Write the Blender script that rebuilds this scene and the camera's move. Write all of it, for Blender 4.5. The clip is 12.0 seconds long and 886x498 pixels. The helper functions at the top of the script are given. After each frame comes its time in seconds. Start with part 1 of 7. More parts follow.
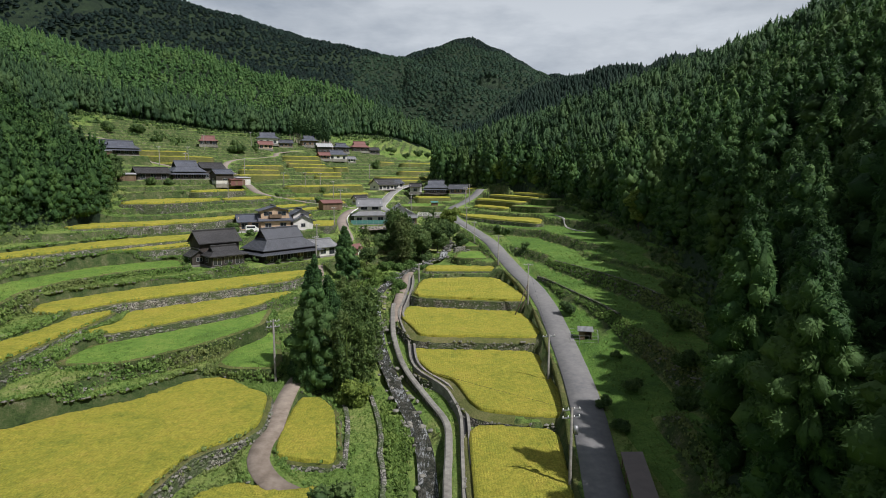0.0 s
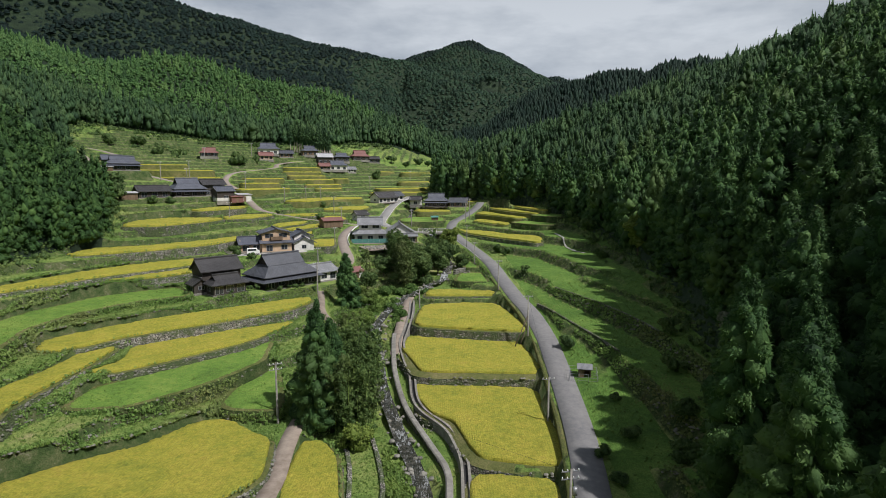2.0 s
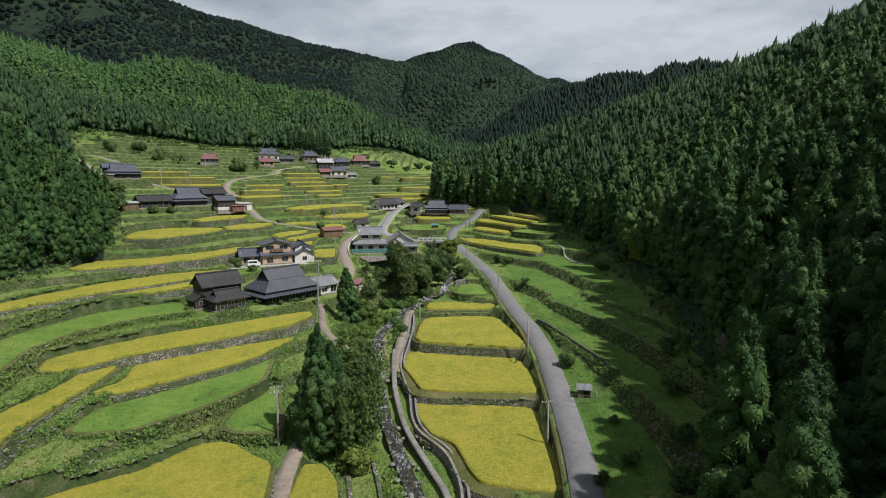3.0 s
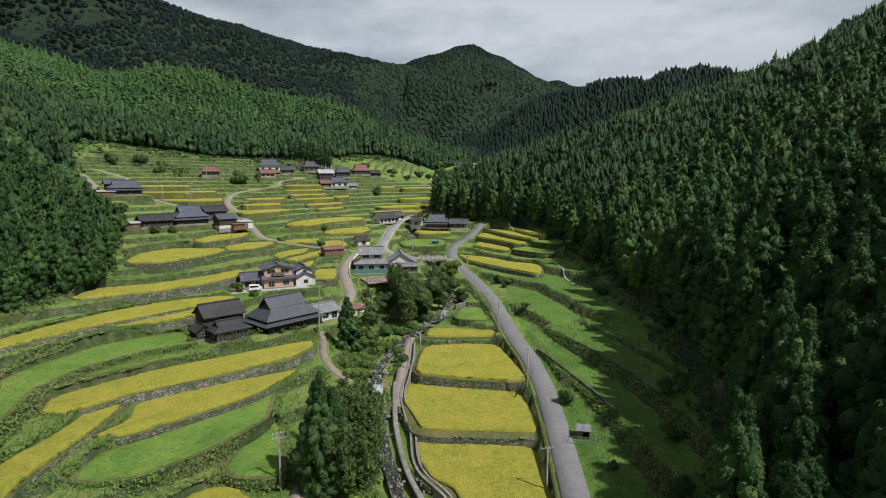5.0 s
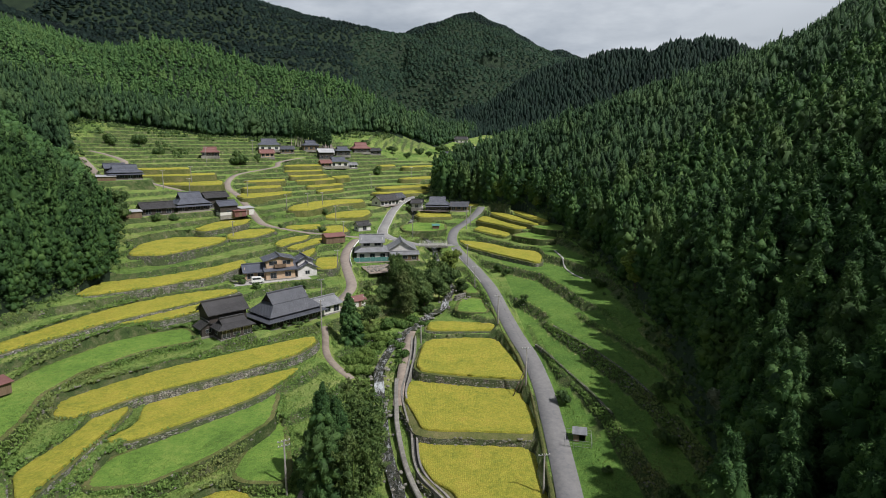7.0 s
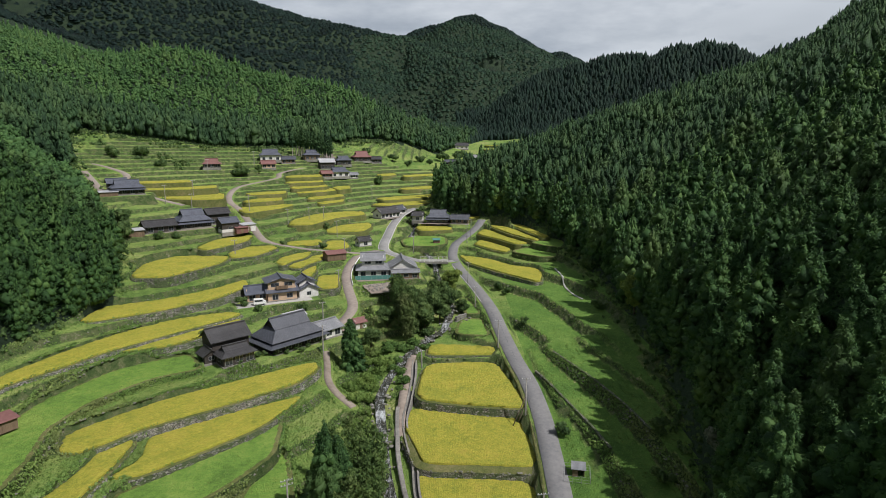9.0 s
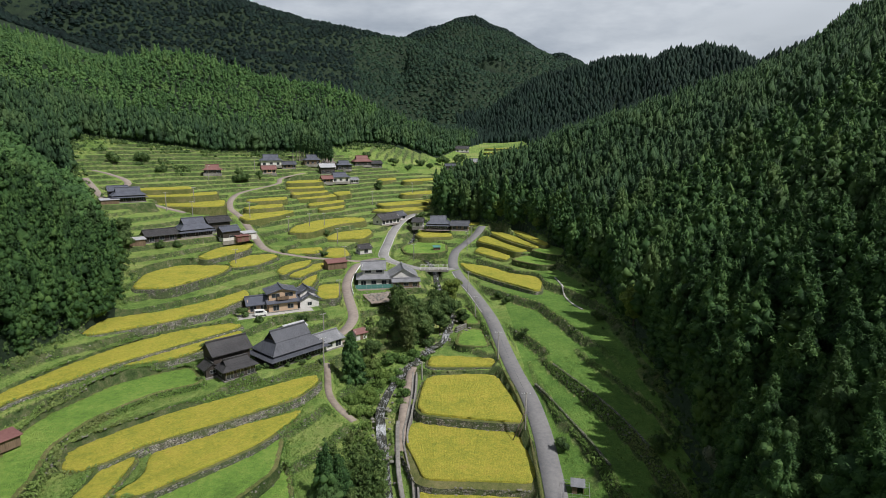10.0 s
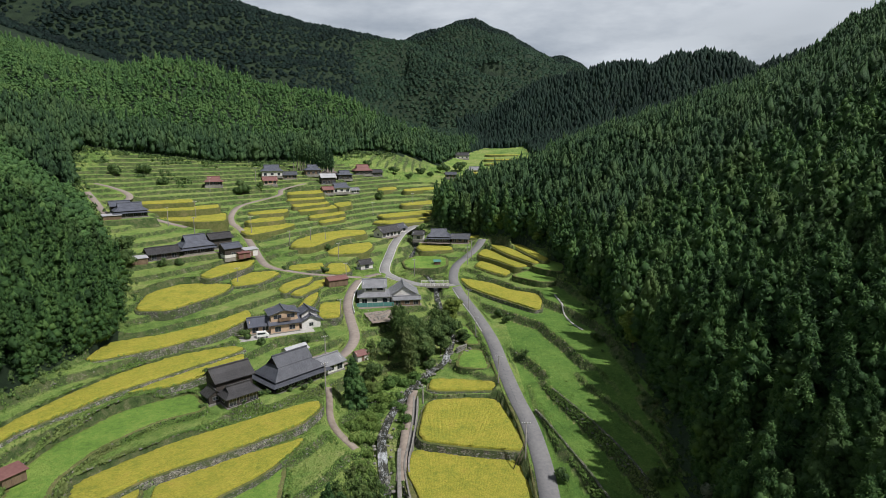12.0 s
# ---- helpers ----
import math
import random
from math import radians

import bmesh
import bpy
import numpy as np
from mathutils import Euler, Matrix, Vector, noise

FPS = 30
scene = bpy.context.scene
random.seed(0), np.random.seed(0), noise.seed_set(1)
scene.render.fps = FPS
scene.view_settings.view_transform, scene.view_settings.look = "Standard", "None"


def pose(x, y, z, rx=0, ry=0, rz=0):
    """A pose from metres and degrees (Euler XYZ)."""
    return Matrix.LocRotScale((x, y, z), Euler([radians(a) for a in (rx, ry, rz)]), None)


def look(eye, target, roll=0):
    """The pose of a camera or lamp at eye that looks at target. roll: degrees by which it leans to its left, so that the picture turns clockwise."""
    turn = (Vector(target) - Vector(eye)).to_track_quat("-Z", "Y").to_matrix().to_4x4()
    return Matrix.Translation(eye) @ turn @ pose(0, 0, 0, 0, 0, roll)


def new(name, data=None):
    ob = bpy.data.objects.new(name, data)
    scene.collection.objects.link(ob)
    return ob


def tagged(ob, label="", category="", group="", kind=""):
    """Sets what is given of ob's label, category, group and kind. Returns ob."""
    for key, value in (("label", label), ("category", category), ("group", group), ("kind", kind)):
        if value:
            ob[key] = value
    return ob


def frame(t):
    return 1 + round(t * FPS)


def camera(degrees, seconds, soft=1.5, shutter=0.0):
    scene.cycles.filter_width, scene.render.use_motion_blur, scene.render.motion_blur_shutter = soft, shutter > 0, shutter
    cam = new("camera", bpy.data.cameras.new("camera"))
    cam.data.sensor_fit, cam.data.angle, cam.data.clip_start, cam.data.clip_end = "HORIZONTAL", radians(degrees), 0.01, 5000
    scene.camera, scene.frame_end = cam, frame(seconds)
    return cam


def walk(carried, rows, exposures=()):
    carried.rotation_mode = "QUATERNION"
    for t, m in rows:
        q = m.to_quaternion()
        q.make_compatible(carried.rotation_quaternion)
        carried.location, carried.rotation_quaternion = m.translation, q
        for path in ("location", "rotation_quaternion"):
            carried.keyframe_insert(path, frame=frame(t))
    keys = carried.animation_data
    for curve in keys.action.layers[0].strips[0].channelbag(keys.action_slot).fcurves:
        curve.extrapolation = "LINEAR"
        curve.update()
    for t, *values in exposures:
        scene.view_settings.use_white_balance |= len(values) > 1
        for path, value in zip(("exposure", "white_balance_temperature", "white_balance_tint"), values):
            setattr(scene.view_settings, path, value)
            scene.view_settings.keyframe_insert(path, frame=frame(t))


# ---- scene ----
cam = camera(76.2, 12.0, 0.65)
METRES, EYE, TILT, LEAN, TURN = 38.0, 30.0, -7.3, 0.0, 0.0
ROWS = [
    (0.0, 0.0, 0.0, 0.0, 0.0, -0.0, -0.0),
    (0.5, -0.0005, -0.0052, 0.0383, 0.0, 0.01, -0.01),
    (1.0, -0.0011, -0.0106, 0.0777, 0.0, 0.02, -0.01),
    (1.5, -0.0018, -0.0157, 0.1164, 0.0, 0.04, -0.0),
    (2.0, -0.0031, -0.0203, 0.1563, -0.01, 0.05, -0.01),
    (2.5, -0.0029, -0.025, 0.1985, 0.0, 0.04, -0.01),
    (3.0, -0.0024, -0.0302, 0.2427, 0.02, 0.05, -0.02),
    (5.0, -0.0034, -0.0522, 0.4186, 0.05, 0.05, -0.06),
    (5.5, -0.0039, -0.0585, 0.4596, 0.06, -0.87, -0.08),
    (6.0, -0.0032, -0.0644, 0.5001, 0.08, -2.76, -0.07),
    (6.5, -0.0029, -0.069, 0.541, 0.11, -3.0, -0.05),
    (7.0, -0.002, -0.0753, 0.5823, 0.11, -3.02, -0.07),
    (9.0, -0.0012, -0.0965, 0.7478, 0.18, -3.06, -0.05),
    (9.5, 0.0006, -0.1009, 0.7881, 0.2, -3.06, -0.04),
    (10.0, -0.0001, -0.1064, 0.8298, 0.21, -3.07, -0.03),
    (10.5, -0.001, -0.1127, 0.8716, 0.23, -3.08, -0.03),
    (11.0, -0.0021, -0.118, 0.9127, 0.23, -3.07, -0.02),
    (11.5, -0.003, -0.1226, 0.9532, 0.23, -3.07, 0.0),
    (12.0, -0.0033, -0.1269, 0.9917, 0.23, -3.05, 0.01),
]
walk(cam, [(t, pose(0, 0, EYE, TILT, LEAN, TURN) @ pose(METRES * x, METRES * y, METRES * z, 90 + pitch, roll, yaw)) for t, x, y, z, yaw, pitch, roll in ROWS])

# ---- world, sun ----
SUN_AZ, SUN_EL = -35.0, 53.0   # degrees: bearing of the sun from +x, height
world = bpy.data.worlds.new("world")
scene.world = world
world.use_nodes = True
wt = world.node_tree
wt.nodes.clear()


def wnode(kind, **values):
    n = wt.nodes.new(kind)
    for k, v in values.items():
        n.inputs[k].default_value = v
    return n


sky = wnode("ShaderNodeTexSky")
sky.sky_type, sky.sun_disc = "NISHITA", False
sky.sun_elevation, sky.sun_rotation = radians(SUN_EL), radians(90 - SUN_AZ)
sky.altitude, sky.dust_density = 300, 2.0
co = wnode("ShaderNodeTexCoord")
mp = wnode("ShaderNodeMapping", Scale=(1.0, 1.0, 3.2), Location=(0.35, 0.0, 0.2))
big = wnode("ShaderNodeTexNoise", Scale=2.6, Detail=6.0, Roughness=0.58)
fine = wnode("ShaderNodeTexNoise", Scale=1.6, Detail=4.0, Roughness=0.5)
wt.links.new(co.outputs["Generated"], mp.inputs["Vector"])
wt.links.new(mp.outputs["Vector"], big.inputs["Vector"])
wt.links.new(mp.outputs["Vector"], fine.inputs["Vector"])
shade = wt.nodes.new("ShaderNodeValToRGB")      # grey and white of the cloud deck
shade.color_ramp.elements[0].position, shade.color_ramp.elements[0].color = 0.36, (0.80, 0.93, 1.12, 1)
shade.color_ramp.elements[1].position, shade.color_ramp.elements[1].color = 0.60, (1.56, 1.68, 1.84, 1)
cover = wt.nodes.new("ShaderNodeValToRGB")      # gaps between the clouds
cover.color_ramp.elements[0].position, cover.color_ramp.elements[0].color = 0.30, (0.72, 0.72, 0.72, 1)
cover.color_ramp.elements[1].position, cover.color_ramp.elements[1].color = 0.52, (1, 1, 1, 1)
wt.links.new(big.outputs["Fac"], shade.inputs["Fac"])
wt.links.new(fine.outputs["Fac"], cover.inputs["Fac"])
dim = wt.nodes.new("ShaderNodeMix")
dim.data_type, dim.blend_type = "RGBA", "MULTIPLY"
dim.inputs["Factor"].default_value = 1.0
dim.inputs["B"].default_value = (0.09, 0.09, 0.09, 1)
wt.links.new(sky.outputs["Color"], dim.inputs["A"])
# the deck breaks up overhead, where the sun comes through
up = wt.nodes.new("ShaderNodeSeparateXYZ")
wt.links.new(co.outputs["Generated"], up.inputs[0])
broken = wnode("ShaderNodeMapRange")
broken.inputs["From Min"].default_value, broken.inputs["From Max"].default_value = 0.22, 0.62
broken.inputs["To Min"].default_value, broken.inputs["To Max"].default_value = 1.0, 0.42
wt.links.new(up.outputs["Z"], broken.inputs["Value"])
part_cover = wt.nodes.new("ShaderNodeMath")
part_cover.operation = "MULTIPLY"
wt.links.new(cover.outputs["Color"], part_cover.inputs[0])
wt.links.new(broken.outputs["Result"], part_cover.inputs[1])
mixs = wt.nodes.new("ShaderNodeMix")
mixs.data_type = "RGBA"
wt.links.new(part_cover.outputs[0], mixs.inputs["Factor"])
wt.links.new(dim.outputs["Result"], mixs.inputs["A"])
wt.links.new(shade.outputs["Color"], mixs.inputs["B"])
bg = wnode("ShaderNodeBackground", Strength=0.42)
wo = wt.nodes.new("ShaderNodeOutputWorld")
wt.links.new(mixs.outputs["Result"], bg.inputs["Color"])
wt.links.new(bg.outputs["Background"], wo.inputs["Surface"])

sun = new("sun", bpy.data.lights.new("sun", "SUN"))
sun.data.energy, sun.data.angle, sun.data.color = 4.9, radians(0.8), (1.0, 0.965, 0.955)
to_sun = Vector((math.cos(radians(SUN_AZ)) * math.cos(radians(SUN_EL)), math.sin(radians(SUN_AZ)) * math.cos(radians(SUN_EL)), math.sin(radians(SUN_EL))))
sun.matrix_world = look(to_sun * 300, (0, 0, 0))
scene.view_settings.exposure = -0.10

# ---- materials ----
def nodes_of(name):
    m = bpy.data.materials.new(name)
    m.use_nodes = True
    t = m.node_tree
    return m, t, t.nodes["Principled BSDF"], t.nodes["Material Output"]


def mk(t, kind, **values):
    n = t.nodes.new(kind)
    for k, v in values.items():
        n.inputs[k].default_value = v
    return n


def ramp(t, source, *stops):
    r = t.nodes.new("ShaderNodeValToRGB")
    els = r.color_ramp.elements
    while len(els) < len(stops):
        els.new(0.5)
    for e, (p, c) in zip(els, stops):
        e.position, e.color = p, (*c, 1)
    t.links.new(source, r.inputs["Fac"])
    return r.outputs["Color"]


def mix(t, a, b, fac, blend="MIX"):
    n = t.nodes.new("ShaderNodeMix")
    n.data_type, n.blend_type = "RGBA", blend
    for key, v in (("Factor", fac), ("A", a), ("B", b)):
        if isinstance(v, (int, float)):
            n.inputs[key].default_value = v if key == "Factor" else (v, v, v, 1)
        elif isinstance(v, tuple):
            n.inputs[key].default_value = (*v, 1)
        else:
            t.links.new(v, n.inputs[key])
    return n.outputs["Result"]


def place(t, space="Position", scale=(1, 1, 1), turn=0.0):
    """World position (or object coordinates), scaled and turned about z."""
    if space == "Position":
        src = t.nodes.new("ShaderNodeNewGeometry").outputs["Position"]
    else:
        src = t.nodes.new("ShaderNodeTexCoord").outputs["Object"]
    m = mk(t, "ShaderNodeMapping", Scale=scale, Rotation=(0, 0, radians(turn)))
    t.links.new(src, m.inputs["Vector"])
    return m.outputs["Vector"]


def noise_of(t, vec, scale, detail=4.0, rough=0.55):
    n = mk(t, "ShaderNodeTexNoise", Scale=scale, Detail=detail, Roughness=rough)
    t.links.new(vec, n.inputs["Vector"])
    return n.outputs["Fac"]


def bump(t, bsdf, height, strength, distance):
    b = mk(t, "ShaderNodeBump", Strength=strength, Distance=distance)
    t.links.new(height, b.inputs["Height"])
    t.links.new(b.outputs["Normal"], bsdf.inputs["Normal"])


def math_of(t, op, a, b=0.0):
    n = t.nodes.new("ShaderNodeMath")
    n.operation = op
    for i, v in enumerate((a, b)):
        if isinstance(v, (int, float)):
            n.inputs[i].default_value = v
        else:
            t.links.new(v, n.inputs[i])
    return n.outputs[0]


def leaf_material(name, dark, mid, light, patch=0.16, through_light=0.25, tint=None, relief=0.7):
    """Foliage: patches from tree to tree, finer mottling from spray to spray."""
    m, t, b, out = nodes_of(name)
    p = place(t)
    tree = noise_of(t, p, patch, 2.0)
    spray = noise_of(t, p, 1.4, 3.0, 0.7)
    isl = t.nodes.new("ShaderNodeNewGeometry").outputs["Random Per Island"]
    f = math_of(t, "ADD", math_of(t, "MULTIPLY", tree, 0.55), math_of(t, "ADD", math_of(t, "MULTIPLY", spray, 0.25), math_of(t, "MULTIPLY", isl, 0.22)))
    col = ramp(t, f, (0.32, dark), (0.52, mid), (0.74, light))
    if tint:
        wide = noise_of(t, p, 0.045, 3.0)
        col = mix(t, col, tint, ramp(t, wide, (0.52, (0, 0, 0)), (0.68, (0.6, 0.6, 0.6))))
    t.links.new(col, b.inputs["Base Color"])
    tiny = noise_of(t, p, 3.0, 4.0, 0.75)
    bump(t, b, math_of(t, "ADD", math_of(t, "MULTIPLY", noise_of(t, p, 0.9, 3.0, 0.6), 1.2), tiny), 1.0, relief)
    b.inputs["Roughness"].default_value = 0.62
    b.inputs["Specular IOR Level"].default_value = 0.22
    tr = mk(t, "ShaderNodeBsdfTranslucent")
    t.links.new(col, tr.inputs["Color"])
    ms = mk(t, "ShaderNodeMixShader", Fac=through_light)
    t.links.new(b.outputs[0], ms.inputs[1])
    t.links.new(tr.outputs[0], ms.inputs[2])
    t.links.new(ms.outputs[0], out.inputs["Surface"])
    return m


M = {}
M["cedar"] = leaf_material("cedar", (0.013, 0.036, 0.014), (0.052, 0.120, 0.036), (0.140, 0.240, 0.070), through_light=0.30, tint=(0.120, 0.180, 0.058), relief=0.12)
M["evergreen"] = leaf_material("evergreen", (0.014, 0.038, 0.014), (0.046, 0.108, 0.030), (0.115, 0.210, 0.056), patch=0.22, tint=(0.085, 0.130, 0.045), relief=0.25)
M["far_wood"] = leaf_material("far_wood", (0.040, 0.092, 0.034), (0.080, 0.172, 0.052), (0.138, 0.250, 0.075), patch=0.05, tint=(0.140, 0.235, 0.070), relief=0.3)
M["slope_wood"] = leaf_material("slope_wood", (0.020, 0.050, 0.024), (0.048, 0.105, 0.042), (0.105, 0.185, 0.066), patch=0.06, tint=(0.095, 0.160, 0.058), relief=0.4)
M["broadleaf"] = leaf_material("broadleaf", (0.034, 0.070, 0.024), (0.092, 0.155, 0.048), (0.190, 0.260, 0.085), patch=0.3, relief=0.06)
# Far mountain: cloud shade and haze are put into the dark bluish colour
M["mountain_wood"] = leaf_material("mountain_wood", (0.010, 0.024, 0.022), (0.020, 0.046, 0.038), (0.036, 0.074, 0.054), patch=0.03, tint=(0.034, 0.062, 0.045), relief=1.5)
# Far right ridge: its blue-green is kept dark to carry cloud shade
M["shaded_ridge_wood"] = leaf_material("shaded_ridge_wood", (0.011, 0.027, 0.022), (0.023, 0.052, 0.038), (0.044, 0.086, 0.056), patch=0.03, tint=(0.040, 0.072, 0.046), relief=0.5)
# Lighter copy of the mountain green: sunlight on the slope, put into colour
M["sunlit_mountain_wood"] = leaf_material("sunlit_mountain_wood", (0.020, 0.050, 0.034), (0.042, 0.090, 0.054), (0.072, 0.135, 0.070), patch=0.03, tint=(0.070, 0.120, 0.066), relief=1.5)
M["wood_floor"] = leaf_material("wood_floor", (0.016, 0.030, 0.018), (0.034, 0.058, 0.028), (0.062, 0.095, 0.040), patch=0.1, relief=1.0)
M["bank"] = leaf_material("bank_growth", (0.074, 0.142, 0.038), (0.160, 0.268, 0.064), (0.260, 0.355, 0.105), patch=0.3, tint=(0.24, 0.21, 0.10), relief=0.06)
M["bamboo"] = leaf_material("bamboo", (0.040, 0.078, 0.024), (0.092, 0.155, 0.044), (0.185, 0.245, 0.075), patch=0.4, tint=(0.15, 0.15, 0.065), through_light=0.3, relief=0.06)
M["yellow_bush"] = leaf_material("yellow_bush", (0.085, 0.135, 0.03), (0.18, 0.25, 0.05), (0.30, 0.36, 0.09), patch=0.6, relief=0.06)
M["pale_leaf"] = leaf_material("pale_leaf", (0.09, 0.12, 0.07), (0.19, 0.22, 0.15), (0.34, 0.36, 0.27), patch=0.6, relief=0.06)
M["weed"] = leaf_material("weed", (0.075, 0.13, 0.03), (0.15, 0.24, 0.055), (0.25, 0.34, 0.085), patch=0.2, tint=(0.20, 0.22, 0.08), through_light=0.35, relief=0.06)
M["kudzu"] = leaf_material("kudzu", (0.04, 0.09, 0.02), (0.09, 0.17, 0.04), (0.20, 0.29, 0.09), patch=0.6, relief=0.06)


def bark():
    m, t, b, out = nodes_of("bark")
    p = place(t, scale=(1, 1, 0.2))
    t.links.new(ramp(t, noise_of(t, p, 6.0), (0.3, (0.05, 0.035, 0.025)), (0.7, (0.16, 0.12, 0.09))), b.inputs["Base Color"])
    b.inputs["Roughness"].default_value = 0.9
    return m


M["bark"] = bark()


def ground_material():
    """Meadow on the treads, rough weeds and stones on the risers, needle litter where the slope is long."""
    m, t, b, out = nodes_of("ground_cover")
    p = place(t)
    wide = noise_of(t, p, 0.06, 4.0)
    mid = noise_of(t, p, 0.5, 5.0, 0.65)
    small = noise_of(t, p, 3.2, 5.0, 0.75)
    grass = ramp(t, math_of(t, "ADD", math_of(t, "MULTIPLY", wide, 0.6), math_of(t, "MULTIPLY", mid, 0.4)),
                 (0.34, (0.088, 0.168, 0.042)), (0.47, (0.172, 0.275, 0.068)), (0.58, (0.262, 0.330, 0.10)), (0.70, (0.38, 0.335, 0.19)))
    grass = mix(t, grass, ramp(t, small, (0.35, (0.35, 0.38, 0.32)), (0.65, (1.25, 1.2, 1.1))), 0.65, "MULTIPLY")
    weeds = ramp(t, math_of(t, "ADD", math_of(t, "MULTIPLY", mid, 0.6), math_of(t, "MULTIPLY", small, 0.4)),
                 (0.34, (0.024, 0.042, 0.016)), (0.46, (0.055, 0.090, 0.028)), (0.57, (0.110, 0.125, 0.055)), (0.68, (0.25, 0.23, 0.18)))
    slope = t.nodes.new("ShaderNodeSeparateXYZ")
    t.links.new(t.nodes.new("ShaderNodeNewGeometry").outputs["Normal"], slope.inputs[0])
    up = math_of(t, "ADD", slope.outputs["Z"], math_of(t, "MULTIPLY", math_of(t, "SUBTRACT", mid, 0.5), 0.12))
    steep = ramp(t, up, (0.84, (1, 1, 1)), (0.95, (0, 0, 0)))
    col = mix(t, grass, weeds, steep)
    t.links.new(col, b.inputs["Base Color"])
    b.inputs["Roughness"].default_value = 0.9
    b.inputs["Specular IOR Level"].default_value = 0.15
    bump(t, b, math_of(t, "ADD", math_of(t, "MULTIPLY", mid, 0.6), small), 0.9, 0.5)
    return m


M["ground"] = ground_material()


def rice_material():
    """Ripe rice: drilled rows, ear tips, patches still green and patches laid over."""
    m, t, b, out = nodes_of("ripe_rice")
    p = place(t, "Object")
    wide = noise_of(t, place(t), 0.22, 5.0, 0.65)
    mid = noise_of(t, p, 1.1, 4.0, 0.65)
    small = noise_of(t, p, 5.5, 4.0, 0.75)
    rows = mk(t, "ShaderNodeTexWave", Scale=1.05, Distortion=3.0, Detail=2.0)
    rows.inputs["Detail Scale"].default_value = 1.5
    rows.bands_direction = "X"
    t.links.new(place(t, "Object"), rows.inputs["Vector"])
    f = math_of(t, "ADD", math_of(t, "MULTIPLY", wide, 0.55), math_of(t, "MULTIPLY", mid, 0.45))
    col = ramp(t, f, (0.32, (0.215, 0.255, 0.046)), (0.46, (0.335, 0.335, 0.054)), (0.58, (0.42, 0.375, 0.067)), (0.72, (0.41, 0.315, 0.076)))
    tuft = noise_of(t, p, 2.6, 3.0, 0.6)
    col = mix(t, col, ramp(t, tuft, (0.36, (0.62, 0.66, 0.55)), (0.60, (1.12, 1.1, 1.05))), 0.5, "MULTIPLY")
    col = mix(t, col, ramp(t, small, (0.36, (0.42, 0.46, 0.34)), (0.60, (1.25, 1.22, 1.12))), 0.5, "MULTIPLY")
    col = mix(t, col, ramp(t, rows.outputs["Fac"], (0.0, (0.70, 0.74, 0.66)), (0.5, (1, 1, 1))), 0.35, "MULTIPLY")
    t.links.new(col, b.inputs["Base Color"])
    b.inputs["Roughness"].default_value = 0.85
    b.inputs["Specular IOR Level"].default_value = 0.15
    h = math_of(t, "ADD", math_of(t, "MULTIPLY", rows.outputs["Fac"], 0.1), math_of(t, "ADD", small, math_of(t, "MULTIPLY", mid, 0.5)))
    bump(t, b, h, 1.0, 0.25)
    return m


M["rice"] = rice_material()



def meadow(name, dark, mid_c, light):
    m, t, b, out = nodes_of(name)
    p = place(t)
    f = math_of(t, "ADD", math_of(t, "MULTIPLY", noise_of(t, p, 0.13, 4.0), 0.5), math_of(t, "MULTIPLY", noise_of(t, p, 0.9, 5.0, 0.7), 0.5))
    small = noise_of(t, p, 4.5, 5.0, 0.75)
    col = ramp(t, f, (0.36, dark), (0.5, mid_c), (0.64, light))
    col = mix(t, col, ramp(t, small, (0.34, (0.45, 0.48, 0.4)), (0.64, (1.2, 1.17, 1.1))), 0.6, "MULTIPLY")
    t.links.new(col, b.inputs["Base Color"])
    b.inputs["Roughness"].default_value = 0.9
    b.inputs["Specular IOR Level"].default_value = 0.15
    bump(t, b, small, 0.9, 0.3)
    return m


M["meadow"] = meadow("meadow_grass", (0.095, 0.180, 0.038), (0.155, 0.275, 0.052), (0.235, 0.335, 0.075))
# Mown right terraces: shade is put into this darker copy of the meadow
M["mown_shaded"] = meadow("mown_shaded_grass", (0.066, 0.138, 0.030), (0.108, 0.205, 0.042), (0.165, 0.262, 0.060))
M["bund"] = meadow("bund_grass", (0.078, 0.105, 0.030), (0.135, 0.148, 0.052), (0.205, 0.190, 0.090))


def stone_material(name, low, high, size=2.2, moss=0.35):
    """Dry-laid field stones with dark joints, lichen and tufts of grass."""
    m, t, b, out = nodes_of(name)
    p = place(t, scale=(1, 1, 1.25))
    cell = mk(t, "ShaderNodeTexVoronoi", Scale=size)
    edge = mk(t, "ShaderNodeTexVoronoi", Scale=size)
    edge.feature = "DISTANCE_TO_EDGE"
    for n in (cell, edge):
        t.links.new(p, n.inputs["Vector"])
    tone = t.nodes.new("ShaderNodeSeparateColor")
    t.links.new(cell.outputs["Color"], tone.inputs[0])
    col = ramp(t, tone.outputs[0], (0.0, low), (1.0, high))
    col = mix(t, col, ramp(t, noise_of(t, place(t), 5.0, 4.0), (0.3, (0.6, 0.6, 0.6)), (0.7, (1.2, 1.2, 1.2))), 0.7, "MULTIPLY")
    joint = ramp(t, edge.outputs["Distance"], (0.02, (0, 0, 0)), (0.11, (1, 1, 1)))
    col = mix(t, (0.02, 0.02, 0.015), col, joint)
    green = ramp(t, noise_of(t, place(t), 0.55, 4.0, 0.65), (0.60 - moss * 0.3, (0, 0, 0)), (0.72 - moss * 0.25, (0.85, 0.85, 0.85)))
    col = mix(t, col, (0.055, 0.085, 0.022), green)
    t.links.new(col, b.inputs["Base Color"])
    b.inputs["Roughness"].default_value = 0.9
    bump(t, b, edge.outputs["Distance"], 1.0, 0.35)
    return m


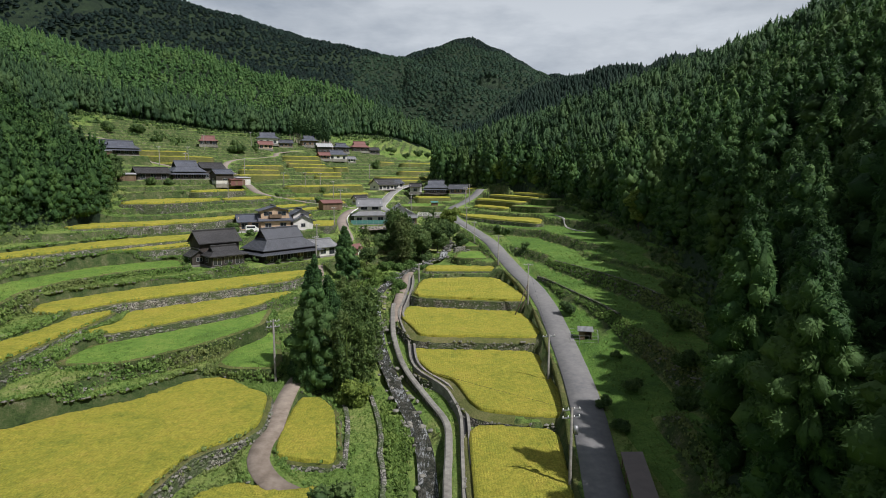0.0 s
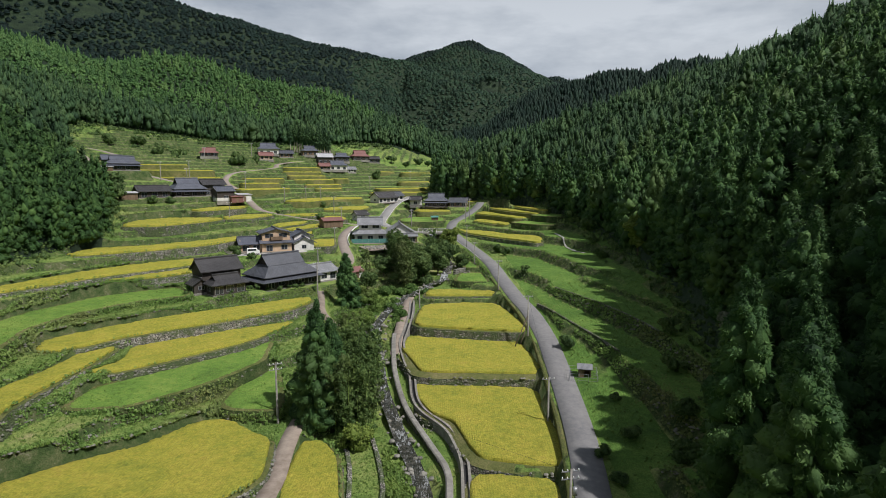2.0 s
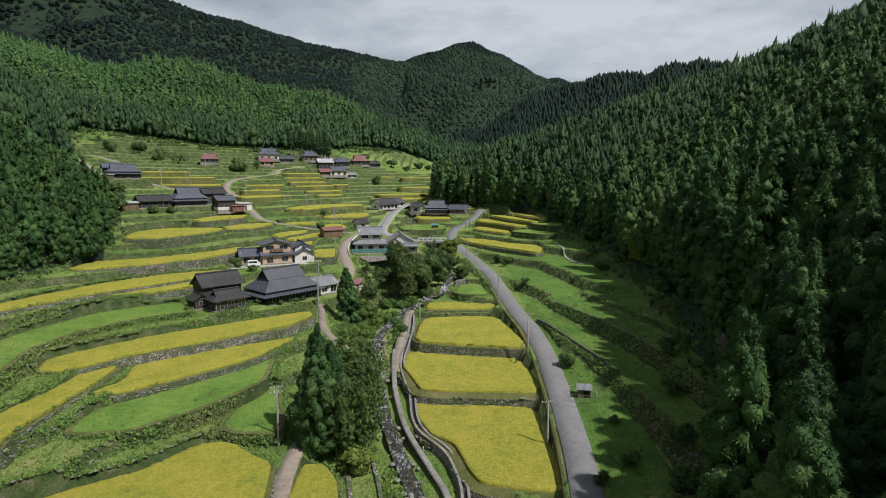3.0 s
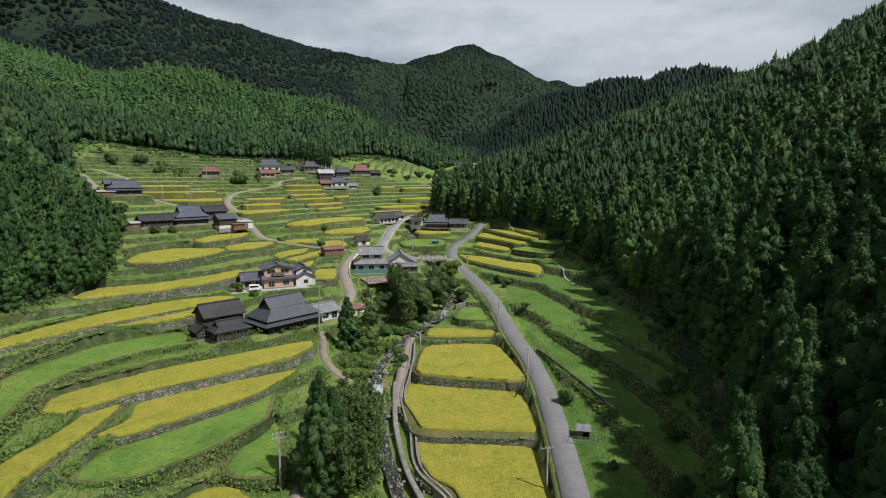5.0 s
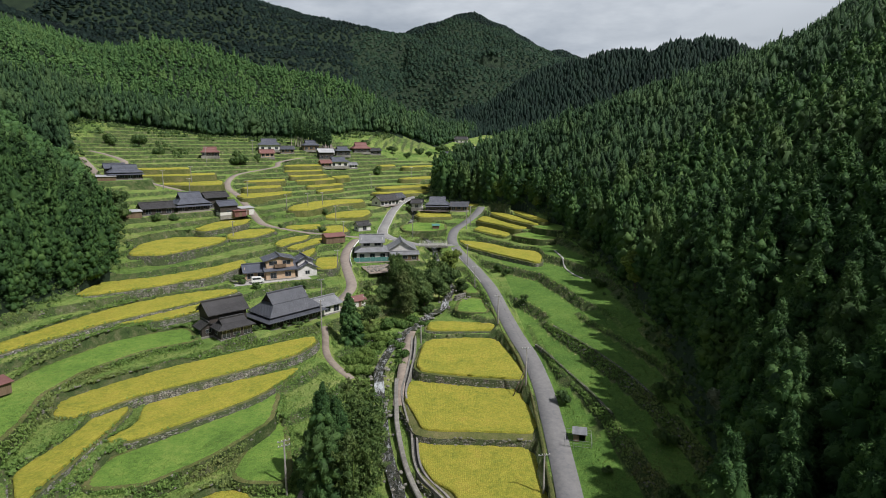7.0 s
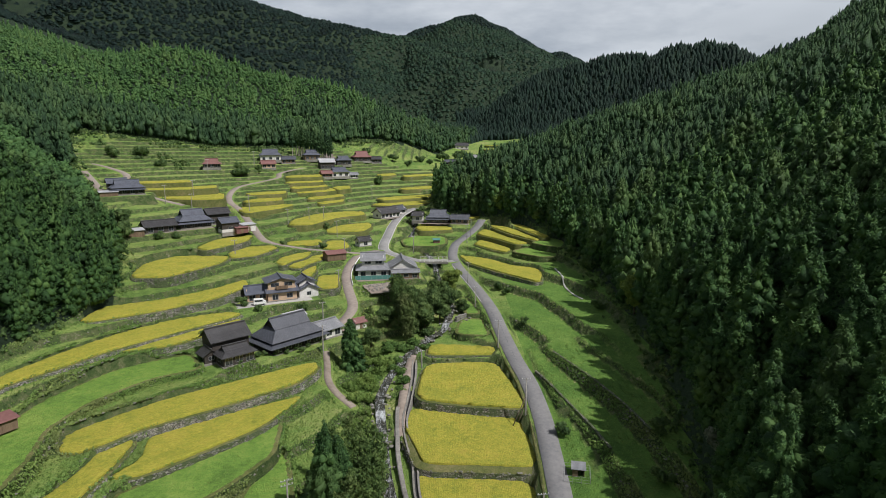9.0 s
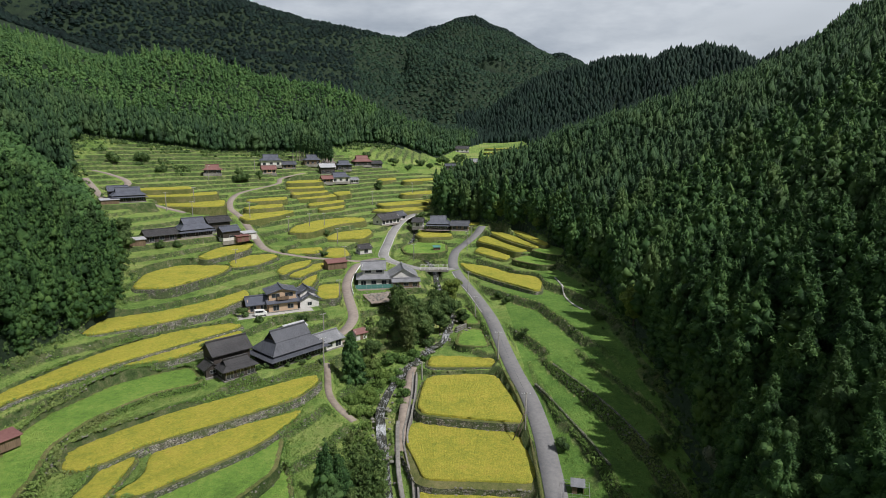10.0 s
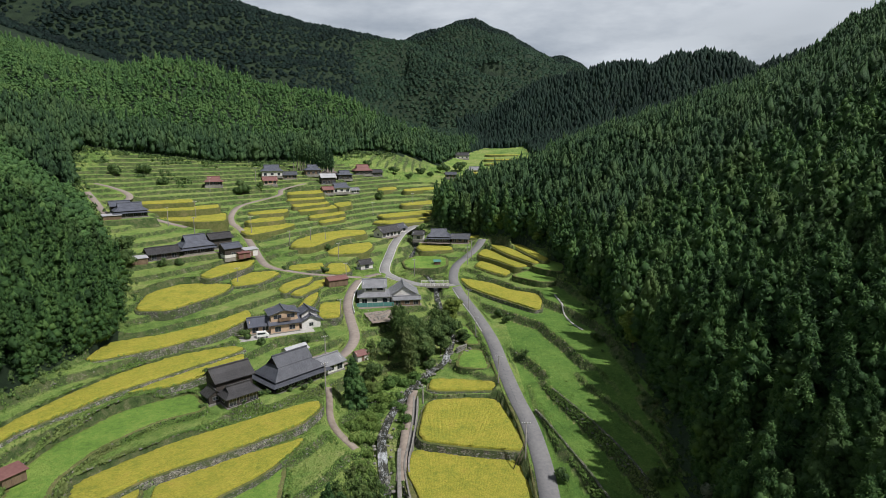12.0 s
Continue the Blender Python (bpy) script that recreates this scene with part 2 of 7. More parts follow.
M["stone"] = stone_material("field_stone", (0.10, 0.095, 0.08), (0.32, 0.30, 0.26), 2.4, 0.72)
M["stone_pale"] = stone_material("pale_stone", (0.16, 0.15, 0.13), (0.42, 0.40, 0.36), 2.2, 0.6)


def plain(name, low, high, scale=2.0, rough=0.8, metal=0.0, stretch=(1, 1, 1), relief=0.0, space="Position"):
    m, t, b, out = nodes_of(name)
    p = place(t, space, stretch)
    f = math_of(t, "ADD", math_of(t, "MULTIPLY", noise_of(t, p, scale, 5.0, 0.65), 0.6), math_of(t, "MULTIPLY", noise_of(t, p, scale * 0.13, 3.0), 0.4))
    t.links.new(ramp(t, f, (0.35, low), (0.65, high)), b.inputs["Base Color"])
    b.inputs["Roughness"].default_value, b.inputs["Metallic"].default_value = rough, metal
    if relief:
        bump(t, b, f, 0.6, relief)
    return m


M["asphalt"] = plain("worn_asphalt", (0.13, 0.13, 0.135), (0.21, 0.205, 0.20), 1.2, 0.9, relief=0.02)
M["grey_road"] = plain("pale_asphalt", (0.19, 0.185, 0.18), (0.30, 0.295, 0.285), 0.9, 0.9, relief=0.02)
M["lane"] = plain("pale_lane", (0.20, 0.165, 0.14), (0.30, 0.255, 0.22), 1.0, 0.92, relief=0.02)
M["dirt"] = plain("bare_dirt", (0.15, 0.118, 0.092), (0.31, 0.26, 0.215), 0.7, 0.95, relief=0.05)
M["concrete"] = plain("weathered_concrete", (0.12, 0.113, 0.098), (0.29, 0.278, 0.25), 1.3, 0.88, relief=0.01)
M["pale_concrete"] = plain("pale_concrete", (0.30, 0.29, 0.27), (0.46, 0.45, 0.42), 1.6, 0.85)
M["plaster"] = plain("white_plaster", (0.42, 0.41, 0.38), (0.66, 0.65, 0.62), 1.2, 0.85)
M["tan_wall"] = plain("tan_render", (0.40, 0.28, 0.18), (0.52, 0.38, 0.26), 1.2, 0.8)
M["dark_wood"] = plain("dark_boards", (0.022, 0.018, 0.016), (0.06, 0.05, 0.042), 3.0, 0.8, stretch=(3, 3, 0.3))
M["wood"] = plain("weathered_boards", (0.10, 0.065, 0.04), (0.20, 0.14, 0.09), 3.0, 0.85, stretch=(3, 3, 0.3))
M["steel"] = plain("galvanised_steel", (0.30, 0.31, 0.32), (0.48, 0.49, 0.50), 4.0, 0.45, 0.7)
M["rust_red"] = plain("red_iron_roof", (0.13, 0.055, 0.05), (0.20, 0.095, 0.085), 1.5, 0.7)
M["brown_roof"] = plain("brown_sheet_roof", (0.13, 0.105, 0.095), (0.19, 0.155, 0.14), 0.8, 0.7)
M["white_sheet"] = plain("pale_sheet_roof", (0.30, 0.305, 0.315), (0.44, 0.445, 0.455), 0.8, 0.55)
M["teal_sheet"] = plain("teal_net", (0.05, 0.16, 0.14), (0.09, 0.24, 0.21), 2.0, 0.8)
M["white_paint"] = plain("white_paint", (0.62, 0.62, 0.60), (0.78, 0.78, 0.76), 3.0, 0.4)
M["pale_bark"] = plain("pale_bark", (0.22, 0.19, 0.15), (0.40, 0.36, 0.30), 3.0, 0.9, stretch=(2, 2, 0.3))
M["rubber"] = plain("black_rubber", (0.015, 0.015, 0.015), (0.03, 0.03, 0.03), 4.0, 0.8)
M["rock"] = plain("river_rock", (0.075, 0.075, 0.06), (0.27, 0.26, 0.225), 2.2, 0.85, relief=0.1)


def roof_material(name, low, high, tile=3.4):
    """Clay tiles: courses across the fall and rolls down it, with weathering."""
    m, t, b, out = nodes_of(name)
    p = place(t, "Object")
    w1 = mk(t, "ShaderNodeTexWave", Scale=tile / 6.28 * 3.2)
    w1.bands_direction = "X"
    w2 = mk(t, "ShaderNodeTexWave", Scale=tile / 6.28 * 3.0)
    w2.bands_direction, w2.wave_profile = "Z", "SAW"
    for w in (w1, w2):
        t.links.new(p, w.inputs["Vector"])
    f = math_of(t, "ADD", math_of(t, "MULTIPLY", noise_of(t, p, 0.5, 5.0), 0.6), math_of(t, "MULTIPLY", noise_of(t, p, 5.0, 3.0, 0.7), 0.4))
    col = ramp(t, f, (0.35, low), (0.65, high))
    col = mix(t, col, ramp(t, w1.outputs["Fac"], (0.0, (0.6, 0.6, 0.6)), (0.6, (1.05, 1.05, 1.05))), 0.5, "MULTIPLY")
    t.links.new(col, b.inputs["Base Color"])
    b.inputs["Roughness"].default_value = 0.5
    b.inputs["Specular IOR Level"].default_value = 0.45
    bump(t, b, math_of(t, "ADD", w1.outputs["Fac"], w2.outputs["Fac"]), 0.6, 0.06)
    return m


M["tile_grey"] = roof_material("grey_roof_tiles", (0.050, 0.054, 0.066), (0.092, 0.098, 0.116))
M["tile_dark"] = roof_material("dark_roof_tiles", (0.028, 0.027, 0.028), (0.062, 0.060, 0.062))
M["tile_pale"] = roof_material("pale_roof_tiles", (0.16, 0.165, 0.175), (0.27, 0.275, 0.29))
M["tile_blue"] = roof_material("blue_grey_roof_tiles", (0.062, 0.068, 0.088), (0.112, 0.122, 0.152))


def glass_material():
    m, t, b, out = nodes_of("window_glass")
    b.inputs["Base Color"].default_value = (0.03, 0.035, 0.04, 1)
    b.inputs["Roughness"].default_value = 0.08
    b.inputs["Specular IOR Level"].default_value = 0.6
    return m


M["glass"] = glass_material()


def water_material():
    """A shallow mountain stream: dark clear water, foam where it breaks."""
    m, t, b, out = nodes_of("stream_water")
    p = place(t)
    f = noise_of(t, place(t, scale=(1, 0.35, 1)), 1.1, 6.0, 0.75)
    slope = t.nodes.new("ShaderNodeSeparateXYZ")
    t.links.new(t.nodes.new("ShaderNodeNewGeometry").outputs["Normal"], slope.inputs[0])
    fall = ramp(t, slope.outputs["Z"], (0.78, (1, 1, 1)), (0.97, (0, 0, 0)))
    streak = noise_of(t, place(t, scale=(5.0, 1.2, 1.2)), 1.0, 4.0, 0.7)
    f = math_of(t, "ADD", math_of(t, "MULTIPLY", f, 0.6), math_of(t, "MULTIPLY", streak, 0.4))
    foam = ramp(t, math_of(t, "ADD", f, math_of(t, "MULTIPLY", fall, 0.10)), (0.50, (0, 0, 0)), (0.68, (1, 1, 1)))
    stony = ramp(t, noise_of(t, p, 1.6, 5.0, 0.7), (0.4, (0.022, 0.026, 0.020)), (0.62, (0.085, 0.082, 0.066)))
    col = mix(t, stony, (0.58, 0.61, 0.63), foam)
    t.links.new(col, b.inputs["Base Color"])
    t.links.new(ramp(t, foam, (0, (0.08, 0.08, 0.08)), (1, (0.7, 0.7, 0.7))), b.inputs["Roughness"])
    bump(t, b, noise_of(t, p, 2.6, 5.0, 0.7), 1.0, 0.5)
    return m


M["water"] = water_material()
# ---- the lie of the land: cross sections of the valley, from the left ridge over stream and road to the right ridge ----
# order of each section: left ridge, left wood's edge, upper terraces, lower terraces, left bank, right bank, road, right terraces, right wood's edge, right slope, right ridge
SECTIONS = [
    (-60, [(-200, 110), (-110, 30), (-60, 4), (-35, -3), (-6, -5), (4, -5), (17, -3), (19, -1), (22, 3), (44, 24), (170, 120)]),
    (40, [(-190, 100), (-105, 22), (-60, 6), (-30, 1.2), (-5, -0.5), (4, 0.2), (16, 2.0), (21, 4.0), (26, 8), (40, 21), (180, 128)]),
    (72, [(-190, 95), (-98, 19), (-57, 8.6), (-30, 2.4), (-10, 0.8), (-1, 1.0), (14, 3.0), (24, 5.4), (37, 10), (49, 21), (190, 130)]),
    (90, [(-190, 92), (-93, 18), (-56, 8.8), (-34, 5.6), (-12, 2.6), (-4, 2.6), (15, 4.4), (25, 6.8), (41, 13), (53, 24), (200, 132)]),
    (108, [(-200, 90), (-87, 17.5), (-58, 11.8), (-36, 8.6), (-17, 4.6), (-8, 4.6), (17, 6.2), (27, 9.0), (46, 16.5), (60, 28), (210, 134)]),
    (138, [(-210, 92), (-84, 20.5), (-60, 15.6), (-38, 11.4), (-16, 8.0), (-6, 7.4), (13, 9.0), (26, 11.2), (51, 18), (66, 28), (220, 138)]),
    (168, [(-215, 95), (-98, 26), (-70, 21.8), (-40, 15.0), (-16, 12.0), (0, 10.5), (9, 11.3), (22, 12.6), (51, 18.5), (66, 27), (225, 142)]),
    (205, [(-230, 98), (-125, 34), (-84, 28), (-48, 20.4), (-24, 16.8), (-6, 14.8), (5, 14.2), (20, 15.8), (48, 21.5), (66, 32), (235, 140)]),
    (245, [(-240, 100), (-168, 45), (-108, 33), (-60, 25.0), (-36, 20.8), (-14, 18.0), (10, 18.0), (22, 19.6), (42, 24.5), (62, 35), (250, 128)]),
    (300, [(-260, 100), (-200, 58), (-130, 45.5), (-80, 36.0), (-40, 27.0), (-26, 26), (-18, 26), (-13, 26), (-8, 27), (10, 34), (220, 102)]),
    (400, [(-330, 130), (-230, 84), (-150, 68), (-90, 56.0), (-50, 44.0), (-36, 41), (-26, 40), (-20, 40), (-10, 41), (60, 44), (260, 108)]),
    (500, [(-400, 160), (-290, 130), (-190, 104), (-110, 80.0), (-40, 57), (-20, 53), (10, 49.5), (30, 49.5), (66, 51), (90, 56), (340, 140)]),
    (680, [(-480, 190), (-350, 150), (-220, 120), (-110, 88), (-10, 68), (20, 65), (45, 64), (70, 65), (110, 70), (150, 80), (420, 160)]),
    (1000, [(-700, 280), (-500, 210), (-300, 160), (-150, 120), (-40, 98), (20, 94), (60, 94), (110, 98), (200, 118), (300, 140), (600, 200)]),
]
SY = np.array([s[0] for s in SECTIONS], float)
SX = np.array([[p[0] for p in s[1]] for s in SECTIONS], float)
SZ = np.array([[p[1] for p in s[1]] for s in SECTIONS], float)


def valley(x, y):
    """Height of the smooth valley without terraces, stream or far mountains."""
    x, y = np.broadcast_arrays(np.asarray(x, float), np.asarray(y, float))
    shape, x, y = x.shape, x.ravel(), y.ravel()
    xs = np.stack([np.interp(y, SY, SX[:, k]) for k in range(SX.shape[1])])
    zs = np.stack([np.interp(y, SY, SZ[:, k]) for k in range(SX.shape[1])])
    z = zs[0] + (xs[0] - x) * 0.35
    for k in range(SX.shape[1] - 1):
        f = (x - xs[k]) / (xs[k + 1] - xs[k])
        z = np.where(f >= 0, zs[k] + (zs[k + 1] - zs[k]) * np.minimum(f, 1), z)
    z = np.where(x > xs[-1], zs[-1] + (x - xs[-1]) * np.where(y < 330, 0.3, 0.02), z)
    return z.reshape(shape)


# ridges: crest points (x, y, z), fall on the sides, rounding of the crest
RIDGES = [
    ([(-520, 400, 172), (-400, 425, 152), (-325, 432, 132)], 0.56, 20),
    ([(-400, 480, 128), (-318, 500, 121), (-289, 520, 129), (-266, 528, 137), (-248, 532, 142), (-232, 535, 140), (-217, 540, 134), (-166, 552, 125), (-110, 560, 112), (-55, 570, 88)], 0.56, 14),
    ([(330, 400, 160), (325, 440, 157), (322, 480, 149), (322, 530, 145), (330, 590, 142), (341, 660, 149), (342, 715, 174), (327, 740, 184), (295, 750, 179), (274, 770, 169), (221, 790, 171), (150, 830, 160), (90, 900, 128)], 0.8, 10),
    ([(-1000, 950, 480), (-640, 1050, 395), (-443, 1140, 338), (-351, 1220, 328), (-230, 1312, 316), (-88, 1372, 298), (20, 1180, 224), (95, 1150, 196)], 0.74, 40),
    ([(-250, 1560, 300), (-90, 1530, 318), (10, 1513, 362), (60, 1513, 378), (120, 1530, 360), (200, 1545, 316), (330, 1600, 262), (600, 1700, 230)], 0.55, 30),
]


def hills(x, y):
    out, under = np.full(np.shape(x), -500.0), np.zeros(np.shape(x))
    for crest, fall, soft in RIDGES:
        for (ax, ay, az), (bx, by, bz) in zip(crest[:-1], crest[1:]):
            ex, ey = bx - ax, by - ay
            f = np.clip(((x - ax) * ex + (y - ay) * ey) / (ex * ex + ey * ey), 0, 1)
            d = np.hypot(x - ax - f * ex, y - ay - f * ey)
            drop = fall * (np.sqrt(d * d + soft * soft) - soft)
            z = az + f * (bz - az) - drop
            under = np.where(z > out, drop, under)
            out = np.maximum(out, z)
    return out, under


def wobble(x, y, size, seed=0.0):
    """Cheap smooth noise between about -1 and 1."""
    u, v = np.asarray(x) / size + seed, np.asarray(y) / size - seed * 1.7
    return 0.5 * (np.sin(u * 2.1 + 1.3 * np.sin(v * 1.7 + seed)) * np.cos(v * 2.3 + 0.9 * np.sin(u * 1.9)) + np.sin(u * 5.3 - v * 3.1 + 1.1 * np.cos(v * 4.3 - u)) * 0.6)


def land(x, y):
    """Height of the natural ground."""
    x, y = np.asarray(x, float), np.asarray(y, float)
    v = (valley(x, y) * 2 + valley(x - 2.5, y - 2) + valley(x + 2.5, y + 2) + valley(x - 2, y + 3) + valley(x + 2, y - 3)) / 6
    far = np.clip((y - 430) / 150, 0, 1)
    h, under = hills(x, y)
    spur = np.clip(under / 70, 0, 1) * np.clip((y - 700) / 150, 0, 1)
    h = h + spur * (30 * wobble(x, y * 0.55, 130, 3.0) + 12 * wobble(x, y, 70, 8.0)) + far * (5 * wobble(x, y, 150, 2.0) + 4 * wobble(x, y, 60, 5.0)) + (1 - far) * 3 * wobble(x, y, 60, 1.0)
    s = np.clip((h - v) / 20 + 0.5, 0, 1)
    return v * (1 - s) + h * s + 5.0 * s * (1 - s)

# ---- the terraced fields: crop, height, outline ----
FIELDS = []


def plot(crop, z, *outline):
    FIELDS.append((crop, z, outline))


plot("rice", 8.1, (-3.8, 140.2), (12.9, 138.1), (12.9, 133.2), (-4.5, 132.8))
plot("rice", 6.5, (-4.7, 130.7), (12.4, 131.7), (15.3, 119.4), (17, 107), (4.8, 108.8), (-6.3, 111.5))
plot("rice", 4.3, (-7.3, 111.2), (5, 108.9), (15.4, 106.6), (16.5, 89.3), (6.1, 90.1), (-3.8, 90.4), (-5.7, 96.7), (-7.9, 102.8))
plot("rice", 2.3, (-5.1, 89.6), (4.3, 90.5), (15.1, 87.5), (14.8, 77.5), (15.5, 69.1), (15, 63.4), (10.4, 63.6), (4.5, 65.2), (3.3, 68.2), (2.1, 73.1), (1.3, 75.7), (-2, 78.7), (-4, 83.8))
plot("rice", 1.4, (2.9, 62.9), (12.1, 61.8), (13.1, 60), (12.4, 53.7), (12, 47.4), (11.5, 43.5), (3, 43.5), (2.8, 47.6))
plot("rice", 2.4, (-50.8, 57.1), (-45.1, 62.9), (-38.2, 68), (-34.2, 75), (-30.2, 75.9), (-25.7, 71.8), (-22.5, 69.8), (-20.9, 61.4), (-21.8, 58.5), (-25.9, 54), (-26.9, 46.8), (-26, 39.8), (-35.2, 38.5))
plot("rice", 1.0, (-19.1, 72.1), (-16, 71.9), (-13.6, 67.8), (-10.9, 55), (-14.3, 55.4), (-17.8, 56.4), (-18.8, 62.2))
plot("rice", 0.6, (-23.3, 49.6), (-20, 51.7), (-15.2, 50), (-11.7, 51.2), (-10.8, 44.6), (-22.7, 44.6))
plot("rice", 7.6, (-52.9, 79.9), (-50.4, 85.7), (-52.9, 93.1), (-47.1, 99.2), (-34.6, 106.7), (-29.9, 110.3), (-30.5, 106.1), (-34.7, 96.7), (-41.5, 88.7), (-48, 81.4))
plot("rice", 9.6, (-62.9, 84.2), (-65.8, 89.8), (-60.6, 97.3), (-54, 105.1), (-45.4, 111.8), (-30, 124.1), (-28.5, 120.1), (-31.4, 112.2), (-41.9, 102.5), (-53.3, 93.3), (-59.7, 84.2))
plot("rice", 8.4, (-51.9, 61.5), (-53.3, 65.7), (-53.3, 74.6), (-53.2, 83.8), (-54, 90.8), (-58.7, 92), (-57.4, 81.1), (-58.6, 72.5), (-58.8, 70))
plot("grass", 6.0, (-49.8, 70.3), (-50.8, 77.6), (-43, 86.5), (-36.4, 97.6), (-31.9, 102), (-29.9, 90), (-35.3, 79), (-41.7, 71.5))
plot("grass", 3.8, (-32.3, 78.2), (-31.7, 89.6), (-28.9, 94.7), (-23.6, 78.2), (-23.7, 75.3), (-30.1, 75.8))
plot("grass", 12.0, (-70.5, 79.5), (-74.4, 88.9), (-75, 97.7), (-69.7, 113.6), (-58.1, 122.2), (-51.9, 113.7), (-59.9, 108.4), (-65.7, 97.7), (-66.9, 87.8), (-63.2, 77.7), (-61.2, 68.1))
plot("rice", 15.8, (-84.3, 97.1), (-83.8, 101.8), (-80.9, 113.3), (-76, 125.1), (-68.3, 136.1), (-56.9, 143.3), (-52.6, 141.4), (-63.7, 126.6), (-72.2, 114.5), (-75.9, 105.8), (-80.4, 97.4), (-80.8, 92.8))
plot("rice", 14.8, (-73.6, 116.6), (-65.5, 127.4), (-52.9, 140.2), (-51.2, 136.2), (-61.1, 120.9), (-70.7, 115.8))
plot("rice", 18.8, (-84.6, 123.9), (-86.6, 136.8), (-73.6, 144.7), (-65, 156.7), (-60.6, 166.9), (-57.2, 160), (-60.9, 146.2), (-72.1, 133.3))
plot("rice", 23.1, (-87.2, 151.8), (-92.7, 170.3), (-87.9, 182), (-70.6, 182.1), (-69.5, 172.4), (-73.5, 161.8), (-77.4, 152.3))
plot("rice", 25.5, (-82.6, 184.2), (-82.5, 199.7), (-75.1, 211.1), (-71.8, 208.9), (-70.9, 198.7), (-75.1, 185.9), (-77.8, 180.9))
plot("rice", 23.0, (-73.1, 185.6), (-73.7, 197.6), (-64, 202.3), (-59.9, 199.5), (-61, 192.3), (-63.2, 184), (-69.3, 180.1))
plot("rice", 20.3, (-56.6, 184.9), (-57.3, 192.8), (-53.5, 201.5), (-49, 205.1), (-49, 195.4), (-52.3, 188.8), (-52.9, 181.2))
plot("rice", 19.2, (-52.7, 184.3), (-52, 191.3), (-48.6, 202.2), (-44.5, 204.9), (-43.7, 196.2), (-46.9, 188.9), (-47.9, 182.1))
plot("rice", 17.7, (-46.8, 170.2), (-47.4, 184.2), (-47.4, 194.1), (-44.9, 195.7), (-43.1, 182.1), (-43.2, 171.4))
plot("rice", 15.8, (-42.6, 184.8), (-35.9, 187), (-34.1, 178.7), (-33.2, 169.4), (-39.5, 168.2))
plot("rice", 26.1, (-65.8, 234.9), (-68.4, 250.8), (-63, 272.6), (-51.2, 283.9), (-41.2, 283.9), (-38.7, 272.5), (-50.1, 262.1), (-57, 234.9))
plot("rice", 22.6, (-52.7, 240.2), (-49.5, 258.6), (-36.3, 268.1), (-33.6, 257.1), (-35.3, 241.5), (-48.1, 237.6))
plot("rice", 22.0, (-61.8, 216.1), (-49.7, 222.7), (-47.2, 214), (-49.1, 209.9), (-58.7, 207.9))
plot("rice", 20.5, (-46.8, 210.9), (-48.1, 227.9), (-41.3, 229), (-36.7, 214.9), (-40.4, 209))
plot("rice", 30.9, (-92.4, 249.7), (-93.7, 262.3), (-79.8, 274.2), (-72.4, 272.1), (-74.9, 256.8), (-83.6, 236.7))
plot("rice", 33.3, (-95, 264.2), (-91, 274.8), (-81.9, 283.9), (-78.1, 270.5), (-90.8, 258.2))
plot("rice", 35.5, (-99.3, 280.1), (-83.4, 298.2), (-79.7, 282.5), (-94.4, 272.9))
plot("rice", 41.5, (-92.8, 331.1), (-74.2, 348.3), (-71.3, 326.9), (-88.4, 315.3))
plot("rice", 39.0, (-89.5, 318.8), (-72.2, 333.4), (-68.1, 318.7), (-85.8, 305.3))
plot("rice", 36.8, (-84.7, 308.9), (-69.9, 328.4), (-64.6, 315.1), (-79.3, 294.2))
plot("rice", 34.8, (-79.7, 301.1), (-64.6, 324.8), (-59.2, 309.6), (-75.5, 290.5))
plot("rice", 32.3, (-71.6, 292.1), (-58.7, 318.4), (-54.1, 304.7), (-67.9, 282.7))
plot("rice", 30.4, (-65.9, 286.3), (-54.6, 307.6), (-53.3, 293), (-61.7, 279.8))
plot("rice", 35.2, (-65.8, 327.6), (-57.6, 341.3), (-53.6, 321.2), (-58.4, 309))
plot("rice", 36.0, (-134.1, 255.4), (-119.2, 263.9), (-107.6, 275.4), (-96.9, 247.3), (-107.8, 243.5), (-124.4, 247.4))
plot("rice", 39.3, (-142.8, 262.7), (-124.4, 270.2), (-114.3, 283.6), (-108.9, 270.1), (-118.9, 257.9), (-136, 253.3))
plot("rice", 41.9, (-151.3, 266.1), (-127.4, 283.5), (-120.4, 268.8), (-143.5, 258.2))
plot("rice", 28.0, (-40.4, 300.1), (-28.4, 319.5), (-7.8, 330.1), (-7.3, 309.4), (-26.2, 293.3))
plot("rice", 29.9, (-39.3, 316.9), (-8, 342.8), (-6.7, 327.9), (-33.2, 304.1))
plot("rice", 39.0, (-29.3, 385.3), (-6.7, 412.5), (-6.4, 390.4), (-26.8, 370.6))
plot("rice", 33.3, (-27.9, 346.2), (-8.6, 368.3), (-8.1, 346.2), (-25.7, 336.1))
plot("rice", 39.6, (-46.5, 387.8), (-35.6, 404.2), (-32.9, 382.5), (-43.4, 367.8))
plot("rice", 20.8, (-13.8, 264.4), (-12.2, 275.5), (3.1, 265.9), (3, 258.4), (-11.3, 255.5))
plot("grass", 18.0, (-19.1, 244.8), (-12.7, 257.9), (0.4, 253.8), (0.4, 235.2), (-4.4, 229.5), (-16.1, 229.5))
plot("rice", 15.7, (5.4, 222.7), (17.9, 214), (24.3, 202.6), (32.9, 197.7), (33.5, 189.4), (30.5, 177), (23.4, 186.5), (14.6, 198.5), (8.8, 207.7))
plot("rice", 20.3, (14, 248.4), (18, 262.6), (23.8, 255.3), (30.2, 234.5), (36.6, 226.3), (28.2, 221.9), (22, 235.7))
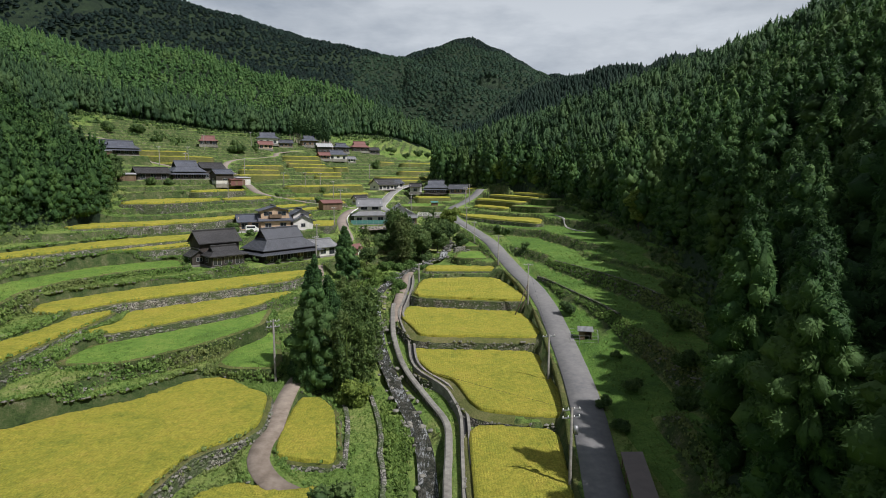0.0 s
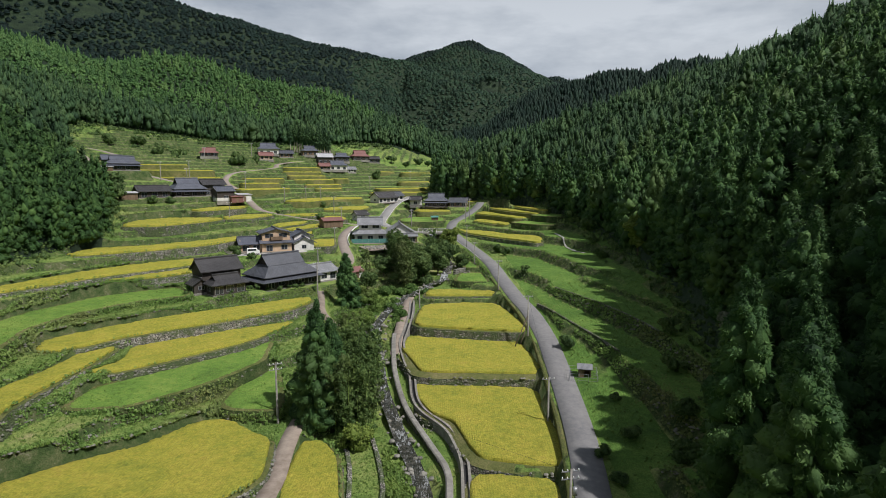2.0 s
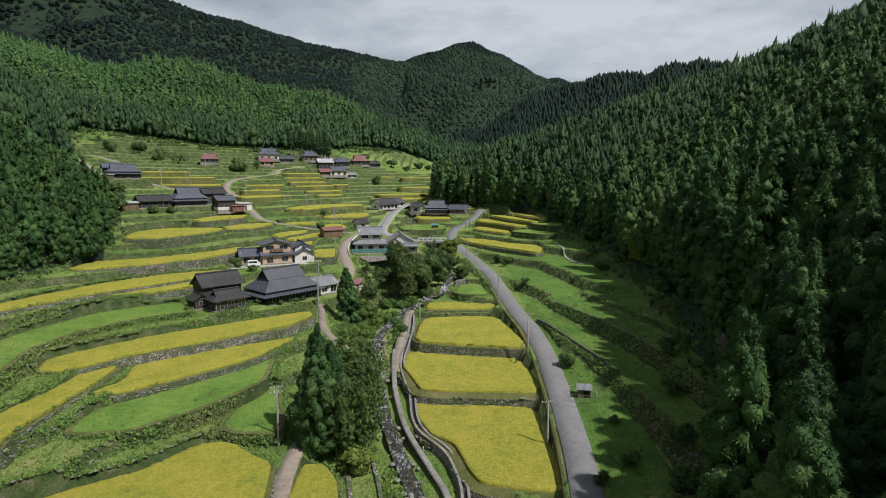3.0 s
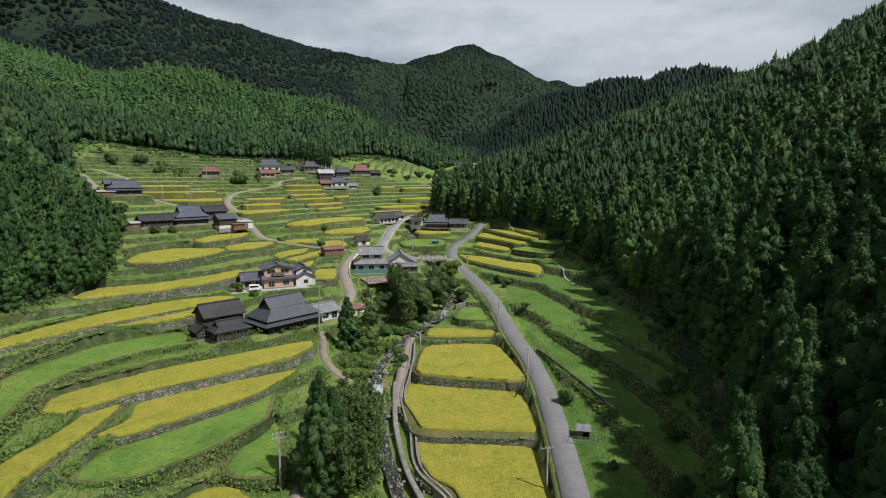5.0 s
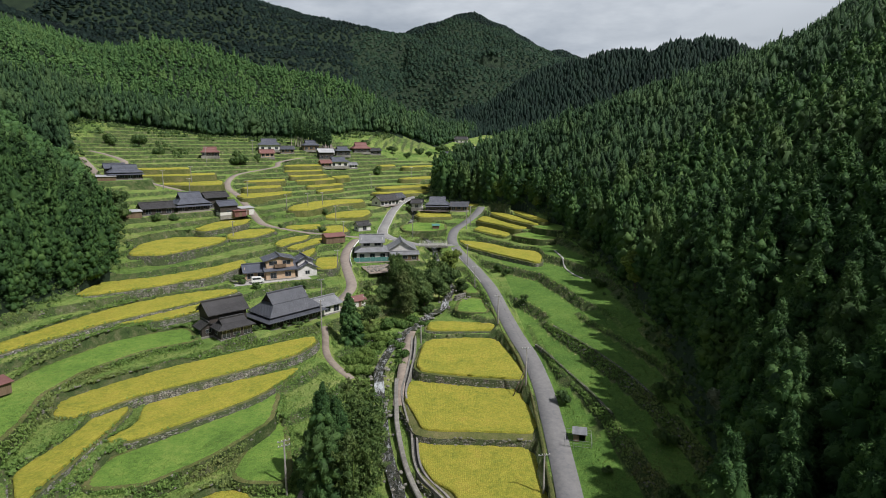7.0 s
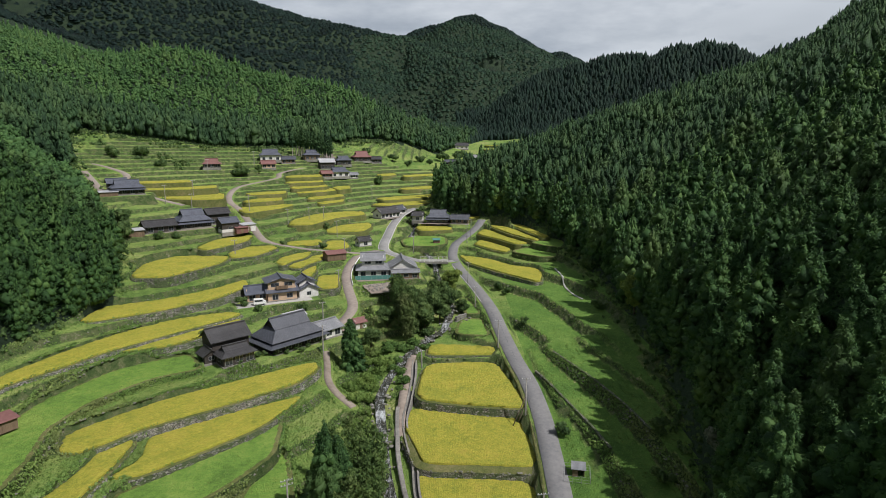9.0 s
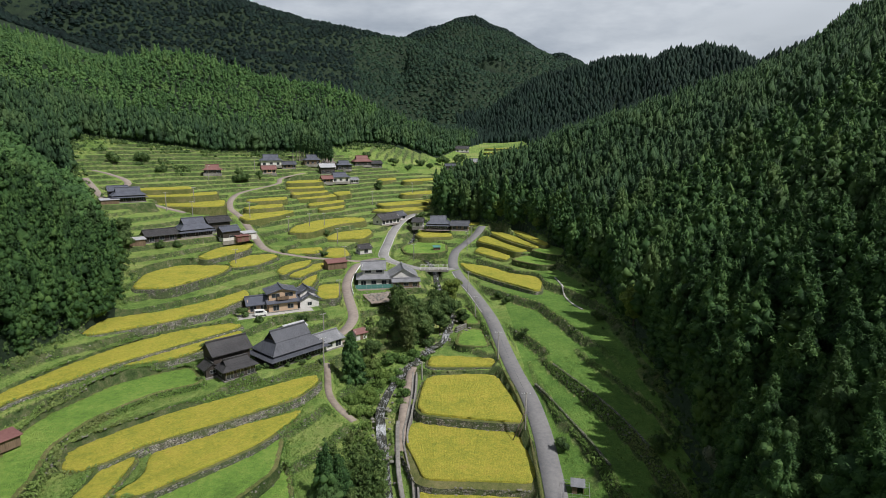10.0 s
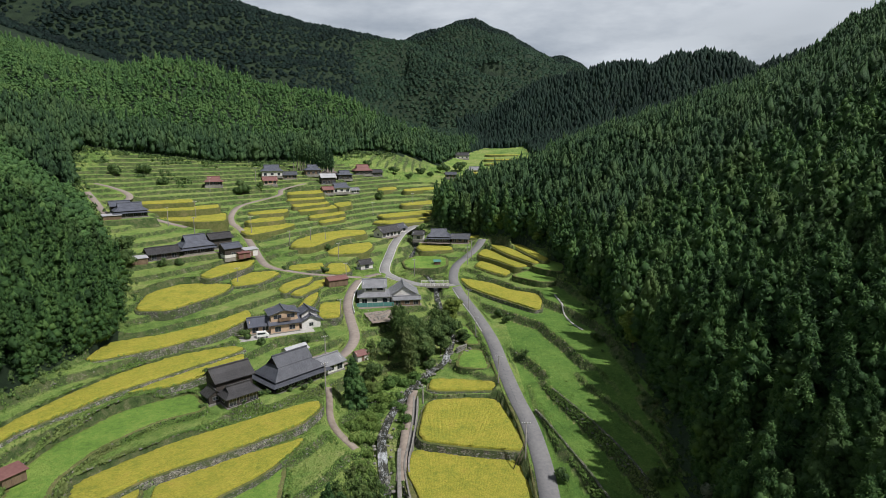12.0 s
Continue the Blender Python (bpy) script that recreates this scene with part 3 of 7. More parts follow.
plot("rice", 18.1, (12.1, 234.4), (16, 246.5), (22.1, 236.7), (26.6, 223.4), (23.6, 216.3), (18.6, 223.4))
plot("rice", 22.0, (19.8, 265.4), (27, 262.3), (34.5, 239.7), (39.3, 225.1), (35.9, 220.6), (27.2, 239.7))
plot("rice", 23.2, (29.6, 261.7), (35.6, 257.1), (40.3, 231.1), (41.8, 223.9), (39, 220.4), (34.3, 238.7))
plot("rice", 24.7, (3.3, 279.7), (17.2, 276.1), (16.8, 269), (3.2, 270.8))
plot("grass", 19.2, (25.2, 211.4), (33, 220.5), (42, 208.6), (40.8, 202.2), (35.3, 200.5))
plot("grass", 21.5, (33.8, 218.5), (43.7, 229.8), (47.6, 220.7), (43.6, 206.4), (38.1, 211.3))

# mown lawn between stream and road
plot("grass", 9.25, (3.2, 144.6), (11.6, 143.2), (11.4, 150), (10.6, 157.5), (5.6, 158), (3.6, 151))
plot("grass", 10.45, (6.2, 159.4), (10.3, 158.8), (8.8, 168), (6.4, 177), (4.8, 175), (6.0, 166))
# pale fields of the valley head
plot("rice", 47.2, (14, 446), (36, 440), (52, 447), (50, 456), (30, 458), (15, 455))
plot("rice", 48.8, (30, 466), (56, 462), (70, 468), (66, 476), (42, 478))
plot("rice", 52.2, (34, 508), (60, 503), (76, 512), (70, 522), (40, 524))
plot("rice", 55.4, (36, 542), (64, 536), (80, 546), (74, 560), (40, 562))
plot("rice", 59.0, (40, 584), (68, 578), (84, 588), (78, 604), (44, 606))

OPEN = [(20, -60), (21, 30), (23.5, 44), (27, 52), (32, 62), (37, 72), (40.5, 88), (42.5, 98), (44.5, 111), (45, 125), (47.5, 149), (48.5, 172), (45.5, 190), (44.5, 205), (43, 240), (28, 262), (12, 275), (-4, 290), (-7, 318), (0, 338), (20, 346), (45, 353), (60, 372), (70, 400), (76, 440),
        (82, 480), (86, 560), (92, 670), (45, 690), (18, 600), (-5, 495), (-72, 468), (-100, 395), (-140, 354), (-212, 334), (-200, 300), (-165, 255), (-125, 205),
        (-98, 168), (-84, 138), (-88, 112), (-93, 90), (-98, 72), (-105, 40), (-110, -60)]


def rounded(outline, times=2):
    """Corner cutting, for hand-built edges that bend softly."""
    p = np.array(outline, float)
    for _ in range(times):
        q = np.roll(p, -1, 0)
        p = np.stack([p * 0.86 + q * 0.14, p * 0.14 + q * 0.86], 1).reshape(-1, 2)
    return p


def inside(x, y, poly):
    x, y = np.asarray(x, float), np.asarray(y, float)
    hit = np.zeros(x.shape, bool)
    p = np.asarray(poly, float)
    for (ax, ay), (bx, by) in zip(p, np.roll(p, -1, 0)):
        if ay == by:
            continue
        hit ^= ((ay > y) != (by > y)) & (x < (bx - ax) * (y - ay) / (by - ay) + ax)
    return hit


def nearest_edge(x, y, poly, closed=True):
    """Distance to an outline or line, the nearest point on it, and how far along it that is."""
    p = np.asarray(poly, float)
    best = np.full(np.shape(x), 1e9)
    nx, ny, along = np.array(x, float), np.array(y, float), np.zeros(np.shape(x))
    run = 0.0
    q = np.roll(p, -1, 0) if closed else p[1:]
    for (ax, ay), (bx, by) in zip(p if closed else p[:-1], q):
        ex, ey = bx - ax, by - ay
        length = math.hypot(ex, ey) + 1e-9
        f = np.clip(((x - ax) * ex + (y - ay) * ey) / length ** 2, 0, 1)
        px, py = ax + f * ex, ay + f * ey
        d = np.hypot(x - px, y - py)
        near = d < best
        best, nx, ny, along = np.where(near, d, best), np.where(near, px, nx), np.where(near, py, ny), np.where(near, run + f * length, along)
        run += length
    return best, nx, ny, along


def line_of(points, step=1.5):
    """A smooth line through points (Catmull-Rom), as an array."""
    p = np.array(points, float)
    p = np.vstack([2 * p[0] - p[1], p, 2 * p[-1] - p[-2]])
    out = []
    for a, b, c, d in zip(p[:-3], p[1:-2], p[2:-1], p[3:]):
        n = max(2, int(np.linalg.norm(c - b) / step))
        t = (np.arange(n) / n)[:, None]
        out.append(0.5 * (2 * b + (c - a) * t + (2 * a - 5 * b + 4 * c - d) * t ** 2 + (3 * b - a - 3 * c + d) * t ** 3))
    return np.vstack(out + [p[-2:-1]])


# lines of the place, in plan
ROAD = line_of([(12.8, 20), (13.7, 40), (15.2, 52), (16.5, 61), (17.5, 70), (18.3, 82), (18.8, 93), (19.1, 103), (18.5, 116), (16.8, 128), (15.3, 143), (13.8, 161), (10.5, 180), (6.8, 196.6), (4.2, 210), (3.1, 222), (4.7, 238), (9.3, 249), (14.3, 258), (17.6, 266)])
VILLAGE_ROAD = line_of([(3.0, 213.5), (-4, 210.5), (-10, 210.8), (-16, 213.6), (-21.5, 217.5), (-24.6, 223), (-25.3, 233), (-25.2, 244), (-25, 256), (-24.4, 268), (-22, 286), (-16, 300)])
LANE = line_of([(-33, 142), (-30, 145), (-27.6, 151), (-27, 160), (-30.5, 173), (-33, 184), (-33.6, 194), (-33, 204), (-31, 212), (-26.5, 219)])
HILL_LANE = line_of([(-32.3, 211), (-42.4, 208), (-56.2, 204.5), (-66.9, 206), (-77.6, 225), (-90.2, 248), (-97.8, 257), (-102.4, 268.6), (-103.6, 284), (-98.6, 300), (-92.6, 315), (-94, 326), (-85.7, 346)])
FARM_LANE = line_of([(-111, 240), (-125, 243), (-138, 248), (-147, 254), (-149, 266), (-155, 273), (-165, 277), (-172, 278)])
SIDE_LANE = line_of([(-167, 263), (-155, 250), (-144, 237)])
DIRT = line_of([(-19.6, 79), (-20.3, 75), (-20.4, 71), (-20.1, 66.5), (-19.6, 62), (-19.6, 58.5), (-19.2, 55.4), (-17.8, 52.8), (-15.6, 50.6), (-12.5, 49)])
TRAIL = line_of([(-29, 131), (-27.5, 125), (-26, 118.5), (-23.5, 114), (-18.9, 109.4)])
STREAM = line_of([(-1.0, 20), (-1.3, 45), (-1.5, 53), (-2.0, 59), (-3.2, 65), (-4.9, 70), (-6.5, 75.5), (-8.3, 82), (-10.3, 90), (-12, 101), (-13.6, 110.5), (-13.8, 115), (-12.6, 123), (-9.5, 133), (-4.5, 143), (-0.6, 149), (1.5, 158), (1.6, 168), (-1, 185), (-3, 200), (-4, 214), (-9, 232), (-14, 246), (-16, 258), (-14.5, 272), (-18, 300)], 1.0)
WALK = line_of([(-9.8, 110), (-9.7, 107), (-9.1, 100), (-8.2, 92.5), (-5.8, 81.4), (-1.8, 70.5), (0.4, 64), (0.6, 57.5), (0.4, 49), (0.8, 30)])
CHANNEL = line_of([(-7.4, 131), (-7.2, 122), (-7.6, 112), (-8, 105), (-6.6, 97), (-5.4, 92.4), (-4.5, 84), (-3, 79.5), (0.5, 74.3), (2, 69), (2.6, 64.9), (2.5, 57), (2.4, 49), (2.2, 30)])
ROADS = [("road", ROAD, 1.95, 0.0), ("village_road", VILLAGE_ROAD, 2.2, 0.0), ("lane", LANE, 1.55, 0.0), ("hill_lane", HILL_LANE, 1.45, 0.0), ("farm_lane", FARM_LANE, 1.5, 0.0), ("side_lane", SIDE_LANE, 1.4, 0.0),
         ("dirt_track", DIRT, 1.15, 0.0), ("trail", TRAIL, 0.8, 0.0)]


def smooth(f):
    f = np.clip(f, 0, 1)
    return f * f * (3 - 2 * f)


def line_height(line):
    """Heights along a line: the land's, evened out."""
    z = land(line[:, 0], line[:, 1])
    for _ in range(12):
        z[1:-1] = (z[:-2] + z[1:-1] * 2 + z[2:]) / 4
    return z


ROAD_Z = [line_height(r[1]) for r in ROADS]
CUT = np.concatenate([[0], np.cumsum(np.hypot(*np.diff(STREAM, axis=0).T))])
# water level: steps of small falls between pools
FALLS = [(36, 0.25), (46, 0.3), (56, 0.2), (66, 0.35), (78, 0.3), (88, 1.7), (102, 0.3), (113, 0.4), (126, 0.4), (135, 1.2), (160, 0.5), (200, 0.7), (225, 0.7), (250, 0.7)]


def water_level(s):
    base = -2.6 + 0.052 * s
    for at, drop in FALLS:
        base = base + drop * smooth((s - at) / 2.0)
    return base


PADS = []      # levelled yards: centre, height, half width, half depth, turn


def yard(x, y, z, w, d, turn):
    PADS.append((x, y, z, w / 2, d / 2, radians(turn)))


yard(-37.5, 132.5, 10.4, 25, 14, 49)
yard(-48.5, 121.5, 11.2, 13, 11, 49)
yard(-48.5, 157.5, 15.2, 23, 13, 27)
yard(-20, 190.5, 14.4, 24, 13, 10)
yard(-39.5, 199, 18.4, 9, 7, 30)
yard(-32.5, 224, 19.0, 7, 5, 35)
yard(-92, 206, 28.9, 32, 12, 45)
yard(-133, 234, 38.4, 20, 11, 35)
yard(-28, 281, 23.4, 20, 8, 53)
yard(-1, 271.5, 21.9, 26, 10, -8)
yard(21.8, 85.5, 5.0, 5, 4, 70)
yard(-20.5, 176.0, 13.9, 10, 11, 20)


# crests of the terrace walls between road and right wood: x, y, z from far to near, and the width of the bank under each
RIGHT_WALLS = [
    (2.6, [(20.4, 136, 9.8), (20.8, 121, 8.8), (23.0, 112.5, 8.7), (25.4, 102.5, 8.5), (26.9, 96, 8.5), (28.4, 88, 8.3), (29.0, 80, 8.1), (29.9, 72, 7.9), (30.8, 60, 7.8), (31.2, 52, 7.8)]),
    (2.2, [(24.2, 136, 11.4), (25.8, 126.5, 11.1), (30.6, 111, 11.4), (33.8, 98, 11.4), (35.3, 89, 11.2), (36.3, 80, 11.0), (36.8, 72, 10.8), (37.2, 52, 10.6)]),
    (2.0, [(32.0, 148, 13.4), (33.8, 127.5, 12.9), (37.1, 116, 13.0), (39.8, 103, 13.2), (41.2, 95, 13.3), (42.5, 80, 13.2), (43.5, 52, 13.0)]),
]


def right_terraces(x, y, z):
    """Three walled grass terraces rising from the road to the foot of the right wood."""
    w = smooth((y - 55) / 6) * smooth((137 - y) / 6) * smooth((x - 19.6) / 1.2)
    if not (w > 0).any():
        return z
    t = np.interp(y, ROAD[:, 1], ROAD_Z[0]) + 0.25 + 0.1 * np.clip(x - 20, 0, 6)
    for wide, crest in RIGHT_WALLS:
        c = np.array(crest)[::-1]
        cx, cz = np.interp(y, c[:, 1], c[:, 0]) + 0.25 * wobble(x, y, 5, 2.0), np.interp(y, c[:, 1], c[:, 2])
        f = smooth((x - cx + wide) / wide)
        t = t * (1 - f) + np.maximum(t, cz + 0.06 * (x - cx)) * f
    past = smooth((x - np.interp(y, c[:, 1], c[:, 0]) - 1) / 4)
    t = t * (1 - past) + np.maximum(z, t) * past
    return z * (1 - w) + t * w


def ground(x, y):
    """Height of the ground as it is: terraces, yards, roads, stream bed."""
    x, y = np.asarray(x, float), np.asarray(y, float)
    z = land(x, y)
    opened = inside(x, y, OPEN) & (y > 20) & (y < 480)
    step = np.where(y > 225, 1.9, np.where(x > 12, 2.8, 1.8))
    u = (z + 0.35 * wobble(x, y, 26, 3.0)) / step
    k = np.floor(u)
    tread = step * (k + 0.12 * (u - k) + 0.88 * smooth((u - k - 0.88) / 0.12)) - 0.35 * wobble(x, y, 26, 3.0)
    d = nearest_edge(x, y, OPEN)[0]
    f = np.where(opened, smooth(d / 5), 0)
    z = right_terraces(x, y, z * (1 - f) + tread * f)
    for px, py, pz, w, dd, turn in PADS:
        c, s = math.cos(turn), math.sin(turn)
        u, v = (x - px) * c + (y - py) * s, -(x - px) * s + (y - py) * c
        out = np.maximum(np.maximum(np.abs(u) - w, np.abs(v) - dd), 0)
        f = 1 - smooth(out / 1.6)
        z = z * (1 - f) + pz * f
    for (name, line, half, lift), zr in zip(ROADS, ROAD_Z):
        box = (x > line[:, 0].min() - 6) & (x < line[:, 0].max() + 6) & (y > line[:, 1].min() - 6) & (y < line[:, 1].max() + 6)
        if not box.any():
            continue
        dist, nx, ny, al = nearest_edge(x[box], y[box], line, False)
        run = np.concatenate([[0], np.cumsum(np.hypot(*np.diff(line, axis=0).T))])
        f = 1 - smooth((dist - half - 0.3) / 1.8)
        z[box] = z[box] * (1 - f) + (np.interp(al, run, zr) - 0.1) * f
    for crop, fz, outline in FIELDS:
        p = rounded(outline)
        box = (x > p[:, 0].min() - 1) & (x < p[:, 0].max() + 1) & (y > p[:, 1].min() - 1) & (y < p[:, 1].max() + 1)
        if box.any():
            zb = z[box]
            hit = inside(x[box], y[box], p)
            zb[hit] = np.minimum(zb[hit], fz - 1.1)
            z[box] = zb
    box = (x > -32) & (x < 16) & (y > 0) & (y < 310)
    if box.any():
        dist, nx, ny, al = nearest_edge(x[box], y[box], STREAM, False)
        wide = 1.1 + 0.3 * np.sin(al * 0.21) + 0.3 * np.sin(al * 0.53)
        left = x[box] < nx
        f = 1 - smooth((dist - wide) / np.where(left, 2.8, 1.0))
        bed = water_level(al) - 0.5
        z[box] = np.where(f > 0, z[box] * (1 - f) + np.minimum(bed, z[box]) * f, z[box])
    return z


def height(x, y):
    return float(ground(np.array([x]), np.array([y]))[0])


def mesh_data(name, verts, faces, mats, flat_shading=True, slots=None):
    me = bpy.data.meshes.new(name)
    verts = np.asarray(verts, np.float32)
    if isinstance(faces, np.ndarray):
        n, k = faces.shape
        me.vertices.add(len(verts))
        me.vertices.foreach_set("co", verts.ravel())
        me.loops.add(n * k)
        me.loops.foreach_set("vertex_index", faces.astype(np.int32).ravel())
        me.polygons.add(n)
        me.polygons.foreach_set("loop_start", np.arange(0, n * k, k, dtype=np.int32))
    else:
        me.from_pydata(verts.tolist(), [], faces)
    for m in mats if isinstance(mats, (list, tuple)) else [mats]:
        me.materials.append(m)
    if slots is not None:
        me.polygons.foreach_set("material_index", np.asarray(slots, np.int32))
    me.update(calc_edges=True)
    me.validate()
    me.polygons.foreach_set("use_smooth", np.full(len(me.polygons), not flat_shading))
    return me


def steps(*stops):
    """Grid lines whose spacing changes: (from, to, spacing)."""
    out = [np.arange(a, b, s) for a, b, s in stops]
    return np.concatenate(out + [[stops[-1][1]]])


def sheet(name, xs, ys, z_of, mat, holes=None):
    gx, gy = np.meshgrid(xs, ys)
    v = np.stack([gx.ravel(), gy.ravel(), z_of(gx.ravel(), gy.ravel())], 1)
    i = np.arange(len(xs) * len(ys)).reshape(len(ys), len(xs))
    f = np.stack([i[:-1, :-1].ravel(), i[:-1, 1:].ravel(), i[1:, 1:].ravel(), i[1:, :-1].ravel()], 1)
    fx, fy = v[f].mean(1)[:, 0], v[f].mean(1)[:, 1]
    lawn = (fx > 19.4) & (fy > 40) & (fy < 200) & (v[f][:, :, 2].max(1) - v[f][:, :, 2].min(1) < 0.5)
    return new(name, mesh_data(name, v, f, mat, False, np.where(inside(fx, fy, OPEN), np.where(lawn, 2, 0), 1)))


gxs = steps((-2400, -500, 50), (-500, -230, 8), (-230, -190, 2.5), (-190, -112, 1.2), (-112, 60, 0.9), (60, 130, 2.5), (130, 420, 8), (420, 2400, 50))
gys = steps((-300, -40, 30), (-40, 40, 5), (40, 225, 0.85), (225, 420, 1.0), (420, 720, 6), (720, 1750, 16), (1750, 3600, 80))
tagged(sheet("ground", gxs, gys, ground, [M["ground"], M["wood_floor"], M["mown_shaded"]]), "green terraced valley floor rising into wooded hillsides", "ground", kind="structure")


def ribbon(line, half, zs, rise=0.0, crown=0.06, lip=-0.25):
    """A road surface: five points across, following a line."""
    t = np.gradient(line, axis=0)
    t /= np.linalg.norm(t, axis=1)[:, None]
    nrm = np.stack([-t[:, 1], t[:, 0]], 1)
    rows = []
    for k, c in ((-1, lip), (-0.97, 0), (0, crown), (0.97, 0), (1, lip)):
        w = half(np.arange(len(line))) if callable(half) else half
        off = np.asarray(w * k).reshape(-1, 1)
        rows.append(np.column_stack([line + nrm * off, zs + rise + c]))
    v = np.stack(rows, 1).reshape(-1, 3)
    i = np.arange(len(v)).reshape(len(line), 5)
    f = np.stack([i[:-1, :-1].ravel(), i[1:, :-1].ravel(), i[1:, 1:].ravel(), i[:-1, 1:].ravel()], 1)
    return v, f


ROAD_LOOK = {"road": ("asphalt", "worn grey asphalt road along the fields"), "village_road": ("grey_road", "pale grey village road with white edges"), "lane": ("lane", "pale concrete lane beside the farmhouses"),
             "hill_lane": ("lane", "grey lane climbing between the rice terraces"), "farm_lane": ("lane", "pale farm lane curving uphill"), "side_lane": ("lane", "pale lane on the grassy slope"),
             "dirt_track": ("dirt", "brown dirt track between two rice fields"), "trail": ("dirt", "reddish brown dirt path beside the shrubs")}
for (name, line, half, lift), zr in zip(ROADS, ROAD_Z):
    v, f = ribbon(line, half, zr, 0.03)
    mat, label = ROAD_LOOK[name]
    tagged(new(name, mesh_data(name, v, f, M[mat], False)), label, "road", kind="structure")

# the stream, with its falls
wz = water_level(CUT)
fine = np.interp(np.arange(0, CUT[-1], 0.5), CUT, np.arange(len(CUT)))
sl = np.column_stack([np.interp(fine, np.arange(len(CUT)), STREAM[:, 0]), np.interp(fine, np.arange(len(CUT)), STREAM[:, 1])])
v, f = ribbon(sl, 1.0, water_level(np.arange(0, CUT[-1], 0.5)), 0.0, 0.0, 0.0)
tagged(new("stream", mesh_data("stream", v, f, M["water"], False)), "clear shallow stream with white rapids over stones", "stream", kind="structure")


def wall_along(line, z_top, z_foot, thick):
    """A free wall following a line: top, two faces and ends."""
    t = np.gradient(line, axis=0)
    t /= np.linalg.norm(t, axis=1)[:, None]
    nrm = np.stack([-t[:, 1], t[:, 0]], 1)
    a, b = line + nrm * thick / 2, line - nrm * thick / 2
    v = np.stack([np.column_stack([a + nrm * 0.15, z_foot]), np.column_stack([a, z_top]), np.column_stack([b, z_top]), np.column_stack([b - nrm * 0.15, z_foot])], 1).reshape(-1, 3)
    i = np.arange(len(v)).reshape(len(line), 4)
    f = np.stack([i[:-1, :-1].ravel(), i[1:, :-1].ravel(), i[1:, 1:].ravel(), i[:-1, 1:].ravel()], 1).tolist()
    return v, [q[::-1] for q in f] + [[0, 1, 2, 3], [len(v) - 1, len(v) - 2, len(v) - 3, len(v) - 4]]


# ---- things ----
def part(name, data, parent, label="", at=None):
    """One mesh object under a thing or a part."""
    ob = new(name, data)
    ob.parent = parent
    if at is not None:
        ob.matrix_local = at
    if label:
        ob["label"] = label
    return ob


def base(name, m, label, category, group=""):
    ob = new(name)
    ob.empty_display_size = 0.3
    ob.matrix_world = m
    return tagged(ob, label, category, group)


FIELD_RNG = np.random.default_rng(5)


def crop_mesh(name, poly, centre, z, cell, depth, rough, mat):
    """A standing crop: a rugged top that keeps to the outline, with a ragged edge down to the soil."""
    lo, hi = poly.min(0) - cell, poly.max(0) + cell
    nx, ny = int((hi[0] - lo[0]) / cell) + 2, int((hi[1] - lo[1]) / cell) + 2
    gx, gy = np.meshgrid(lo[0] + np.arange(nx) * cell, lo[1] + np.arange(ny) * cell)
    hit = inside(gx, gy, poly)
    cells = hit[:-1, :-1] | hit[1:, :-1] | hit[:-1, 1:] | hit[1:, 1:]
    d, ex, ey, _ = nearest_edge(gx, gy, poly)
    jx, jy = FIELD_RNG.uniform(-0.3, 0.3, gx.shape) * cell, FIELD_RNG.uniform(-0.3, 0.3, gx.shape) * cell
    x, y = np.where(hit, gx + jx, ex), np.where(hit, gy + jy, ey)
    zz = z + FIELD_RNG.uniform(-rough, rough, gx.shape) + rough * 1.2 * wobble(gx, gy, 3.0, 4.0)
    zz = np.where(hit, zz, zz - 0.12)
    used = np.zeros(gx.shape, bool)
    used[:-1, :-1] |= cells; used[1:, :-1] |= cells; used[:-1, 1:] |= cells; used[1:, 1:] |= cells
    idx = np.full(gx.shape, -1)
    idx[used] = np.arange(used.sum())
    v = np.column_stack([x[used] - centre[0], y[used] - centre[1], zz[used] - centre[2]])
    f = np.stack([idx[:-1, :-1][cells], idx[:-1, 1:][cells], idx[1:, 1:][cells], idx[1:, :-1][cells]], 1)
    e = np.concatenate([f[:, [0, 1]], f[:, [1, 2]], f[:, [2, 3]], f[:, [3, 0]]])
    key = np.sort(e, 1)
    _, first, count = np.unique(key[:, 0] * 10 ** 7 + key[:, 1], return_index=True, return_counts=True)
    rim = e[first[count == 1]]
    ring = np.unique(rim)
    low = np.full(len(v), -1)
    low[ring] = len(v) + np.arange(len(ring))
    foot = v[ring].copy()
    foot[:, 2] = z - depth - centre[2]
    skirt = np.stack([rim[:, 1], rim[:, 0], low[rim[:, 0]], low[rim[:, 1]]], 1)
    return mesh_data(name, np.vstack([v, foot]), np.vstack([f, skirt]), mat, False)


def resample(poly, step):
    q = np.vstack([poly, poly[:1]])
    run = np.concatenate([[0], np.cumsum(np.hypot(*np.diff(q, axis=0).T))])
    s = np.linspace(0, run[-1], max(8, int(run[-1] / step)), endpoint=False)
    return np.column_stack([np.interp(s, run, q[:, 0]), np.interp(s, run, q[:, 1])])


def shifted(poly, out):
    """An outline moved outwards by some metres."""
    nxt, prv = np.roll(poly, -1, 0), np.roll(poly, 1, 0)
    t = nxt - prv
    t /= np.linalg.norm(t, axis=1)[:, None] + 1e-9
    area = np.sum(poly[:, 0] * nxt[:, 1] - nxt[:, 0] * poly[:, 1])
    nrm = np.stack([t[:, 1], -t[:, 0]], 1) * (1 if area > 0 else -1)
    return poly + nrm * out


LUMP = np.array([(1, 0, 0), (0, 1, 0), (-1, 0, 0), (0, -1, 0), (0, 0, 1), (0, 0, -1), (0.7, 0.7, 0.5), (-0.7, 0.7, -0.4)], float)
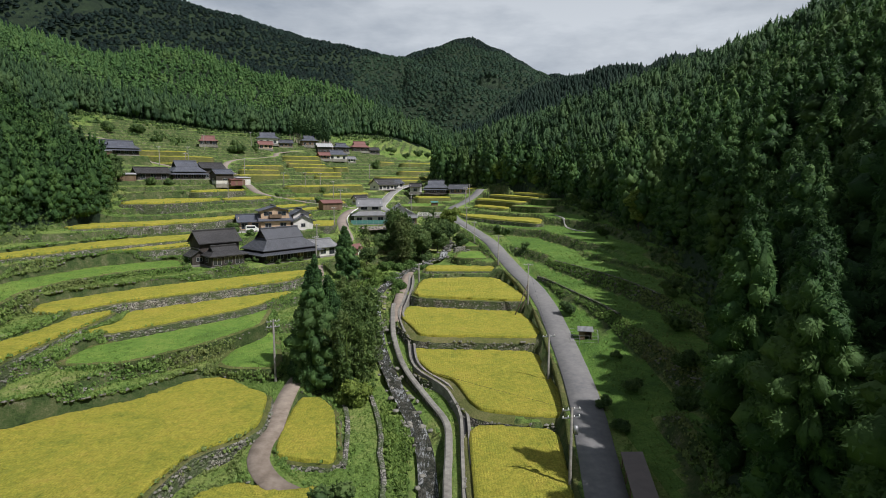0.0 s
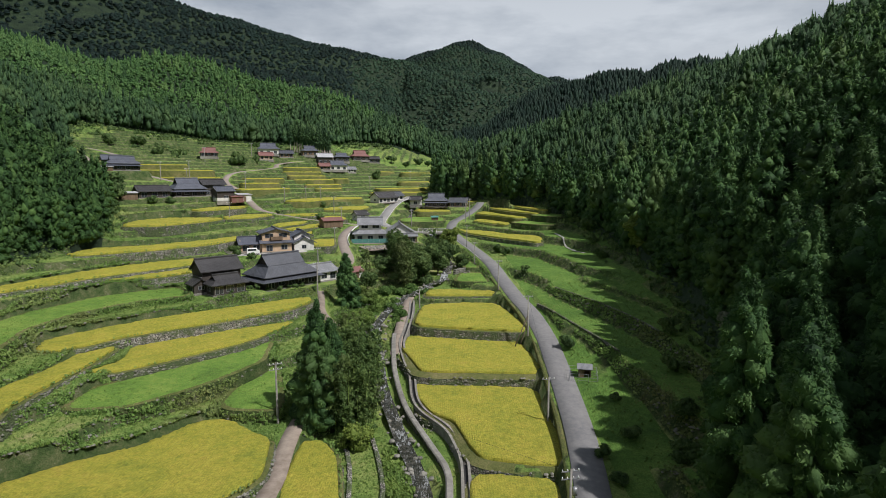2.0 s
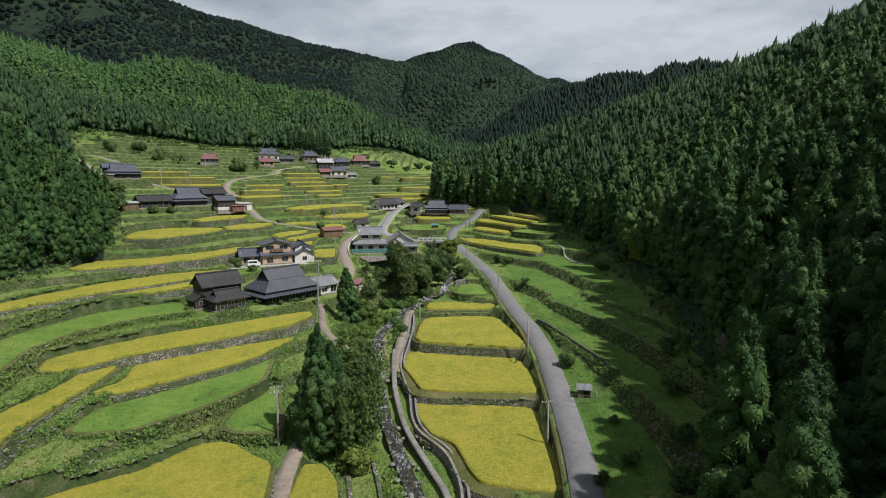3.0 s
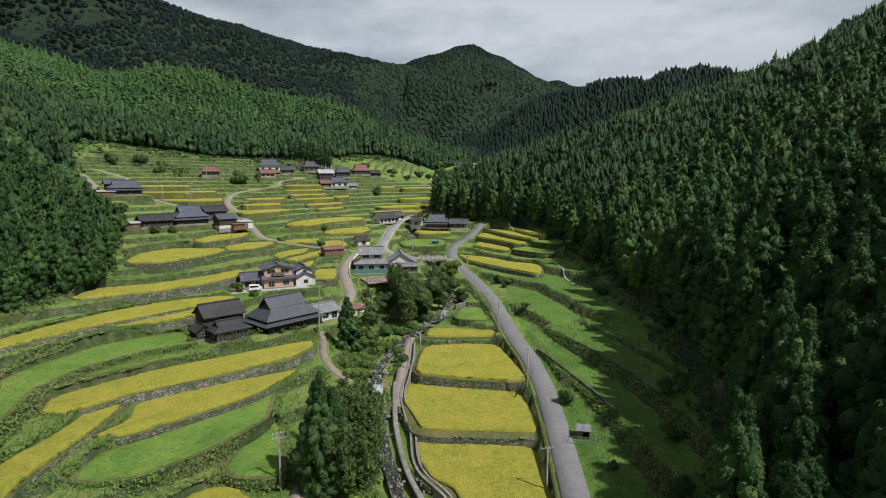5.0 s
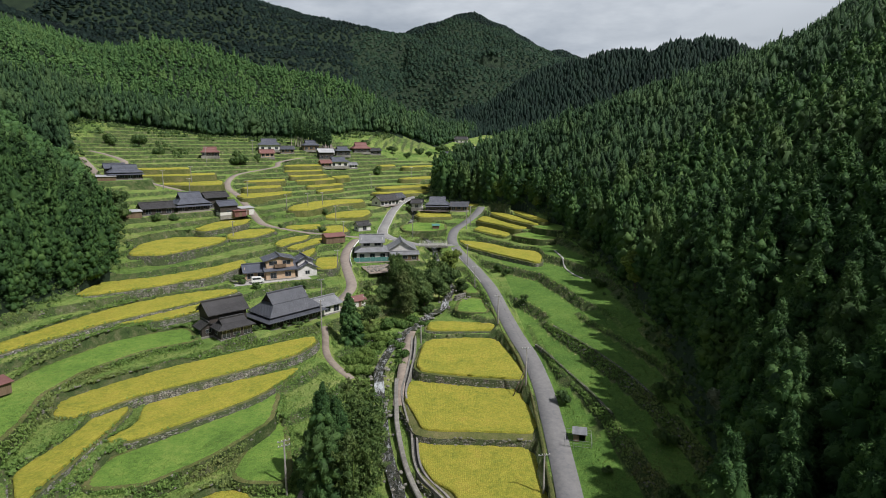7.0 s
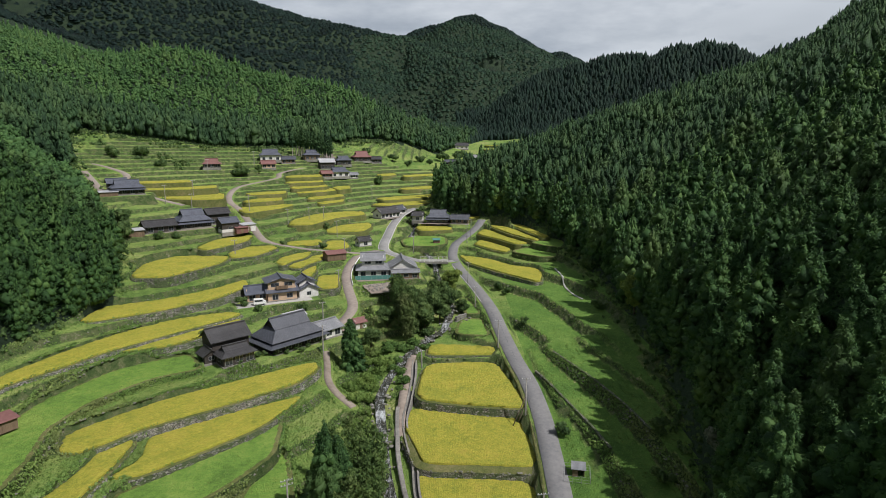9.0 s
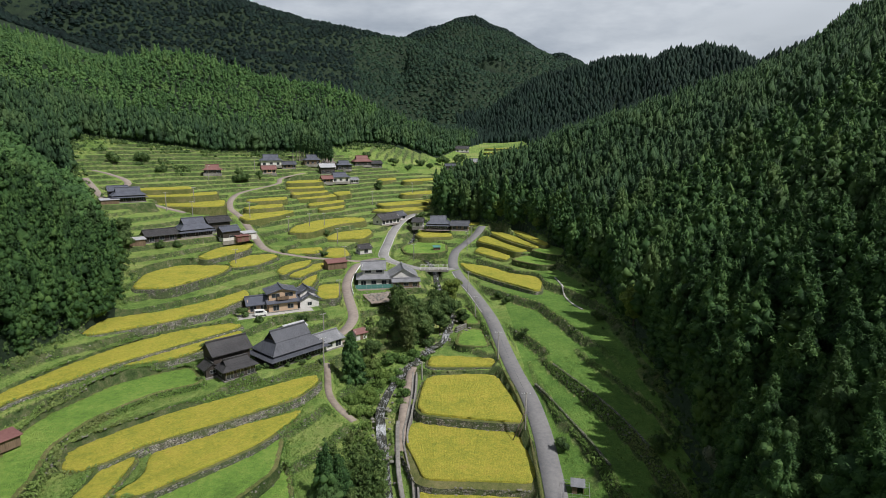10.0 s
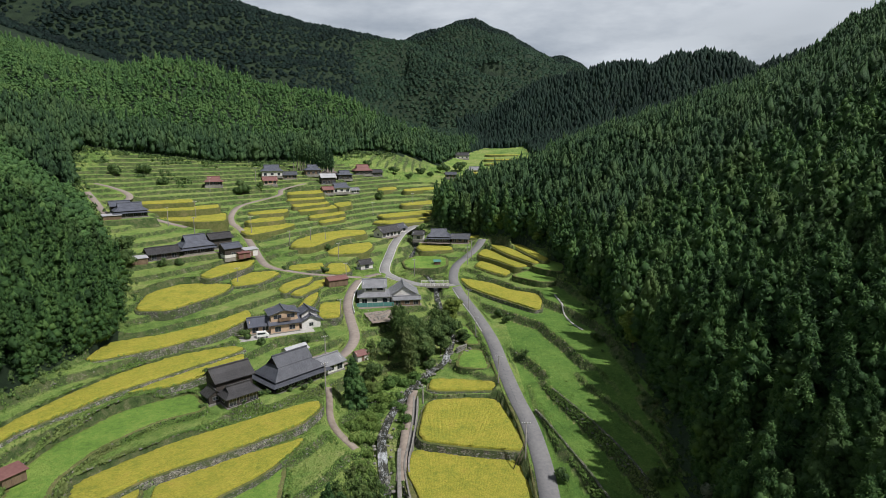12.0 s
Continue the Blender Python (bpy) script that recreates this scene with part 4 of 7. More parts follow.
LUMP_F = np.array([(0, 1, 4), (1, 2, 4), (2, 3, 4), (3, 0, 4), (1, 0, 5), (2, 1, 5), (3, 2, 5), (0, 3, 5)])


def lumps(centres, sizes, rng):
    """Many rough stones as one array of vertices and triangles."""
    n = len(centres)
    v = LUMP[None, :6] * (1 + rng.uniform(-0.3, 0.35, (n, 6, 1))) * sizes[:, None, None] * np.array([1.15, 1.15, 0.8])
    a = rng.uniform(0, 6.28, n)
    c, s = np.cos(a)[:, None], np.sin(a)[:, None]
    v = np.stack([v[:, :, 0] * c - v[:, :, 1] * s, v[:, :, 0] * s + v[:, :, 1] * c, v[:, :, 2]], 2) + centres[:, None]
    f = LUMP_F[None] + (np.arange(n) * 6)[:, None, None]
    return v.reshape(-1, 3), f.reshape(-1, 3)


def stones(root, top, foot, drop, n, many):
    """Single stones standing proud of the wall's face."""
    high = np.nonzero(drop < -0.7)[0]
    if not len(high):
        return
    k = FIELD_RNG.choice(high, int(len(high) * many) + 1)
    f = FIELD_RNG.uniform(0.02, 0.8, len(k))[:, None]
    along = FIELD_RNG.uniform(0, 1, len(k))[:, None]
    j = (k + 1) % n
    p, q = top[k] + (foot[k] - top[k]) * f, top[j] + (foot[j] - top[j]) * f
    xy = p + (q - p) * along
    z = 0.05 + (drop[k] - 0.05)[:, None] * f
    v, t = lumps(np.column_stack([xy, z]), FIELD_RNG.uniform(0.12, 0.27, len(k)), FIELD_RNG)
    tagged(part("stonework", mesh_data("stonework", v, t, M["rock"]), root, "loose grey stones of the wall"), kind="stuff")


def field(crop, z, outline):
    poly = rounded(outline)
    c = poly.mean(0)
    far = c[1]
    cell = 0.45 if far < 115 else 0.7 if far < 200 else 1.1
    size = float(np.hypot(*(poly.max(0) - poly.min(0))))
    soil = z - (0.62 if crop == "rice" else 0.12)
    if crop == "rice":
        label = "terraced field of ripe golden rice above a stone wall" if size > 14 else "small terraced field of ripe golden rice"
        root = base("rice_field", pose(c[0], c[1], soil), label, "rice field", "rice fields of the valley")
    else:
        root = base("grass_terrace", pose(c[0], c[1], soil), "green grassy terrace held by a low stone wall", "grass terrace", "grassy terraces of the valley")
    centre = (c[0], c[1], soil)
    if crop == "rice":
        part("rice_crop", crop_mesh("rice_crop", poly, centre, z, cell, 0.6, 0.07, M["rice"]), root, "ripe golden rice plants")
    else:
        part("grass", crop_mesh("grass", poly, centre, z, cell * 1.3, 0.1, 0.06, M["meadow"]), root, "bright green grass")
    # bund round the plot and the retaining wall under it
    ring = resample(poly, 0.8 if far < 120 else 1.5)
    broad = crop == "rice" and -12 < c[0] < 20 and 60 < far < 112
    inner, crest = shifted(ring, -0.45), shifted(ring, 0.25)
    outer, foot = shifted(ring, 1.5 if broad else 0.62), shifted(ring, 1.8 if broad else 1.0)
    n = len(ring)
    jit = FIELD_RNG.uniform(-0.07, 0.07, (n, 3))
    gz = ground(foot[:, 0], foot[:, 1])
    low = np.minimum(gz - 0.4, soil - 0.5)
    rows = [np.column_stack([inner - c, np.full(n, 0.02)]), np.column_stack([crest - c, np.full(n, 0.2)]) + jit, np.column_stack([outer - c, np.full(n, -0.35 if broad else 0.05)]) + jit]
    i = np.arange(n)
    j = (i + 1) % n
    quads = np.vstack([np.stack([i, j, n + j, n + i], 1), np.stack([n + i, n + j, 2 * n + j, 2 * n + i], 1)])
    part("bund", mesh_data("bund", np.vstack(rows), quads, M["bund"], False), root, "narrow grassy bund")
    wall = [rows[2]]
    for f in (0.33, 0.66, 1.0):
        wall.append(np.column_stack([outer + (foot - outer) * f - c, rows[2][0, 2] + (low - soil - rows[2][0, 2]) * f]) + FIELD_RNG.uniform(-0.09, 0.09, (n, 3)))
    quads = np.vstack([np.stack([k * n + i, k * n + j, (k + 1) * n + j, (k + 1) * n + i], 1) for k in range(3)])
    if far < 150:
        stones(root, outer - c, foot - c, low - soil, n, 3.0 if crop == "rice" else 0.8)
    part("stone_wall", mesh_data("stone_wall", np.vstack(wall), quads, M["ground"] if crop == "grass" else M["stone_pale"] if c[0] < -40 and 100 < c[1] < 150 else M["bund"] if far > 225 else M["stone"], False), root, "weedy terrace bank with a few stones" if crop == "grass" else "steep grassy terrace bank" if far > 225 else "retaining wall of rough grey field stones")
    return root


for crop, z, outline in FIELDS:
    field(crop, z, outline)

FOOTWAY = line_of([(-8.9, 100), (-8.9, 106), (-9.0, 112), (-8.9, 120), (-8.6, 128), (-8.0, 134)])
v, f = ribbon(FOOTWAY, 0.95, np.maximum(line_height(FOOTWAY), ground(FOOTWAY[:, 0], FOOTWAY[:, 1])), 0.1)
tagged(new("footway", mesh_data("footway", v, f, M["dirt"], False)), "brown dirt footway above the stream wall", "path", kind="structure")

# bank walls of the stream: a concrete-topped walk and an irrigation channel
wz = np.maximum(ground(WALK[:, 0] + 1.0, WALK[:, 1]), line_height(WALK)) + 0.15
wb = base("stream_wall", pose(0, 0, 0), "pale stone stream wall with a flat concrete top", "retaining wall")
v, f = wall_along(WALK, wz, np.interp(WALK[:, 1], [20, 110], [-4.5, 0.5]), 0.5)
part("masonry", mesh_data("masonry", v, f, M["stone"]), wb)
v, f = wall_along(WALK, wz + 0.14, wz - 0.02, 0.58)
part("coping", mesh_data("coping", v, f, M["concrete"]), wb, "flat pale concrete coping")
for line in ([(-13.9, 72.4), (-12.6, 69.6), (-11.4, 64.5), (-10.7, 59.4), (-10.2, 55)], [(-9.9, 73.8), (-8.7, 69.3), (-7.8, 65.4), (-7.0, 60.9), (-6.8, 57.6), (-6.3, 55.2), (-5.8, 51.9), (-5.5, 47)]):
    low = line_of(line)
    lz = ground(low[:, 0], low[:, 1]) + 0.35
    wb = base("low_wall", pose(0, 0, 0), "low mossy stone wall edging a grass strip", "garden wall")
    v, f = wall_along(low, lz, lz - 1.3, 0.24)
    part("masonry", mesh_data("masonry", v, f, M["stone_pale"]), wb)
    v, f = wall_along(low, lz + 0.05, lz - 0.02, 0.27)
    part("coping", mesh_data("coping", v, f, M["stone_pale"]), wb, "worn flat coping stones")
for wide, crest in RIGHT_WALLS[:2]:
    top = line_of([q[:2] for q in crest if 86 < q[1] < 130], 1.2)
    tz = ground(top[:, 0] + 0.5, top[:, 1]) + 0.05
    wb = base("terrace_wall", pose(0, 0, 0), "low weathered stone wall along a grassy terrace", "retaining wall", "terrace walls above the road")
    v, f = wall_along(top - np.array([0.25, 0]), tz, tz - 1.7, 0.3)
    part("masonry", mesh_data("masonry", v, f, M["stone"]), wb)
    v, f = wall_along(top - np.array([0.25, 0]), tz + 0.05, tz - 0.02, 0.18)
    part("coping", mesh_data("coping", v, f, M["stone"]), wb, "worn mossy coping stones")
cz = line_height(CHANNEL) + 0.25
ch = base("irrigation_channel", pose(0, 0, 0), "narrow concrete irrigation channel along the rice fields", "channel")
t = np.gradient(CHANNEL, axis=0)
t /= np.linalg.norm(t, axis=1)[:, None]
nrm = np.stack([-t[:, 1], t[:, 0]], 1)
for side in (-0.42, 0.42):
    v, f = wall_along(CHANNEL + nrm * side, cz, cz - 1.6, 0.34)
    part("channel_wall", mesh_data("channel_wall", v, f, M["concrete"]), ch)
v, f = ribbon(CHANNEL, 0.3, cz - 0.45, 0.0, 0.0)
part("channel_bed", mesh_data("channel_bed", v, f, M["rubber"]), ch, "dark wet channel bed")


# ---- trees ----
def sprays(rng, centres, sizes, per, out_dir, droop=0.2, slim=0.5):
    """Many leaf sprays (one triangle each) round the centres of clumps."""
    n = len(centres)
    c = np.repeat(centres, per, 0)
    s = np.repeat(sizes, per)[:, None]
    o = np.repeat(out_dir, per, 0)
    d = rng.normal(size=(n * per, 3))
    d /= np.linalg.norm(d, axis=1)[:, None]
    d = d + o * 0.7
    d /= np.linalg.norm(d, axis=1)[:, None]
    p = c + d * s * rng.uniform(0.35, 0.75, (n * per, 1))
    along = o * 0.8 + rng.normal(size=(n * per, 3)) * 0.55 + np.array([0, 0, 0.35 - droop])
    along -= d * np.sum(along * d, 1)[:, None] * 0.75
    along /= np.linalg.norm(along, axis=1)[:, None]
    side = np.cross(along, d)
    side /= np.linalg.norm(side, axis=1)[:, None] + 1e-9
    ln, wd = s * rng.uniform(0.7, 1.15, (n * per, 1)), s * slim * rng.uniform(0.7, 1.2, (n * per, 1))
    a, b, e = p - along * ln * 0.45 - side * wd, p - along * ln * 0.35 + side * wd, p + along * ln * 0.75
    v = np.stack([a, b, e], 1).reshape(-1, 3)
    return v, np.arange(len(v)).reshape(-1, 3)


def cone(sides, levels):
    """A closed surface of revolution from (radius, height) pairs, as triangles."""
    a = np.arange(sides) / sides * 2 * math.pi
    v = np.vstack([np.column_stack([np.cos(a) * r, np.sin(a) * r, np.full(sides, h)]) for r, h in levels])
    f = []
    for k in range(len(levels) - 1):
        for i in range(sides):
            j = (i + 1) % sides
            f += [(k * sides + i, k * sides + j, (k + 1) * sides + j), (k * sides + i, (k + 1) * sides + j, (k + 1) * sides + i)]
    return v, np.array(f)


def joined(parts):
    vs, fs, n = [], [], 0
    for v, f in parts:
        vs.append(v)
        fs.append(f + n)
        n += len(v)
    return np.vstack(vs), np.vstack(fs)


def lumpy(rng, sides, levels, rough=0.16, lean=0.0):
    """A crown's body: a surface of revolution with swollen tiers and an uneven outline."""
    a = np.arange(sides) / sides * 2 * math.pi
    v = []
    for k, (r, h) in enumerate(levels):
        ang = a + k * 0.9
        rr = r * (1 + rng.uniform(-rough, rough, sides))
        hh = h + rng.uniform(-0.35, 0.35, sides) * (0.5 * r) * (0 < k < len(levels) - 1)
        v.append(np.column_stack([np.cos(ang) * rr, np.sin(ang) * rr, hh]))
    f = []
    for k in range(len(levels) - 1):
        for i in range(sides):
            j = (i + 1) % sides
            f += [(k * sides + i, k * sides + j, (k + 1) * sides + j), (k * sides + i, (k + 1) * sides + j, (k + 1) * sides + i)]
    return np.vstack(v), np.array(f)


def cedar_levels(tall, wide, tiers, bare=0.08, blunt=0.5):
    """Radii and heights of a cedar's tiers, swelling and drawing in to a blunt tip."""
    out = [(wide * 0.25, tall * bare * 0.6)]
    for k in range(tiers):
        u = bare + (1 - bare) * (k + 0.5) / tiers
        r = wide * min(1.0, ((1 - u) / blunt) ** 0.64) * (0.8 + 0.2 * min(1.0, u / 0.45))
        out.append((r * (1.0 if k % 2 == 0 else 0.8), tall * u))
    return out + [(0.05, tall)]


def broad_crown(rng, wide, tall, lobes, clumps, per, lift=0.3, slim=0.55, leaf=0.17):
    """A rounded crown built from several uneven lobes."""
    parts, cc, oo, ss = [], [], [], []
    for k in range(lobes):
        a, r = k * 2.4 + rng.uniform(-0.5, 0.5), wide * rng.uniform(0.15, 0.6)
        lc = np.array([math.cos(a) * r, math.sin(a) * r, tall * (lift + (1 - lift) * rng.uniform(0.2, 0.72))])
        lr = wide * rng.uniform(0.34, 0.52)
        d = rng.normal(size=(clumps, 3))
        d[:, 2] = np.abs(d[:, 2]) * 0.9 - 0.35
        d /= np.linalg.norm(d, axis=1)[:, None]
        cc.append(lc + d * lr * np.array([1, 1, 0.85]) * rng.uniform(0.75, 1.05, (clumps, 1)))
        oo.append(d)
        ss.append(np.full(clumps, lr * leaf) * rng.uniform(0.7, 1.2, clumps))
        v, f = lumpy(rng, 7, [(lr * 0.1, -lr * 0.75), (lr * 0.72, -lr * 0.3), (lr * 0.82, lr * 0.15), (lr * 0.5, lr * 0.6), (lr * 0.05, lr * 0.8)], 0.2)
        parts.append((v + lc, f))
    parts.append(sprays(rng, np.vstack(cc), np.concatenate(ss), per, np.vstack(oo), 0.3, slim))
    return joined(parts)


def trunk(rng, tall, thick, limbs=0, reach=2.0):
    v, f = cone(8, [(thick * 1.35, -0.5), (thick, 0.5), (thick * 0.75, tall * 0.5), (thick * 0.25, tall)])
    parts = [(v, f)]
    for k in range(limbs):
        a, h = k * 2.4, tall * (0.35 + 0.5 * k / max(1, limbs))
        v, f = cone(5, [(thick * 0.4, 0), (thick * 0.25, reach * 0.6), (0.03, reach)])
        m = np.array(Euler((0, radians(52), a)).to_matrix())
        parts.append((v @ m.T + np.array([0, 0, h]), f))
    return joined(parts)


def ball(fine):
    """A unit octahedron, or one divided once, as vertices and triangles."""
    v, f = LUMP[:6].copy(), LUMP_F.copy()
    if not fine:
        return v, f
    v, mid, out = [tuple(p) for p in v], {}, []
    for tri in f:
        m = []
        for i, j in ((0, 1), (1, 2), (2, 0)):
            key = tuple(sorted((tri[i], tri[j])))
            if key not in mid:
                p = np.array(v[tri[i]]) + np.array(v[tri[j]])
                mid[key] = len(v)
                v.append(tuple(p / np.linalg.norm(p)))
            m.append(mid[key])
        out += [(tri[0], m[0], m[2]), (m[0], tri[1], m[1]), (m[2], m[1], tri[2]), (m[0], m[1], m[2])]
    return np.array(v), np.array(out)


def boughs(rng, centres, axes, out_dir, fine, rough=0.24):
    """Uneven foliage clumps, each stretched along its own outward direction."""
    bv, bf = ball(fine)
    n = len(centres)
    side = np.cross(np.array([0, 0, 1.0]), out_dir)
    side /= np.linalg.norm(side, axis=1)[:, None] + 1e-9
    up = np.cross(out_dir, side)
    k = bv[None] * axes[:, None] * (1 + rng.uniform(-rough, rough, (n, len(bv), 1)))
    v = centres[:, None] + k[:, :, :1] * out_dir[:, None] + k[:, :, 1:2] * side[:, None] + k[:, :, 2:] * up[:, None]
    return v.reshape(-1, 3), (bf[None] + (np.arange(n) * len(bv))[:, None, None]).reshape(-1, 3)


def needles(rng, centres, axes, out_dir, many, size):
    """Small hanging sprays all over the clumps, most of them on their outer and upper sides."""
    c, a, o = np.repeat(centres, many, 0), np.repeat(axes, many, 0), np.repeat(out_dir, many, 0)
    side = np.cross(np.array([0, 0, 1.0]), o)
    side /= np.linalg.norm(side, axis=1)[:, None] + 1e-9
    up = np.cross(o, side)
    d = rng.normal(size=c.shape) + np.array([0.7, 0, 0.35])
    d /= np.linalg.norm(d, axis=1)[:, None]
    k = d * a * rng.uniform(0.86, 1.1, (len(c), 1))
    p = c + k[:, :1] * o + k[:, 1:2] * side + k[:, 2:] * up
    n = d[:, :1] * o + d[:, 1:2] * side + d[:, 2:] * up
    along = n * 0.55 + rng.normal(size=c.shape) * 0.4 + np.array([0, 0, -0.3])
    along /= np.linalg.norm(along, axis=1)[:, None]
    wide = np.cross(along, n + rng.normal(size=c.shape) * 0.4)
    wide /= np.linalg.norm(wide, axis=1)[:, None] + 1e-9
    ln = size * rng.uniform(0.7, 1.4, (len(c), 1))
    v = np.stack([p - along * ln * 0.4 - wide * ln * 0.34, p - along * ln * 0.4 + wide * ln * 0.34, p + along * ln], 1).reshape(-1, 3)
    return v, np.arange(len(v)).reshape(-1, 3)


def bough_crown(rng, tall, wide, tiers, per, leaves, leaf, bare=0.06, blunt=0.55, fine=True, core=0.5):
    """A cedar's crown: irregular tiers of hanging boughs with feathery ends, drawn in to a rounded tip."""
    cc, ax, oo, rr = [], [], [], []
    p0, p1, lean = rng.uniform(0, 6.28), rng.uniform(0, 6.28), rng.normal(size=2) * 0.03
    gap = (1 - bare) * tall / tiers
    for k in range(tiers):
        u = bare + (1 - bare) * (k + rng.uniform(0.25, 0.75)) / tiers
        prof = min(1.0, ((1 - u) / blunt) ** 0.72) * (0.8 + 0.2 * min(1.0, u / 0.4))
        n = max(3, int(round(per * (0.3 + 0.7 * prof))))
        a = rng.uniform(0, 6.28) + (np.arange(n) + rng.uniform(-0.3, 0.3, n)) / n * 6.283
        r = wide * prof * (1 + 0.16 * np.sin(a + p0 + u * 3) + 0.12 * np.sin(2 * a + p1 - u * 7)) * rng.uniform(0.68, 1.14, n)
        cc.append(np.column_stack([np.cos(a) * r * 0.6 + lean[0] * u * tall, np.sin(a) * r * 0.6 + lean[1] * u * tall, u * tall + rng.uniform(-0.4, 0.4, n) * gap]))
        ax.append(np.column_stack([0.46 * r + 0.15, np.maximum(0.3, 2.5 * r / n), gap * rng.uniform(0.55, 0.95, n) + 0.08 * r]))
        o = np.column_stack([np.cos(a), np.sin(a), rng.uniform(-0.35, 0.3, n)])
        oo.append(o / np.linalg.norm(o, axis=1)[:, None])
        rr.append(r)
    cc, ax, oo, rr = np.vstack(cc), np.vstack(ax), np.vstack(oo), np.concatenate(rr)
    a = np.arange(4) * 1.7
    cc = np.vstack([cc, np.column_stack([np.cos(a) * 0.09 * wide + lean[0] * tall, np.sin(a) * 0.09 * wide + lean[1] * tall, tall * (0.90 + 0.026 * np.arange(4))])])
    ax = np.vstack([ax, np.column_stack([0.13 * wide - 0.02 * wide * np.arange(4), 0.12 * wide - 0.02 * wide * np.arange(4), np.full(4, 0.03 * tall)])])
    oo = np.vstack([oo, np.column_stack([np.cos(a), np.sin(a), np.zeros(4)])])
    parts = [boughs(rng, cc, ax, oo, fine)]
    if core:
        parts.append(lumpy(rng, 7, [(r * core, h) for r, h in cedar_levels(tall, wide, 6, bare, blunt)[:-2]] + [(0.02, tall * 0.86)], 0.1))
    if leaves:
        parts.append(needles(rng, cc, ax, oo, leaves, leaf))
    return joined(parts)


def leafy_far(rng, wide, tall, n, each, leaf, fine=False):
    """A distant broadleaf crown of overlapping clumps."""
    d = rng.normal(size=(n, 3))
    d[:, 2] = np.abs(d[:, 2])
    d /= np.linalg.norm(d, axis=1)[:, None]
    c = d * np.array([wide * 0.62, wide * 0.62, tall * 0.62]) * rng.uniform(0.5, 1.0, (n, 1)) + np.array([0, 0, tall * 0.22])
    size = wide * rng.uniform(0.32, 0.55, n)
    return joined([boughs(rng, c, np.column_stack([size, size, size * 0.8]), d, fine), sprays(rng, c + d * size[:, None] * 0.8, np.full(n, leaf), each, d, 0.2, 0.5)])


TREE_RNG = np.random.default_rng(11)
CEDARS = []
for k in range(8):
    tall, wide = 17.5 + 0.5 * (k % 3), (2.7, 3.2, 2.9, 3.5)[k % 4]
    crown = bough_crown(TREE_RNG, tall, wide, 16 + k % 3, 11, 72, 0.25, 0.03, (0.55, 0.68, 0.5)[k % 3])
    dense = bough_crown(TREE_RNG, tall, wide, 17 + k % 3, 12, 120, 0.20, 0.03, (0.55, 0.68, 0.5)[k % 3]) if k < 4 else crown
    light = bough_crown(TREE_RNG, tall, wide, 13 + k % 3, 8, 26, 0.34, 0.04, (0.55, 0.68, 0.5)[k % 3], False)
    stem = mesh_data("trunk", *trunk(TREE_RNG, 15, 0.24), M["bark"], False)
    CEDARS.append((mesh_data("crown", *dense, M["cedar"], False), mesh_data("crown", *crown, M["cedar"], False), mesh_data("crown", *light, M["cedar"], False), stem))
MID = [bough_crown(TREE_RNG, 17.0 + k % 3, 2.9 + 0.3 * (k % 3), 9, 6, 8, 0.55, 0.04, (0.55, 0.68, 0.5)[k % 3], False, 0.7) for k in range(7)]
# deep in the wood only the upper halves of the crowns stand clear
TOP = [bough_crown(TREE_RNG, 17.0 + k % 3, 3.0 + 0.3 * (k % 3), 6, 6, 8, 0.55, 0.4, (0.52, 0.6, 0.48)[k % 3], False, 0.75) for k in range(8)]
FAR = [bough_crown(TREE_RNG, 10.5 + k % 4, 2.4 + 0.25 * (k % 3), 3, 4, 2, 0.75, 0.2, 0.6, False, 0.78) for k in range(7)]
SLOPE = [bough_crown(TREE_RNG, 15.0 + k % 4, 2.7 + 0.25 * (k % 3), 3, 4, 3, 0.7, 0.42, 0.55, False, 0.82) for k in range(7)]
SPIRE = [lumpy(TREE_RNG, 6, [(2.0, 0), (2.7, 2.6), (1.9, 5.4), (0.25, 8.0 + 0.5 * k)], 0.24) for k in range(5)]
BROAD_FAR = [leafy_far(TREE_RNG, 3.0 + 0.3 * k, 6.0 + 0.4 * k, 12, 3, 0.8) for k in range(5)]
MOUNTAIN = [lumpy(TREE_RNG, 5, [(3.3, 0), (2.8, 3.0), (0.3, 6.0)], 0.25) for k in range(5)]
ROUND = [leafy_far(TREE_RNG, 2.9, 5.4, 7, 1, 0.6) for k in range(6)]


def scattered(x0, x1, y0, y1, gap, rng):
    nx, ny = int((x1 - x0) / gap), int((y1 - y0) / gap)
    gx, gy = np.meshgrid(x0 + (np.arange(nx) + 0.5) * gap, y0 + (np.arange(ny) + 0.5) * gap)
    gx, gy = gx + (np.arange(ny) % 2)[:, None] * gap * 0.5, gy
    return gx.ravel() + rng.uniform(-0.36, 0.36, nx * ny) * gap, gy.ravel() + rng.uniform(-0.36, 0.36, nx * ny) * gap


